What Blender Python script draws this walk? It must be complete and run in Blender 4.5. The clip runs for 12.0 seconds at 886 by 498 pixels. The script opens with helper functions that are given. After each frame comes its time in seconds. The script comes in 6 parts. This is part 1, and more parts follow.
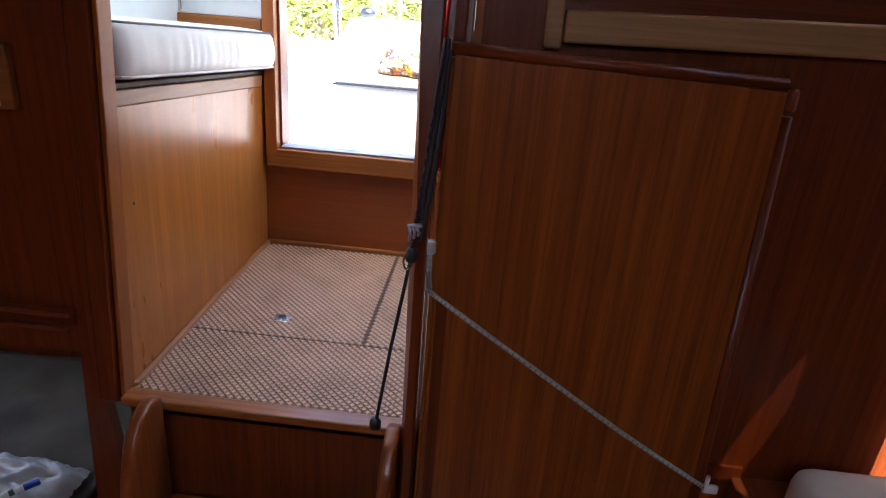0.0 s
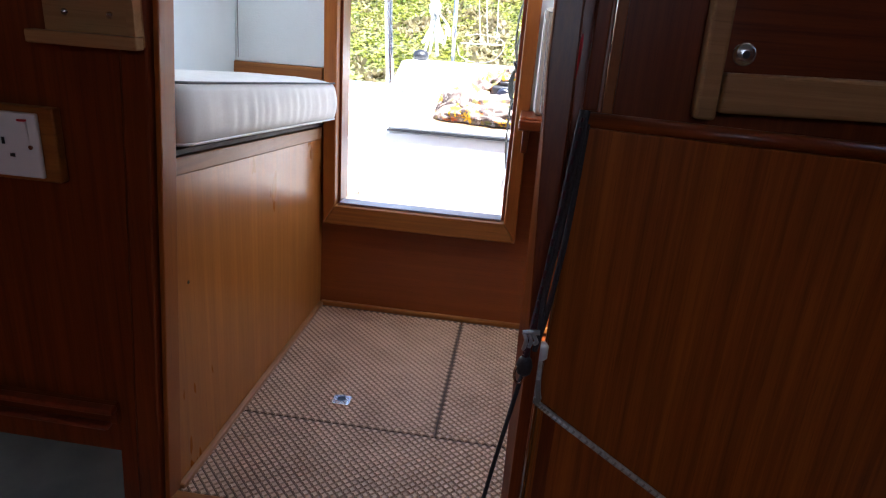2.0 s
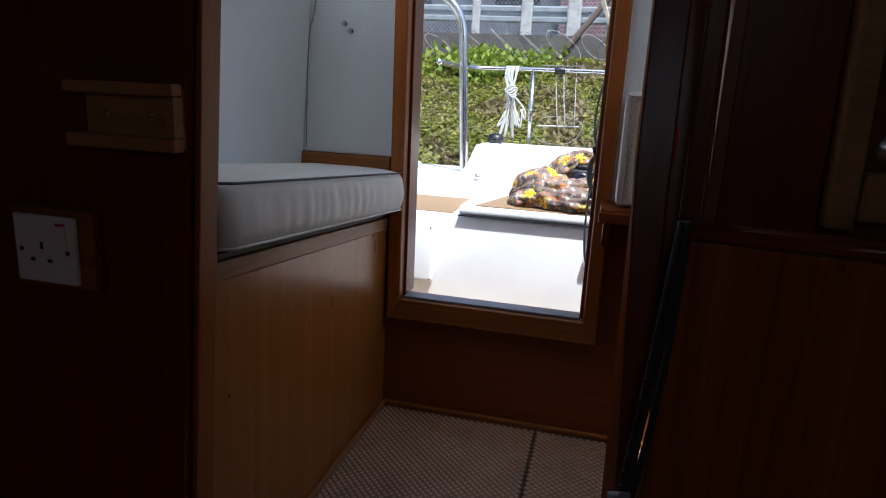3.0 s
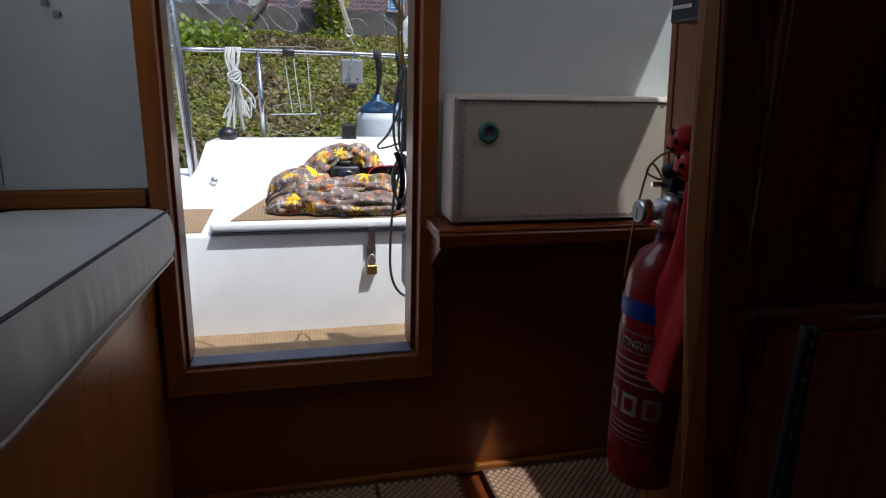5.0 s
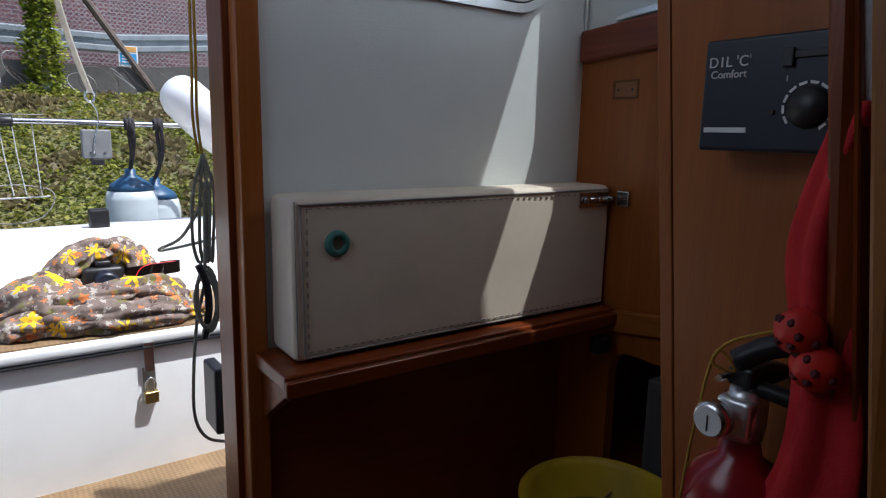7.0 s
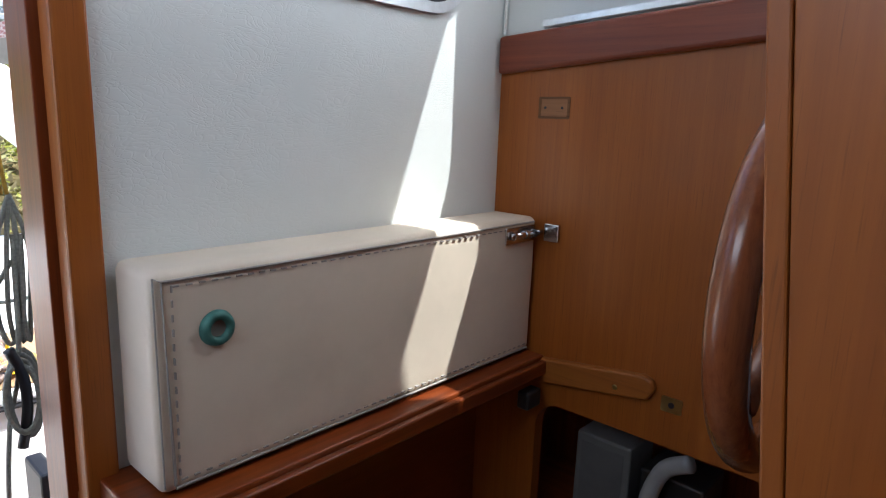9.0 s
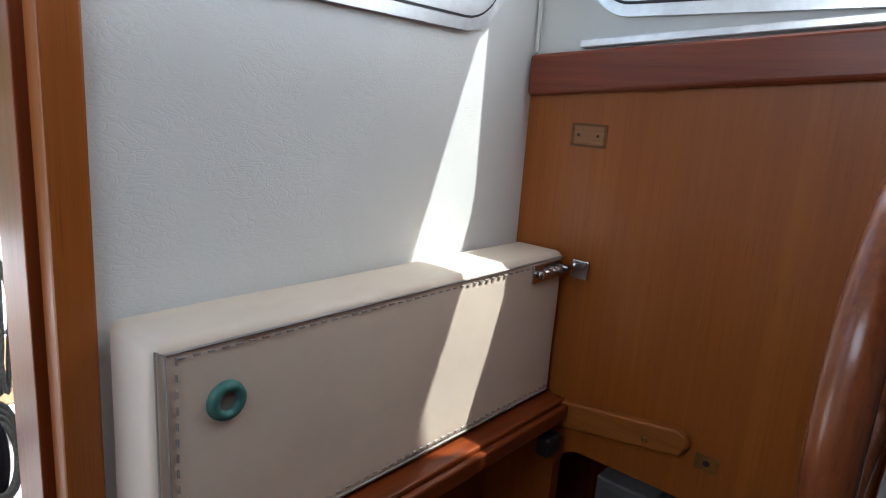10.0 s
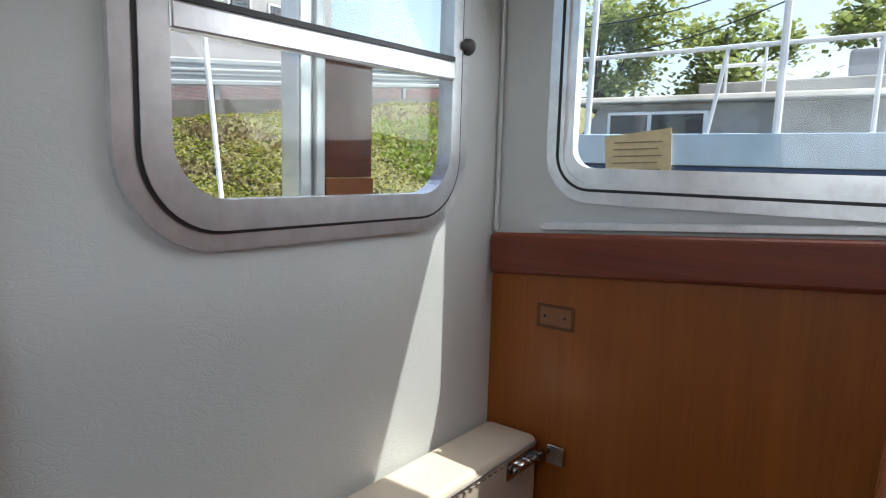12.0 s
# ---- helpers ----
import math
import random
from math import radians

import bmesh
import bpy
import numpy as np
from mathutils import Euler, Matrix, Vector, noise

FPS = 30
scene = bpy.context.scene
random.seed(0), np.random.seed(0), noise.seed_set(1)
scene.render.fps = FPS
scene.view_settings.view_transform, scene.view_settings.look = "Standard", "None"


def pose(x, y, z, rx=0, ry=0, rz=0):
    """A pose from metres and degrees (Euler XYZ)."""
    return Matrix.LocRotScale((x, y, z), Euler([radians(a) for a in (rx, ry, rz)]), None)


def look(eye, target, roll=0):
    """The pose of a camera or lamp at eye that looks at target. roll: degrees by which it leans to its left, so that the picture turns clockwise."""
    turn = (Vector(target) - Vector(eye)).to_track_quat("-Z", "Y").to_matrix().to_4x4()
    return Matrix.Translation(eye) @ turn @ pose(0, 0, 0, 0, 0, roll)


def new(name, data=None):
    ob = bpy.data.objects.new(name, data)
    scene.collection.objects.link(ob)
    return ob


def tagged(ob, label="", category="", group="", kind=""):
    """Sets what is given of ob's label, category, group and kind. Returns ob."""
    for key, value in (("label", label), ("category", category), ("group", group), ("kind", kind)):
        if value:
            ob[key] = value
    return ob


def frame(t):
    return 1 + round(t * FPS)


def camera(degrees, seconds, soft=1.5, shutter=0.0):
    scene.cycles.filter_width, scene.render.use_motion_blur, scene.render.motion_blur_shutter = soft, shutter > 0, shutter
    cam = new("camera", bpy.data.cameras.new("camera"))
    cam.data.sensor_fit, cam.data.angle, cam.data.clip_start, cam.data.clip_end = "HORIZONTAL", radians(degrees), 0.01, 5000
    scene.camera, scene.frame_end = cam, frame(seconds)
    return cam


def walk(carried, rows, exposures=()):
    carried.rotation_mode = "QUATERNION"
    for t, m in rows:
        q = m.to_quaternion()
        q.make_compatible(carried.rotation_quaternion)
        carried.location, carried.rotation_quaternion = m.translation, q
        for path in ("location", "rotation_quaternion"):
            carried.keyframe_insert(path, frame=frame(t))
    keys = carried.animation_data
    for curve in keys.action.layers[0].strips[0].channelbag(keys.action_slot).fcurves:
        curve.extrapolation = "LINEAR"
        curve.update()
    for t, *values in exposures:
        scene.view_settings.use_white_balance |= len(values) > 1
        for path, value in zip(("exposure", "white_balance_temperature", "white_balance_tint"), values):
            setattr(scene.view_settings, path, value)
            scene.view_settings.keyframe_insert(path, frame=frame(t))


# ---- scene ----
cam = camera(69.7, 12.0, soft=1.15)
PATH = [
    (0, (0.477, 1.04, 1.532), (0.37, 2.883, 0.762), 4.5),
    (0.5, (0.444, 1.068, 1.537), (0.334, 2.911, 0.767), 4.6),
    (1, (0.393, 1.12, 1.544), (0.274, 2.97, 0.793), 4.0),
    (1.5, (0.339, 1.179, 1.554), (0.203, 3.038, 0.83), 3.9),
    (2, (0.309, 1.262, 1.554), (0.106, 3.129, 0.868), 4.3),
    (2.5, (0.315, 1.356, 1.564), (-0.072, 3.236, 1.005), 2.8),
    (2.7, (0.315, 1.389, 1.566), (-0.161, 3.267, 1.068), 3.0),
    (4.3, (0.052, 1.628, 1.63), (-0.019, 3.576, 1.184), -0.1),
    (4.5, (0.016, 1.673, 1.635), (0.094, 3.62, 1.184), 0.5),
    (5, (-0.017, 1.764, 1.639), (0.437, 3.638, 1.108), 1.5),
    (5.5, (-0.049, 1.843, 1.643), (0.582, 3.684, 1.183), 0.8),
    (6, (-0.053, 1.956, 1.667), (0.777, 3.746, 1.337), 0.5),
    (6.5, (-0.065, 2.051, 1.69), (0.975, 3.718, 1.316), 1.2),
    (7, (-0.078, 2.133, 1.708), (1.066, 3.735, 1.355), 1.2),
    (7.5, (-0.055, 2.239, 1.747), (1.171, 3.765, 1.339), -1.0),
    (9.3, (0.033, 2.431, 1.798), (1.504, 3.731, 1.412), 2.5),
    (9.5, (0.036, 2.452, 1.809), (1.503, 3.756, 1.426), 2.7),
    (10, (0.064, 2.546, 1.855), (1.551, 3.811, 1.419), 4.1),
    (10.5, (0.097, 2.538, 1.954), (1.567, 3.818, 1.506), 2.6),
    (11, (0.099, 2.555, 1.993), (1.639, 3.768, 1.6), 2.7),
    (11.5, (0.097, 2.604, 2.038), (1.669, 3.801, 1.73), 1.6),
    (12, (0.14, 2.612, 2.09), (1.708, 3.825, 1.825), 1.6),
]
EXPOSURES = [(0.0, 3.5, 5750, 10), (1.6, 3.34, 5750, 10), (2.5, 1.65, 5800, 10), (4.4, 0.15, 5900, 10), (5.5, 0.1, 5900, 10), (7.0, 0.3, 5900, 10), (7.5, 0.95, 5900, 10), (7.7, 1.15, 5950, 10), (9.3, 1.78, 6100, 10), (10.5, 1.72, 6250, 10), (11.2, 1.6, 6350, 10), (12.0, 1.06, 6450, 10)]
walk(cam, [(t, look(eye, target, roll)) for t, eye, target, roll in PATH], EXPOSURES)

# ---- world and sun ----
SUN = Vector((0.36, -0.37, 1.0)).normalized()
world = bpy.data.worlds.new("world")
scene.world = world
world.use_nodes = True
wn = world.node_tree
sky = wn.nodes.new("ShaderNodeTexSky")
sky.sky_type = "NISHITA"
sky.sun_disc = False
sky.sun_elevation = math.asin(SUN.z)
sky.sun_rotation = math.atan2(SUN.x, SUN.y)
sky.dust_density = 3.0
wn.links.new(sky.outputs[0], wn.nodes["Background"].inputs[0])
wn.nodes["Background"].inputs[1].default_value = 0.15
sun_data = bpy.data.lights.new("sun", "SUN")
sun_data.energy, sun_data.angle, sun_data.color = 4.5, radians(0.5), (1.0, 0.96, 0.9)
sun_ob = new("sun", sun_data)
sun_ob.matrix_world = look(SUN * 30, (0, 0, 0))


def window_light(name, watts, wide, high, eye, target):
    """An area lamp added in an opening, as fill for the skylight there."""
    d = bpy.data.lights.new(name, "AREA")
    d.shape, d.size, d.size_y, d.energy, d.color = "RECTANGLE", wide, high, watts, (0.94, 0.97, 1.0)
    ob = new(name, d)
    ob.matrix_world = look(eye, target)


# Fill lamps, stronger than the sky; windscreen and port window are out of view.
window_light("windscreen_fill", 11.4, 1.6, 0.25, (0.25, 1.41, 2.43), (0.3, 3.3, 1.3))
window_light("port_fill", 1.3, 0.7, 0.44, (-0.595, 2.78, 2.29), (0.6, 2.8, 1.4))
window_light("starboard_fill", 1.3, 0.7, 0.42, (1.15, 2.75, 2.3), (-0.3, 2.85, 1.0))
window_light("hatch_fill", 0.66, 0.6, 0.6, (0.4, -0.1, 2.19), (0.5, 1.6, 0.9))

# ---- materials ----


def base_material(name, rough=0.5, metal=0.0):
    m = bpy.data.materials.new(name)
    m.use_nodes = True
    b = m.node_tree.nodes["Principled BSDF"]
    b.inputs["Roughness"].default_value = rough
    b.inputs["Metallic"].default_value = metal
    return m, m.node_tree, b


def mixed(nt, fac, a, b):
    n = nt.nodes.new("ShaderNodeMix")
    n.data_type = "RGBA"
    nt.links.new(fac, n.inputs[0])
    for socket, value in ((n.inputs[6], a), (n.inputs[7], b)):
        if isinstance(value, tuple):
            socket.default_value = (*value, 1)
        else:
            nt.links.new(value, socket)
    return n.outputs[2]


def noise_out(nt, scale, detail=4.0, stretch=(1, 1, 1), rough=0.6, coord="Object"):
    tc = nt.nodes.new("ShaderNodeTexCoord")
    mp = nt.nodes.new("ShaderNodeMapping")
    mp.inputs["Scale"].default_value = stretch
    mp.inputs["Location"].default_value = (13.71, 5.33, 7.87)
    nz = nt.nodes.new("ShaderNodeTexNoise")
    nz.inputs["Scale"].default_value, nz.inputs["Detail"].default_value = scale, detail
    nz.inputs["Roughness"].default_value = rough
    nt.links.new(tc.outputs[coord], mp.inputs[0])
    nt.links.new(mp.outputs[0], nz.inputs[0])
    return nz.outputs[0]


def ramp(nt, fac, lo, hi):
    r = nt.nodes.new("ShaderNodeMapRange")
    nt.links.new(fac, r.inputs[0])
    r.inputs[1].default_value, r.inputs[2].default_value = lo, hi
    return r.outputs[0]


def bump(nt, b, height, strength, distance=0.002):
    n = nt.nodes.new("ShaderNodeBump")
    n.inputs["Strength"].default_value, n.inputs["Distance"].default_value = strength, distance
    nt.links.new(height, n.inputs["Height"])
    nt.links.new(n.outputs[0], b.inputs["Normal"])


def wood(name, dark, light, rough=0.3, axis="z", grain=1.0, coat=0.09, lo=0.28, hi=0.72, figure=0.35, pore=0.025):
    """Varnished timber: straight figure in bands, streaks, fine dark pores and worn blotches along one axis."""
    m, nt, b = base_material(name, rough)
    def along(k):
        return {"x": (k, 1, 1), "y": (1, k, 1), "z": (1, 1, k)}[axis]
    streak = noise_out(nt, 85 * grain, 6, along(0.022), 0.68)
    band = noise_out(nt, 24 * grain, 4, along(0.012), 0.6)
    fine = noise_out(nt, 460 * grain, 3, along(pore))
    blotch = noise_out(nt, 7.0, 4, along(0.35))
    c = mixed(nt, ramp(nt, streak, lo, hi), dark, light)
    gold = tuple(min(1.0, v * k) for v, k in zip(light, (1.45, 1.6, 1.5)))
    f = nt.nodes.new("ShaderNodeMath")
    f.operation = "MULTIPLY"
    nt.links.new(ramp(nt, band, 0.5, 0.75), f.inputs[0])
    f.inputs[1].default_value = figure
    c = mixed(nt, f.outputs[0], c, gold)
    c = mixed(nt, ramp(nt, fine, 0.58, 0.95 if pore < 0.05 else 0.84), c, tuple(v * 0.4 for v in dark))
    c = mixed(nt, ramp(nt, blotch, 0.55, 1.5), c, tuple(v * 0.6 for v in dark))
    nt.links.new(c, b.inputs["Base Color"])
    r = nt.nodes.new("ShaderNodeMapRange")
    nt.links.new(blotch, r.inputs[0])
    r.inputs[3].default_value, r.inputs[4].default_value = rough * 0.75, min(1, rough * 1.45)
    nt.links.new(r.outputs[0], b.inputs["Roughness"])
    b.inputs["Specular IOR Level"].default_value = 0.36
    b.inputs["Coat Weight"].default_value, b.inputs["Coat Roughness"].default_value = coat, 0.2
    bump(nt, b, fine, 0.2, 0.0006)
    return m


def plain(name, color, rough=0.5, metal=0.0, vary=0.12, scale=12.0, bumps=0.0, bump_scale=150.0):
    """Painted, plastic or metal surface with faint stains and relief."""
    m, nt, b = base_material(name, rough, metal)
    st = noise_out(nt, scale, 6)
    c = mixed(nt, ramp(nt, st, 0.42, 0.8), color, tuple(v * (1 - vary * 2) for v in color))
    nt.links.new(c, b.inputs["Base Color"])
    r = nt.nodes.new("ShaderNodeMapRange")
    nt.links.new(st, r.inputs[0])
    r.inputs[3].default_value, r.inputs[4].default_value = rough * 0.8, min(1, rough * 1.3)
    nt.links.new(r.outputs[0], b.inputs["Roughness"])
    if bumps:
        bump(nt, b, noise_out(nt, bump_scale, 5), bumps, 0.003)
    return m


def leather(name, color):
    """Embossed vinyl lining with a creased grain."""
    m, nt, b = base_material(name, 0.5)
    tc = nt.nodes.new("ShaderNodeTexCoord")
    v = nt.nodes.new("ShaderNodeTexVoronoi")
    v.feature = "DISTANCE_TO_EDGE"
    v.inputs["Scale"].default_value = 110
    mp = nt.nodes.new("ShaderNodeMapping")
    mp.inputs["Scale"].default_value = (0.55, 1, 1.3)
    nt.links.new(tc.outputs["Object"], mp.inputs[0])
    warp = nt.nodes.new("ShaderNodeVectorMath")
    nz = nt.nodes.new("ShaderNodeTexNoise")
    nz.inputs["Scale"].default_value = 18
    nt.links.new(mp.outputs[0], nz.inputs[0])
    mul = nt.nodes.new("ShaderNodeVectorMath")
    mul.operation = "SCALE"
    mul.inputs[3].default_value = 0.09
    nt.links.new(nz.outputs[1], mul.inputs[0])
    nt.links.new(mp.outputs[0], warp.inputs[0])
    nt.links.new(mul.outputs[0], warp.inputs[1])
    nt.links.new(warp.outputs[0], v.inputs[0])
    mask = ramp(nt, noise_out(nt, 7, 3), 0.35, 0.65)
    e = nt.nodes.new("ShaderNodeMath")
    e.operation = "MULTIPLY"
    nt.links.new(ramp(nt, v.outputs[0], 0.0, 0.12), e.inputs[0])
    nt.links.new(mask, e.inputs[1])
    c = mixed(nt, ramp(nt, noise_out(nt, 3, 5), 0.45, 0.85), color, tuple(x * 0.88 for x in color))
    nt.links.new(c, b.inputs["Base Color"])
    bump(nt, b, e.outputs[0], 0.24, 0.0012)
    return m


def glass(name, tint=(0.96, 0.98, 0.97)):
    m = bpy.data.materials.new(name)
    m.use_nodes = True
    nt = m.node_tree
    nt.nodes.remove(nt.nodes["Principled BSDF"])
    tr, gl = nt.nodes.new("ShaderNodeBsdfTransparent"), nt.nodes.new("ShaderNodeBsdfGlossy")
    tr.inputs[0].default_value = (*tint, 1)
    gl.inputs["Roughness"].default_value = 0.01
    lw, mx = nt.nodes.new("ShaderNodeLayerWeight"), nt.nodes.new("ShaderNodeMixShader")
    lw.inputs[0].default_value = 0.5
    pw = nt.nodes.new("ShaderNodeMath")
    pw.operation = "POWER"
    pw.inputs[1].default_value = 4.5
    nt.links.new(lw.outputs["Facing"], pw.inputs[0])
    fr = nt.nodes.new("ShaderNodeMath")
    fr.operation = "MULTIPLY_ADD"
    fr.inputs[1].default_value, fr.inputs[2].default_value = 0.85, 0.035
    nt.links.new(pw.outputs[0], fr.inputs[0])
    nt.links.new(fr.outputs[0], mx.inputs[0])
    nt.links.new(tr.outputs[0], mx.inputs[1])
    nt.links.new(gl.outputs[0], mx.inputs[2])
    nt.links.new(mx.outputs[0], nt.nodes["Material Output"].inputs[0])
    return m


def mosaic(name, colors, scale, rough=0.9, bumps=0.0):
    """Patches of several colours, for foliage, printed cloth and rough ground."""
    m, nt, b = base_material(name, rough)
    tc = nt.nodes.new("ShaderNodeTexCoord")
    v = nt.nodes.new("ShaderNodeTexVoronoi")
    v.inputs["Scale"].default_value = scale
    nt.links.new(tc.outputs["Object"], v.inputs[0])
    sep = nt.nodes.new("ShaderNodeSeparateColor")
    nt.links.new(v.outputs["Color"], sep.inputs[0])
    cr = nt.nodes.new("ShaderNodeValToRGB")
    cr.color_ramp.interpolation = "CONSTANT"
    while len(cr.color_ramp.elements) < len(colors):
        cr.color_ramp.elements.new(0.5)
    for k, c in enumerate(colors):
        cr.color_ramp.elements[k].position = k / len(colors)
        cr.color_ramp.elements[k].color = (*c, 1)
    nt.links.new(sep.outputs[0], cr.inputs[0])
    st = mixed(nt, ramp(nt, noise_out(nt, scale * 1.7, 4), 0.4, 0.8), cr.outputs[0], tuple(x * 0.5 for x in colors[0]))
    nt.links.new(st, b.inputs["Base Color"])
    if bumps:
        bump(nt, b, noise_out(nt, scale * 3, 4), bumps, 0.01)
    return m


def island_leaf(name, dark, light, dry):
    m, nt, b = base_material(name, 0.6)
    g = nt.nodes.new("ShaderNodeNewGeometry")
    c = mixed(nt, g.outputs["Random Per Island"], dark, light)
    c = mixed(nt, ramp(nt, noise_out(nt, 1.6, 5), 0.5, 0.72), c, dry)
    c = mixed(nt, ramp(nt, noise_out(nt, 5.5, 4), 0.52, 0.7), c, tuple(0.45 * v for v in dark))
    nt.links.new(c, b.inputs["Base Color"])
    tl, mx = nt.nodes.new("ShaderNodeBsdfTranslucent"), nt.nodes.new("ShaderNodeMixShader")
    nt.links.new(c, tl.inputs[0])
    mx.inputs[0].default_value = 0.45
    nt.links.new(b.outputs[0], mx.inputs[1])
    nt.links.new(tl.outputs[0], mx.inputs[2])
    nt.links.new(mx.outputs[0], nt.nodes["Material Output"].inputs[0])
    return m


MAHOGANY = wood("mahogany_varnish", (0.085, 0.014, 0.003), (0.21, 0.043, 0.007), 0.32)
MAHOGANY_X = wood("mahogany_varnish_across", (0.085, 0.014, 0.003), (0.21, 0.043, 0.007), 0.3, "x")
AFTWOOD = wood("aft_wall_veneer", (0.16, 0.034, 0.006), (0.27, 0.068, 0.011), 0.3, "x", 1.0, 0.14, 0.1, 0.95, 0.15)
MAHOGANY_Y = wood("mahogany_varnish_lengthwise", (0.1, 0.022, 0.007), (0.2, 0.05, 0.013), 0.32, "y")
TEAK = wood("teak_ply", (0.23, 0.06, 0.0085), (0.35, 0.106, 0.015), 0.36, "z", 1.0, 0.14, 0.12, 0.95)
TEAK_X = wood("teak_trim_across", (0.2, 0.062, 0.011), (0.33, 0.115, 0.022), 0.34, "x")
TEAK_Y = wood("teak_trim_lengthwise", (0.24, 0.1, 0.035), (0.38, 0.17, 0.065), 0.4, "y")
SEATWOOD = wood("seat_front_veneer", (0.27, 0.083, 0.014), (0.47, 0.17, 0.033), 0.27, "z", 1.0, 0.14, 0.1, 0.95, 0.3)
POSTWOOD = wood("post_hardwood", (0.2, 0.07, 0.014), (0.34, 0.13, 0.028), 0.4, "z", 0.75, 0.1, 0.28, 0.72, 0.35, 0.09)
PARTITION = wood("partition_ply", (0.21, 0.055, 0.008), (0.32, 0.093, 0.013), 0.38, "z", 0.75, 0.1, 0.15, 0.9, 0.3, 0.04)
CLEATWOOD = wood("cleat_hardwood", (0.22, 0.066, 0.011), (0.33, 0.108, 0.018), 0.4, "y")
REDTRIM = wood("red_hardwood", (0.13, 0.026, 0.012), (0.22, 0.05, 0.02), 0.34, "y")
OAK = wood("pale_hardwood", (0.3, 0.15, 0.055), (0.44, 0.24, 0.1), 0.42, "x")
LINING = leather("white_vinyl_lining", (0.69, 0.725, 0.72))
CUSHION = plain("cream_vinyl", (0.66, 0.575, 0.475), 0.45, 0, 0.06, 8, 0.08, 260)
CUSHION_W = plain("white_vinyl", (0.7, 0.68, 0.63), 0.45, 0, 0.06, 8, 0.08, 260)
PIPING = plain("dark_piping", (0.05, 0.05, 0.05), 0.6)
STITCH = plain("grey_stitching", (0.3, 0.28, 0.26), 0.8)
TREAD = plain("tan_tread", (0.52, 0.325, 0.215), 0.55, 0, 0.14, 9, 0.15, 300)
# Coloured far darker than the studs, so that their pattern stands out.
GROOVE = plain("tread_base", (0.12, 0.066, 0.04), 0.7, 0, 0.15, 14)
GELCOAT = plain("white_gelcoat", (0.85, 0.86, 0.86), 0.3, 0, 0.05, 4)
ALLOY = plain("aluminium", (0.8, 0.82, 0.84), 0.3, 0.78, 0.12, 26)
STEEL = plain("stainless_tube", (0.6, 0.6, 0.61), 0.18, 1.0, 0.1, 20)
CHROME = plain("chrome", (0.75, 0.75, 0.75), 0.25, 1.0, 0.05)
BRASS = plain("brass", (0.5, 0.36, 0.14), 0.3, 1.0, 0.2, 40)
VERDIGRIS = plain("verdigris_brass", (0.06, 0.2, 0.18), 0.5, 0.3, 0.25, 60)
BLACK = plain("black_plastic", (0.015, 0.015, 0.018), 0.4)
NAVY = plain("navy_enamel", (0.012, 0.016, 0.032), 0.35)
WHITE = plain("white_plastic", (0.78, 0.79, 0.8), 0.3, 0, 0.03)
PRINT = plain("white_print", (0.75, 0.75, 0.75), 0.6)
RED_P = plain("red_paint", (0.32, 0.012, 0.02), 0.22)
RED_C = plain("red_cloth", (0.55, 0.012, 0.018), 0.8, 0, 0.15, 20, 0.3, 400)
RED_S = plain("red_switch", (0.6, 0.02, 0.03), 0.4)
BLUE_P = plain("blue_band", (0.01, 0.05, 0.3), 0.4)
YELLOW_P = plain("yellow_plastic", (0.6, 0.42, 0.02), 0.4, 0, 0.15, 10)
YELLOW_R = plain("yellow_cord", (0.42, 0.25, 0.03), 0.8, 0, 0.2, 200)
GREY_R = plain("grey_rope", (0.24, 0.24, 0.2), 0.85, 0, 0.25, 220)
DARK_R = plain("dark_rope", (0.035, 0.03, 0.035), 0.85, 0, 0.25, 300)
WHITE_R = plain("white_rope", (0.55, 0.56, 0.54), 0.85, 0, 0.25, 220)
GREY_P = plain("grey_plastic", (0.35, 0.36, 0.37), 0.5)
GLASS = glass("window_glass")
SUN_DIM = glass("sun_dimming_glass", (0.26, 0.22, 0.17))

# ---- building helpers ----
ORIGIN = {}


def thing(name, base, label, category, group="", kind=""):
    ob = new(name)
    ob.location = base
    ORIGIN[ob.name] = Vector(base)
    return tagged(ob, label, category, group, kind)


def part(name, bm, material, parent, label="", smooth=False):
    """Links bm, drawn in world metres, as one mesh under a thing or a part."""
    o = ORIGIN[parent.name]
    bmesh.ops.translate(bm, verts=bm.verts, vec=-o)
    me = bpy.data.meshes.new(name)
    bm.to_mesh(me)
    bm.free()
    if smooth:
        for p in me.polygons:
            p.use_smooth = True
    me.materials.append(material)
    ob = new(name, me)
    ob.parent = parent
    ORIGIN[ob.name] = o
    return tagged(ob, label)


def solo(name, bm, material, base, label="", category="", group="", kind="", smooth=False):
    """One mesh as a top-level thing with its origin at its base."""
    bmesh.ops.translate(bm, verts=bm.verts, vec=-Vector(base))
    me = bpy.data.meshes.new(name)
    bm.to_mesh(me)
    bm.free()
    if smooth:
        for p in me.polygons:
            p.use_smooth = True
    me.materials.append(material)
    ob = new(name, me)
    ob.location = base
    ORIGIN[ob.name] = Vector(base)
    return tagged(ob, label, category, group, kind)


def structure(name, bm, material, label="", smooth=False):
    return solo(name, bm, material, (0, 0, 0), label, "", "", "structure", smooth)


def bevel(bm, r, seg=2):
    if r > 0:
        bmesh.ops.bevel(bm, geom=list(bm.edges), offset=r, segments=seg, affect="EDGES", profile=0.5, clamp_overlap=True)
    return bm


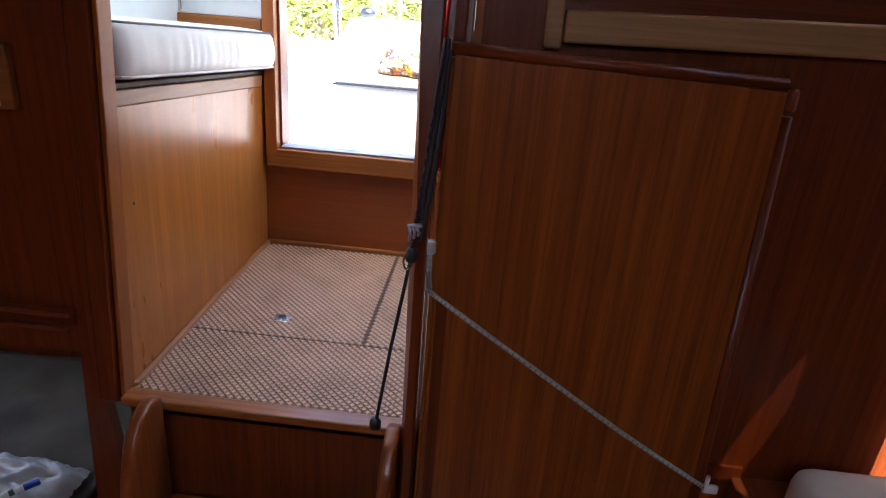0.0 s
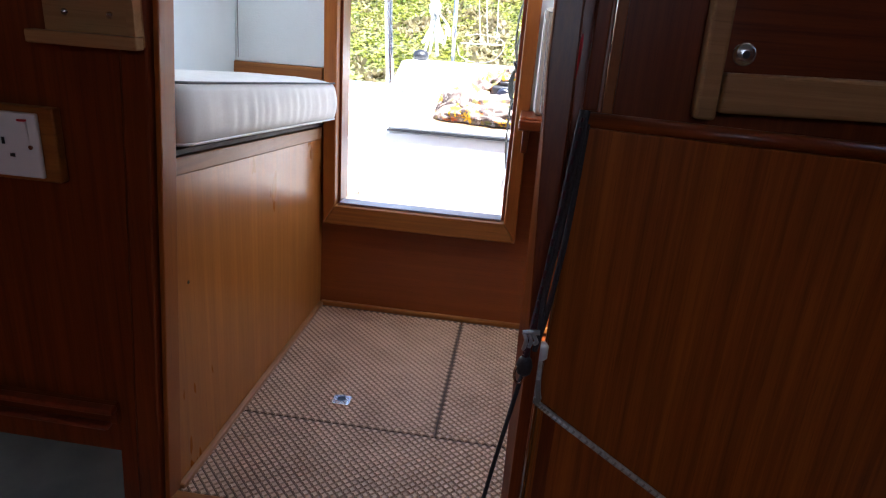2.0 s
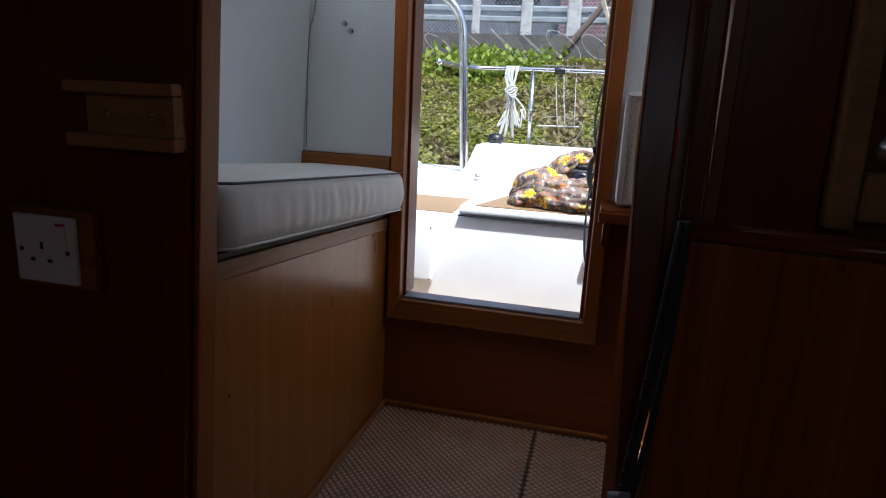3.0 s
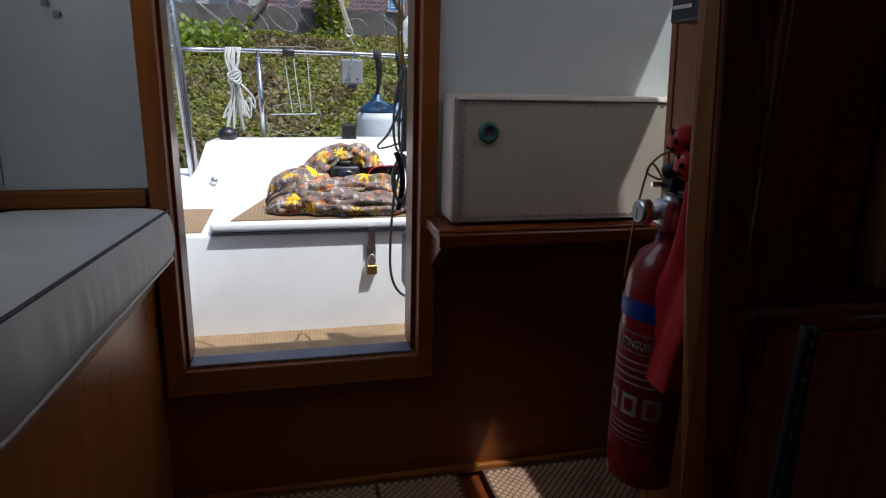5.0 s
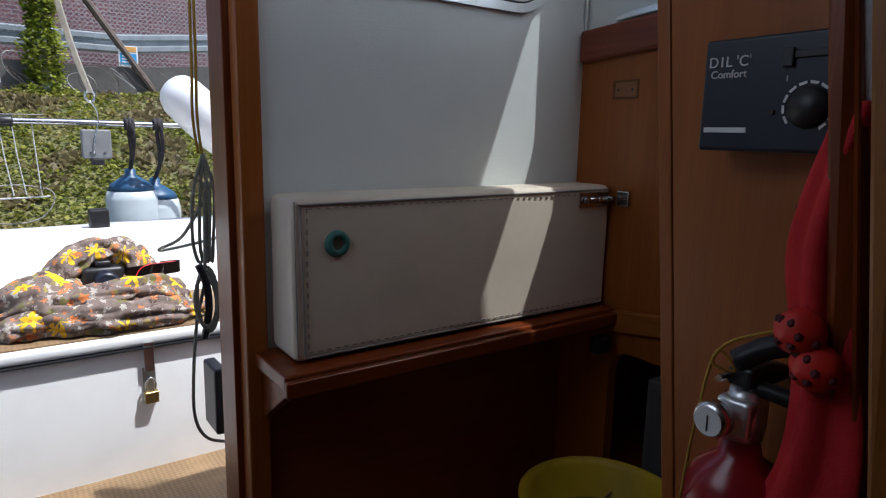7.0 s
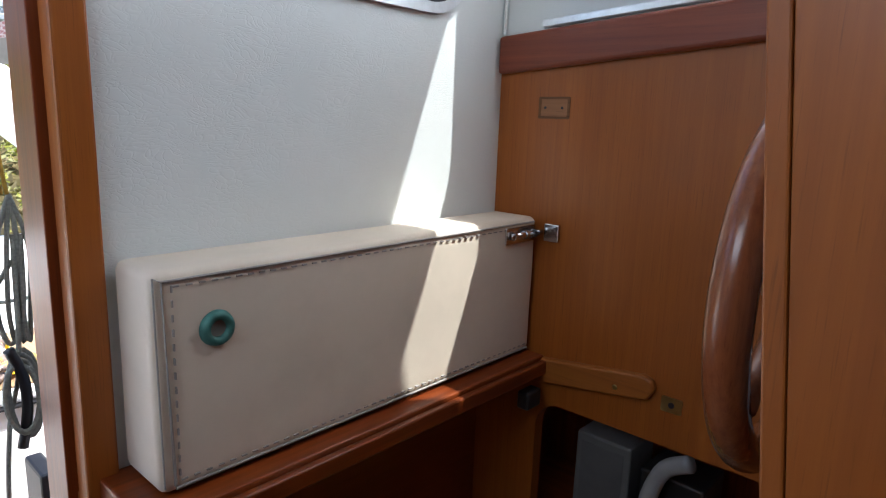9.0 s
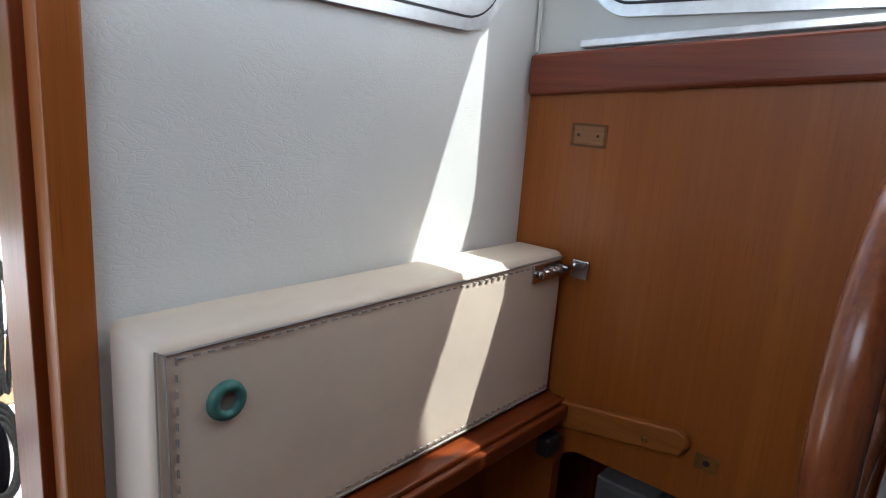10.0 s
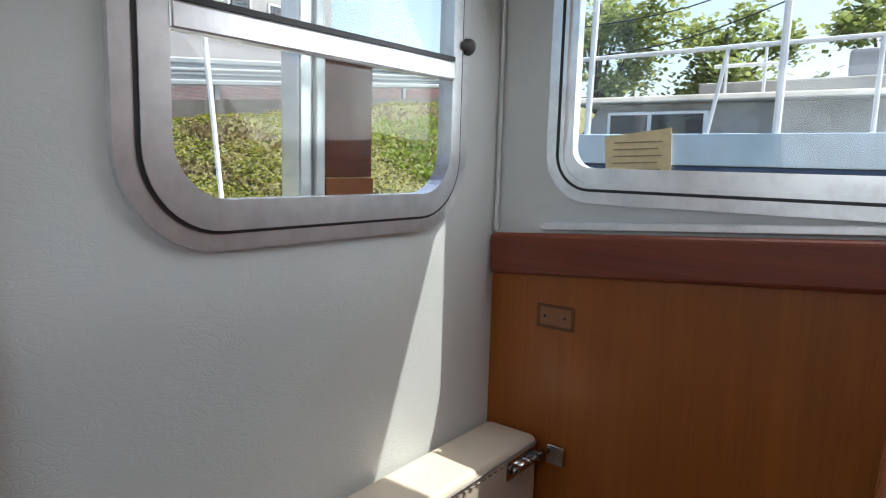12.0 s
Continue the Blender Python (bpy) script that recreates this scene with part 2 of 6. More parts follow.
def add_box(bm, x0, x1, y0, y1, z0, z1):
    v = [bm.verts.new(p) for p in ((x0, y0, z0), (x1, y0, z0), (x1, y1, z0), (x0, y1, z0), (x0, y0, z1), (x1, y0, z1), (x1, y1, z1), (x0, y1, z1))]
    for f in ((3, 2, 1, 0), (4, 5, 6, 7), (0, 1, 5, 4), (1, 2, 6, 5), (2, 3, 7, 6), (3, 0, 4, 7)):
        bm.faces.new([v[k] for k in f])
    return bm


def box(x0, x1, y0, y1, z0, z1, r=0.003, seg=2):
    return bevel(add_box(bmesh.new(), x0, x1, y0, y1, z0, z1), r, seg)


def hexa(low, high, r=0.003, seg=2):
    """A six-sided block from four lower and four upper corners, both counter-clockwise from above."""
    bm = bmesh.new()
    v = [bm.verts.new(p) for p in (*low, *high)]
    for f in ((3, 2, 1, 0), (4, 5, 6, 7), (0, 1, 5, 4), (1, 2, 6, 5), (2, 3, 7, 6), (3, 0, 4, 7)):
        bm.faces.new([v[k] for k in f])
    return bevel(bm, r, seg)


def prism(points, axis, a, b, r=0.0, seg=2):
    """A polygon drawn in the two other axes, pushed along one axis from a to b."""
    def place(p, w):
        return {"x": (w, p[0], p[1]), "y": (p[0], w, p[1]), "z": (p[0], p[1], w)}[axis]
    bm = bmesh.new()
    lo, hi = [bm.verts.new(place(p, a)) for p in points], [bm.verts.new(place(p, b)) for p in points]
    n = len(points)
    bm.faces.new(lo), bm.faces.new(list(reversed(hi)))
    for k in range(n):
        bm.faces.new((lo[k], hi[k], hi[(k + 1) % n], lo[(k + 1) % n]))
    bmesh.ops.recalc_face_normals(bm, faces=bm.faces)
    return bevel(bm, r, seg)


def round_rect(u0, u1, v0, v1, r, seg=8):
    pts = []
    for cu, cv, a in ((u1 - r, v1 - r, 0), (u0 + r, v1 - r, 90), (u0 + r, v0 + r, 180), (u1 - r, v0 + r, 270)):
        for k in range(seg + 1):
            t = radians(a + 90 * k / seg)
            pts.append((cu + r * math.cos(t), cv + r * math.sin(t)))
    return pts


def ring_plate(outer, inner, axis, a, b):
    """A flat frame between two outlines of equal point count, pushed from a to b."""
    def place(p, w):
        return {"x": (w, p[0], p[1]), "y": (p[0], w, p[1]), "z": (p[0], p[1], w)}[axis]
    bm = bmesh.new()
    rows = [[bm.verts.new(place(p, w)) for p in pts] for pts, w in ((outer, a), (outer, b), (inner, b), (inner, a))]
    n = len(outer)
    for i in range(4):
        for k in range(n):
            bm.faces.new((rows[i][k], rows[(i + 1) % 4][k], rows[(i + 1) % 4][(k + 1) % n], rows[i][(k + 1) % n]))
    bmesh.ops.recalc_face_normals(bm, faces=bm.faces)
    return bm


def smooth_line(points, steps=6):
    """Points on a rounded line through the given ones."""
    P = [Vector(p) for p in points]
    out = []
    for i in range(len(P) - 1):
        a, b, c, d = P[max(i - 1, 0)], P[i], P[i + 1], P[min(i + 2, len(P) - 1)]
        for k in range(steps):
            t = k / steps
            out.append(0.5 * ((2 * b) + (c - a) * t + (2 * a - 5 * b + 4 * c - d) * t * t + (3 * b - a - 3 * c + d) * t ** 3))
    return out + [P[-1]]


def tube(points, r, sides=10, bm=None, closed=False, radii=None):
    bm = bm or bmesh.new()
    P = [Vector(p) for p in points]
    n = len(P)
    rings = []
    ref = None
    for i in range(n):
        d = (P[(i + 1) % n] - P[i - 1]) if closed else (P[min(i + 1, n - 1)] - P[max(i - 1, 0)])
        d.normalize()
        if ref is None:
            ref = d.orthogonal().normalized()
        ref = (ref - d * ref.dot(d)).normalized()
        side = d.cross(ref)
        rr = radii[i] if radii else r
        rings.append([bm.verts.new(P[i] + (ref * math.cos(2 * math.pi * k / sides) + side * math.sin(2 * math.pi * k / sides)) * rr) for k in range(sides)])
    for i in range(n if closed else n - 1):
        a, b = rings[i], rings[(i + 1) % n]
        for k in range(sides):
            bm.faces.new((a[k], a[(k + 1) % sides], b[(k + 1) % sides], b[k]))
    if not closed:
        bm.faces.new(list(reversed(rings[0]))), bm.faces.new(rings[-1])
    return bm


def lathe(profile, centre, axis="z", sides=28, cap=True):
    """Turns (radius, height) pairs about an axis through centre."""
    c = Vector(centre)
    u, v, w = {"z": ((1, 0, 0), (0, 1, 0), (0, 0, 1)), "x": ((0, 1, 0), (0, 0, 1), (1, 0, 0)), "y": ((0, 0, 1), (1, 0, 0), (0, 1, 0))}[axis]
    u, v, w = Vector(u), Vector(v), Vector(w)
    bm = bmesh.new()
    rings = [[bm.verts.new(c + (u * math.cos(2 * math.pi * k / sides) + v * math.sin(2 * math.pi * k / sides)) * r + w * h) for k in range(sides)] for r, h in profile]
    for a, b in zip(rings, rings[1:]):
        for k in range(sides):
            bm.faces.new((a[k], a[(k + 1) % sides], b[(k + 1) % sides], b[k]))
    if cap:
        bm.faces.new(list(reversed(rings[0]))), bm.faces.new(rings[-1])
    return bm


def sheet(nu, nv, place, thick=0.0):
    """A grid of (nu x nv) cells from place(u, v) with u, v in 0..1; thick gives it depth."""
    bm = bmesh.new()
    g = [[bm.verts.new(place(i / nu, j / nv)) for j in range(nv + 1)] for i in range(nu + 1)]
    for i in range(nu):
        for j in range(nv):
            bm.faces.new((g[i][j], g[i + 1][j], g[i + 1][j + 1], g[i][j + 1]))
    bmesh.ops.recalc_face_normals(bm, faces=bm.faces)
    if thick:
        bmesh.ops.solidify(bm, geom=list(bm.faces), thickness=thick)
    return bm


def lettering(text, size, m, material, parent, name="lettering", depth=0.0004):
    cu = bpy.data.curves.new(name, "FONT")
    cu.body, cu.size, cu.extrude = text, size, depth
    tmp = bpy.data.objects.new(name, cu)
    scene.collection.objects.link(tmp)
    dg = bpy.context.evaluated_depsgraph_get()
    me = bpy.data.meshes.new_from_object(tmp.evaluated_get(dg))
    bpy.data.objects.remove(tmp)
    me.materials.clear()
    me.materials.append(material)
    o = ORIGIN[parent.name]
    me.transform(Matrix.Translation(-o) @ m)
    ob = new(name, me)
    ob.parent = parent
    ORIGIN[ob.name] = o
    return ob


# ---- structure: saloon ----
FZ = 0.55          # wheelhouse floor
BY = 3.30          # inner face of the wheelhouse's aft wall
FY = 2.27          # saloon face of the bulkhead between saloon and wheelhouse
SX = 1.155         # inner face of the starboard side


def lean(z):
    """Inner edge of the port post, which leans outboard towards the floor."""
    return -0.352 + 0.061 * (z - FZ)


structure("floor_saloon", box(-1.6, 1.75, -1.8, 2.36, -0.06, 0.0, 0), MAHOGANY_Y, "dark varnished saloon sole boards")
# The hatch opening is added behind the camera, to hold the saloon's fill lamp.
bm = bmesh.new()
for q in ((-1.6, 1.49, -1.8, -0.4, 2.2, 2.25), (-1.6, 1.49, 0.2, 2.262, 2.2, 2.25), (-1.6, 0.1, -0.4, 0.2, 2.2, 2.25), (0.7, 1.49, -0.4, 0.2, 2.2, 2.25)):
    add_box(bm, *q)
structure("ceiling_saloon", bm, LINING, "white lined saloon headlining with an added hatch opening for fill")
structure("wall_saloon_forward", box(-1.6, 1.75, -1.85, -1.8, 0, 2.2, 0), MAHOGANY, "varnished forward bulkhead")
structure("wall_saloon_port", box(-1.65, -1.6, -1.8, 2.30, 0, 2.2, 0), MAHOGANY, "varnished hull side panelling")
bm = ring_plate(round_rect(-1.8, 2.262, 0.0, 2.2, 0.001, 8), round_rect(1.89, 2.06, 1.32, 1.60, 0.07, 8), "x", 1.45, 1.48)
structure("wall_saloon_starboard", bm, MAHOGANY, "varnished cabin side with a small port light")
# Out-of-view pane; its dark tint is added to weaken the sun patch on the bulkhead.
structure("window_port_light", prism(round_rect(1.892, 2.058, 1.322, 1.598, 0.068), "x", 1.462, 1.468), SUN_DIM, "unseen tinted pane dimming the sun through the small port light")
# bulkhead to port of the passage, with its leaning edge post, over an open foot locker
structure("wall_bulkhead_port", prism([(-1.6, 0.66), (lean(0.66) - 0.06, 0.66), (lean(2.6) - 0.06, 2.6), (-1.6, 2.6)], "y", FY, FY + 0.03), MAHOGANY, "dark varnished mahogany bulkhead")
structure("trim_bulkhead_leg", prism([(-0.47, 0.0), (-0.345, 0.0), (lean(0.66) - 0.062, 0.66), (-0.44, 0.66)], "y", FY, FY + 0.03), MAHOGANY, "dark varnished bulkhead leg")
structure("trim_post_port", prism([(lean(FZ - 0.02) - 0.055, FZ - 0.02), (lean(FZ - 0.02), FZ - 0.02), (lean(2.6), 2.6), (lean(2.6) - 0.055, 2.6)], "y", FY - 0.012, FY + 0.045, 0.008, 3), MAHOGANY, "varnished edge post of the passage")
structure("trim_post_port_inner", prism([(lean(FZ) + 0.002, FZ), (lean(FZ) + 0.012, FZ), (lean(2.6) + 0.012, 2.6), (lean(2.6) + 0.002, 2.6)], "y", FY - 0.004, FY + 0.044, 0.002), TEAK, "pale worn edge strip of the passage post")
structure("wall_bulkhead_starboard", box(0.4465, 1.49, FY + 0.03, FY + 0.055, 0, 2.6, 0), MAHOGANY, "dark varnished mahogany bulkhead")
structure("wall_over_passage", box(-0.2, 0.425, FY + 0.005, FY + 0.05, 2.28, 2.6, 0), MAHOGANY, "varnished header over the passage")
structure("wall_foot_locker", box(-1.6, -0.47, 2.9, 2.93, 0, 0.66, 0), MAHOGANY, "dark back of the foot locker")
structure("wall_under_step", box(-0.345, 0.42, FY + 0.02, FY + 0.05, 0, FZ - 0.022, 0), MAHOGANY, "dark varnished riser below the wheelhouse floor")
structure("trim_locker_top", box(-1.6, -0.43, FY - 0.016, FY - 0.002, 0.736, 0.782, 0.002), MAHOGANY_X, "varnished fiddle rail on the bulkhead")
# The light along both lips is put into their colour by a lighter wood.
structure("trim_locker_upper_lip", box(-1.6, -0.425, FY - 0.038, FY - 0.0165, 0.770, 0.784, 0.004), REDTRIM, "upper lip of the fiddle rail, lighter wood for its lit edge")
structure("trim_locker_lower_lip", box(-1.6, -0.44, FY - 0.036, FY - 0.0165, 0.732, 0.744, 0.004), REDTRIM, "lower lip of the fiddle rail, lighter wood for its lit edge")

# starboard jamb and partition of the passage
def jamb_y(z):
    """Forward face of the jamb, which leans aft towards the top."""
    return 2.262 + 0.115 * (max(z, 1.05) - 1.76)


def jamb_plank(x0, x1, front, deep):
    """An upright plank following the jamb's lean."""
    zs = (0.0, 1.05, 1.5, 2.0, 2.28)
    prof = [(jamb_y(z) + front, z) for z in zs] + [(jamb_y(z) + front + deep, z) for z in reversed(zs)]
    bm = prism(prof, "x", x0, x1, 0.003, 2)
    for v in bm.verts:
        if v.co.x < x0 + 0.01:
            v.co.x += 0.021 * min(1.0, max(0.0, (1.5 - v.co.z) / 0.45))
    return bm


structure("trim_jamb_starboard", jamb_plank(0.335, 0.3775, 0.0065, 0.031), POSTWOOD, "worn hardwood jamb with open grain")
# Added thin skin: the forward face's shade is painted as dark mahogany.
structure("trim_jamb_shade", jamb_plank(0.3355, 0.3775, 0.0, 0.006), MAHOGANY, "darker skin for the shade on the jamb's forward face")
structure("trim_jamb_back", box(0.3782, 0.3797, 2.222, 2.30, 0.0, 1.42, 0), MAHOGANY, "dark varnished return of the jamb")
structure("wall_jamb_infill", jamb_plank(0.3785, 0.4285, 0.06, 0.02), MAHOGANY, "dark varnished infill beside the jamb")
structure("wall_partition", hexa([(0.430, FY + 0.03, FZ), (0.446, FY + 0.03, FZ), (0.455, 2.375, FZ), (0.439, 2.375, FZ)], [(0.430, FY + 0.03, 2.6), (0.446, FY + 0.03, 2.6), (0.484, 2.611, 2.6), (0.468, 2.611, 2.6)], 0.001), PARTITION, "varnished ply partition beside the helm")
structure("trim_partition_edge", hexa([(0.4375, 2.3755, FZ), (0.4585, 2.3755, FZ), (0.460, 2.391, FZ), (0.439, 2.391, FZ)], [(0.4665, 2.6115, 2.6), (0.4875, 2.6115, 2.6), (0.489, 2.627, 2.6), (0.468, 2.627, 2.6)], 0.002), PARTITION, "open-grained lipping of the partition edge")

# ---- structure: wheelhouse ----
structure("wall_wheelhouse_under_floor", box(-0.345, SX, BY, BY + 0.03, 0, FZ - 0.03, 0), MAHOGANY)
DL, DR, DZ, DT = -0.285, 0.285, 0.93, 2.28   # door opening
for nm, q in (("wall_aft_lower_port", (-0.70, DL, BY, BY + 0.05, FZ - 0.03, 1.335)), ("wall_aft_lower_starboard", (DR, SX + 0.02, BY, BY + 0.05, FZ - 0.03, 1.27)), ("wall_aft_lower_door", (DL, DR, BY, BY + 0.033, FZ - 0.03, DZ))):
    structure(nm, box(*q, 0), AFTWOOD, "varnished mahogany lower aft wall")


def lined_wall(name, u0, u1, z0, z1, hole, axis, a, b, label):
    """A lined wall with one rounded window hole in it."""
    h0, h1, g0, g1, r = hole
    bm = bmesh.new()
    n = 8
    ring = round_rect(h0, h1, g0, g1, r, n)
    def place(p, w):
        return (p[0], w, p[1]) if axis == "y" else (w, p[0], p[1])
    def outer(p):
        cu, cv = (h0 + h1) / 2, (g0 + g1) / 2
        k = min(((u1 if p[0] > cu else u0) - cu) / (p[0] - cu) if abs(p[0] - cu) > 1e-6 else 1e9,
                ((z1 if p[1] > cv else z0) - cv) / (p[1] - cv) if abs(p[1] - cv) > 1e-6 else 1e9)
        return (cu + (p[0] - cu) * k, cv + (p[1] - cv) * k)
    out = [outer(p) for p in ring]
    for cu, cv in ((u0, z0), (u1, z0), (u0, z1), (u1, z1)):
        j = min(range(len(out)), key=lambda k: (out[k][0] - cu) ** 2 + (out[k][1] - cv) ** 2)
        out[j] = (cu, cv)
    rows = [[bm.verts.new(place(p, w)) for p in pts] for pts, w in ((out, a), (out, b), (ring, b), (ring, a))]
    m = len(ring)
    for i in range(4):
        for k in range(m):
            bm.faces.new((rows[i][k], rows[(i + 1) % 4][k], rows[(i + 1) % 4][(k + 1) % m], rows[i][(k + 1) % m]))
    bmesh.ops.recalc_face_normals(bm, faces=bm.faces)
    return structure(name, bm, LINING, label)


AFT_WIN = (0.475, 1.012, 2.01, 2.53, 0.085)
SIDE_WIN = (2.34, 3.135, 2.062, 2.56, 0.05)
CEIL = 2.66
lined_wall("wall_aft_starboard", DR + 0.002, SX + 0.02, 1.272, CEIL, AFT_WIN, "y", BY - 0.025, BY - 0.008, "white embossed vinyl lining with a window")
lined_wall("wall_starboard_upper", 1.41, BY - 0.027, 1.965, CEIL, SIDE_WIN, "x", SX + 0.004, SX + 0.02, "white vinyl lining with a side window")
structure("wall_aft_port", box(-0.72, DL - 0.002, BY - 0.012, BY + 0.05, 1.375, CEIL, 0.0), LINING, "white vinyl lining beside the door")
structure("trim_aft_port", box(-0.66, -0.335, BY - 0.022, BY - 0.001, 1.333, 1.373, 0.004), TEAK_X, "varnished strip under the lining")
structure("wall_over_door", box(DL - 0.002, DR + 0.002, BY - 0.012, BY + 0.05, DT, CEIL, 0), LINING, "white lining over the door")
structure("wall_port", prism([(-0.645, 1.1), (-0.60, 1.82), (-0.60, 2.0), (-0.65, 2.0), (-0.70, 1.1)], "y", FY + 0.032, BY - 0.014), LINING, "white vinyl lining along the port berth")
bm = bmesh.new()
for q in ((-0.66, -0.6, FY + 0.032, 2.42, 2.0, 2.52), (-0.66, -0.6, 3.14, BY - 0.014, 2.0, 2.52), (-0.66, -0.6, FY + 0.032, BY - 0.014, 2.52, CEIL), (-0.66, -0.6, 2.42, 3.14, 2.0, 2.06)):
    add_box(bm, *q)
structure("wall_port_upper", bm, LINING, "white lining around the port window")
structure("ceiling_wheelhouse", box(-0.72, SX + 0.06, 1.3, BY + 0.05, CEIL, CEIL + 0.04, 0), LINING, "white wheelhouse headlining")
# coach roof and windscreen ahead of the wheelhouse
bm = bmesh.new()
for q in ((-0.72, SX + 0.05, 1.36, 1.40, 2.25, 2.3), (-0.72, SX + 0.05, 1.36, 1.40, 2.56, CEIL), (-0.72, -0.6, 1.36, 1.40, 2.3, 2.56), (0.2, 0.26, 1.36, 1.40, 2.3, 2.56), (SX - 0.05, SX + 0.05, 1.36, 1.40, 2.3, 2.56)):
    add_box(bm, *q)
structure("wall_windscreen", bm, LINING, "white windscreen surround")
structure("wall_starboard_lower", ring_plate(round_rect(FY + 0.056, BY - 0.001, FZ - 0.03, 1.963, 0.001, 8), round_rect(2.62, 3.13, 0.75, 1.19, 0.06, 8), "x", SX, SX + 0.03), TEAK, "golden varnished ply side panel with a locker opening")
structure("wall_side_locker_aft", box(SX + 0.021, SX + 0.37, BY, BY + 0.03, 0.4, 1.6, 0), MAHOGANY, "dark end of the side locker")
structure("wall_side_locker", box(SX + 0.35, SX + 0.37, FY + 0.056, BY - 0.001, 0.4, 1.93, 0), MAHOGANY, "dark back of the side locker")
structure("wall_port_forward", box(-0.72, -0.66, 1.36, FY + 0.03, 2.25, CEIL, 0), LINING, "white lining")

# trim along the starboard side, rising forward
structure("trim_starboard_cap", hexa([(SX - 0.022, 2.33, 1.962), (SX - 0.001, 2.33, 1.962), (SX - 0.001, BY - 0.03, 1.888), (SX - 0.022, BY - 0.03, 1.888)], [(SX - 0.022, 2.33, 2.03), (SX - 0.001, 2.33, 2.03), (SX - 0.001, BY - 0.03, 1.965), (SX - 0.022, BY - 0.03, 1.965)], 0.008, 3), REDTRIM, "red-brown hardwood capping rail")
structure("trim_starboard_alloy", hexa([(SX - 0.012, 2.33, 2.034), (SX + 0.003, 2.33, 2.034), (SX + 0.003, 3.17, 1.978), (SX - 0.012, 3.17, 1.978)], [(SX - 0.012, 2.33, 2.048), (SX + 0.003, 2.33, 2.048), (SX + 0.003, 3.17, 1.992), (SX - 0.012, 3.17, 1.992)], 0.002), ALLOY, "dull aluminium strip under the side window")
structure("trim_corner_seam", tube([(SX - 0.004, BY - 0.032, 1.97), (SX - 0.004, BY - 0.032, CEIL)], 0.004, 8), LINING, "lining seam in the corner")

# door frame: inner casing, architrave with mitred corners, sill plate
W = 0.042
for nm, pts in (("trim_door_port", [(DL - W, DZ - 0.066), (DL, DZ), (DL, DT), (DL - W, DT + W)]), ("trim_door_starboard", [(DR + W, DZ - 0.066), (DR + W, DT + W), (DR, DT), (DR, DZ)]),
                ("trim_door_bottom", [(DL - W, DZ - 0.066), (DR + W, DZ - 0.066), (DR, DZ), (DL, DZ)]), ("trim_door_top", [(DL - W, DT + W), (DL, DT), (DR, DT), (DR + W, DT + W)])):
    structure(nm, prism(pts, "y", BY - 0.038, BY + 0.002, 0.004), TEAK if nm in ("trim_door_port", "trim_door_starboard") else TEAK_X, "varnished teak door frame")
structure("trim_jamb_port", box(DL - 0.02, DL + 0.008, BY + 0.003, BY + 0.09, DZ, DT, 0.002), MAHOGANY, "dark inner door jamb")
structure("trim_jamb_starboard_door", box(DR - 0.012, DR + 0.02, BY + 0.003, BY + 0.09, DZ, DT, 0.002), MAHOGANY, "dark inner door jamb")
structure("trim_door_sill", box(DL + 0.009, DR - 0.013, BY - 0.02, BY + 0.036, DZ + 0.001, DZ + 0.008, 0.002), plain("grey_sill", (0.3, 0.29, 0.3), 0.4, 0.2), "grey worn sill plate")
structure("trim_outer_edge", box(DR + 0.021, DR + 0.055, BY + 0.052, BY + 0.21, FZ, DT, 0.004), GELCOAT, "white outside edge of the doorway")


# floor of the wheelhouse: three ribbed panels with open joints
def tread_panel(name, x0, x1, y0, y1, pitch=0.0215):
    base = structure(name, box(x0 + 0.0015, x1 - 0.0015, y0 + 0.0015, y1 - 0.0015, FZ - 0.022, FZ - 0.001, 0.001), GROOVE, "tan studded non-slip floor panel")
    verts, faces = [], []
    ny = int((y1 - y0) / (pitch * 0.5))
    for j in range(ny):
        yc = y0 + pitch * 0.3 + j * pitch * 0.5
        xo = x0 + 0.012 + (pitch * 0.5 if j % 2 else 0)
        for i in range(int((x1 - x0) / pitch) + 2):
            xc = xo + i * pitch
            if xc > x1 - 0.011 or yc > y1 - 0.011:
                continue
            h, t = pitch * 0.43, pitch * 0.31
            k = len(verts)
            verts += [(xc - h, yc, FZ - 0.002), (xc, yc - h, FZ - 0.002), (xc + h, yc, FZ - 0.002), (xc, yc + h, FZ - 0.002),
                      (xc - t, yc, FZ + 0.0022), (xc, yc - t, FZ + 0.0022), (xc + t, yc, FZ + 0.0022), (xc, yc + t, FZ + 0.0022)]
            faces += [(k + 4, k + 5, k + 6, k + 7)] + [(k + a, k + (a + 1) % 4, k + 4 + (a + 1) % 4, k + 4 + a) for a in range(4)]
    me = bpy.data.meshes.new("studs")
    me.from_pydata(verts, [], faces)
    me.materials.append(TREAD)
    ob = new("studs", me)
    ob.parent = base
    tagged(ob, "raised diamond studs of the tan floor", kind="stuff")


structure("floor_bearer", box(-0.345, SX - 0.002, 2.29, BY, FZ - 0.06, FZ - 0.024, 0), MAHOGANY, "dark boards under the floor panels")
tread_panel("floor_panel_forward", -0.342, 0.41, 2.30, 2.61)
tread_panel("floor_panel_middle", -0.342, 0.176, 2.61, 3.28)
tread_panel("floor_panel_side", 0.176, 0.41, 2.61, 3.28)
tread_panel("floor_panel_helm", 0.48, SX - 0.002, 2.34, 3.28)
structure("trim_floor_edge", box(-0.345, 0.345, FY - 0.02, 2.30, FZ - 0.02, FZ + 0.004, 0.006, 3), TEAK_X, "worn wooden nosing of the floor edge")
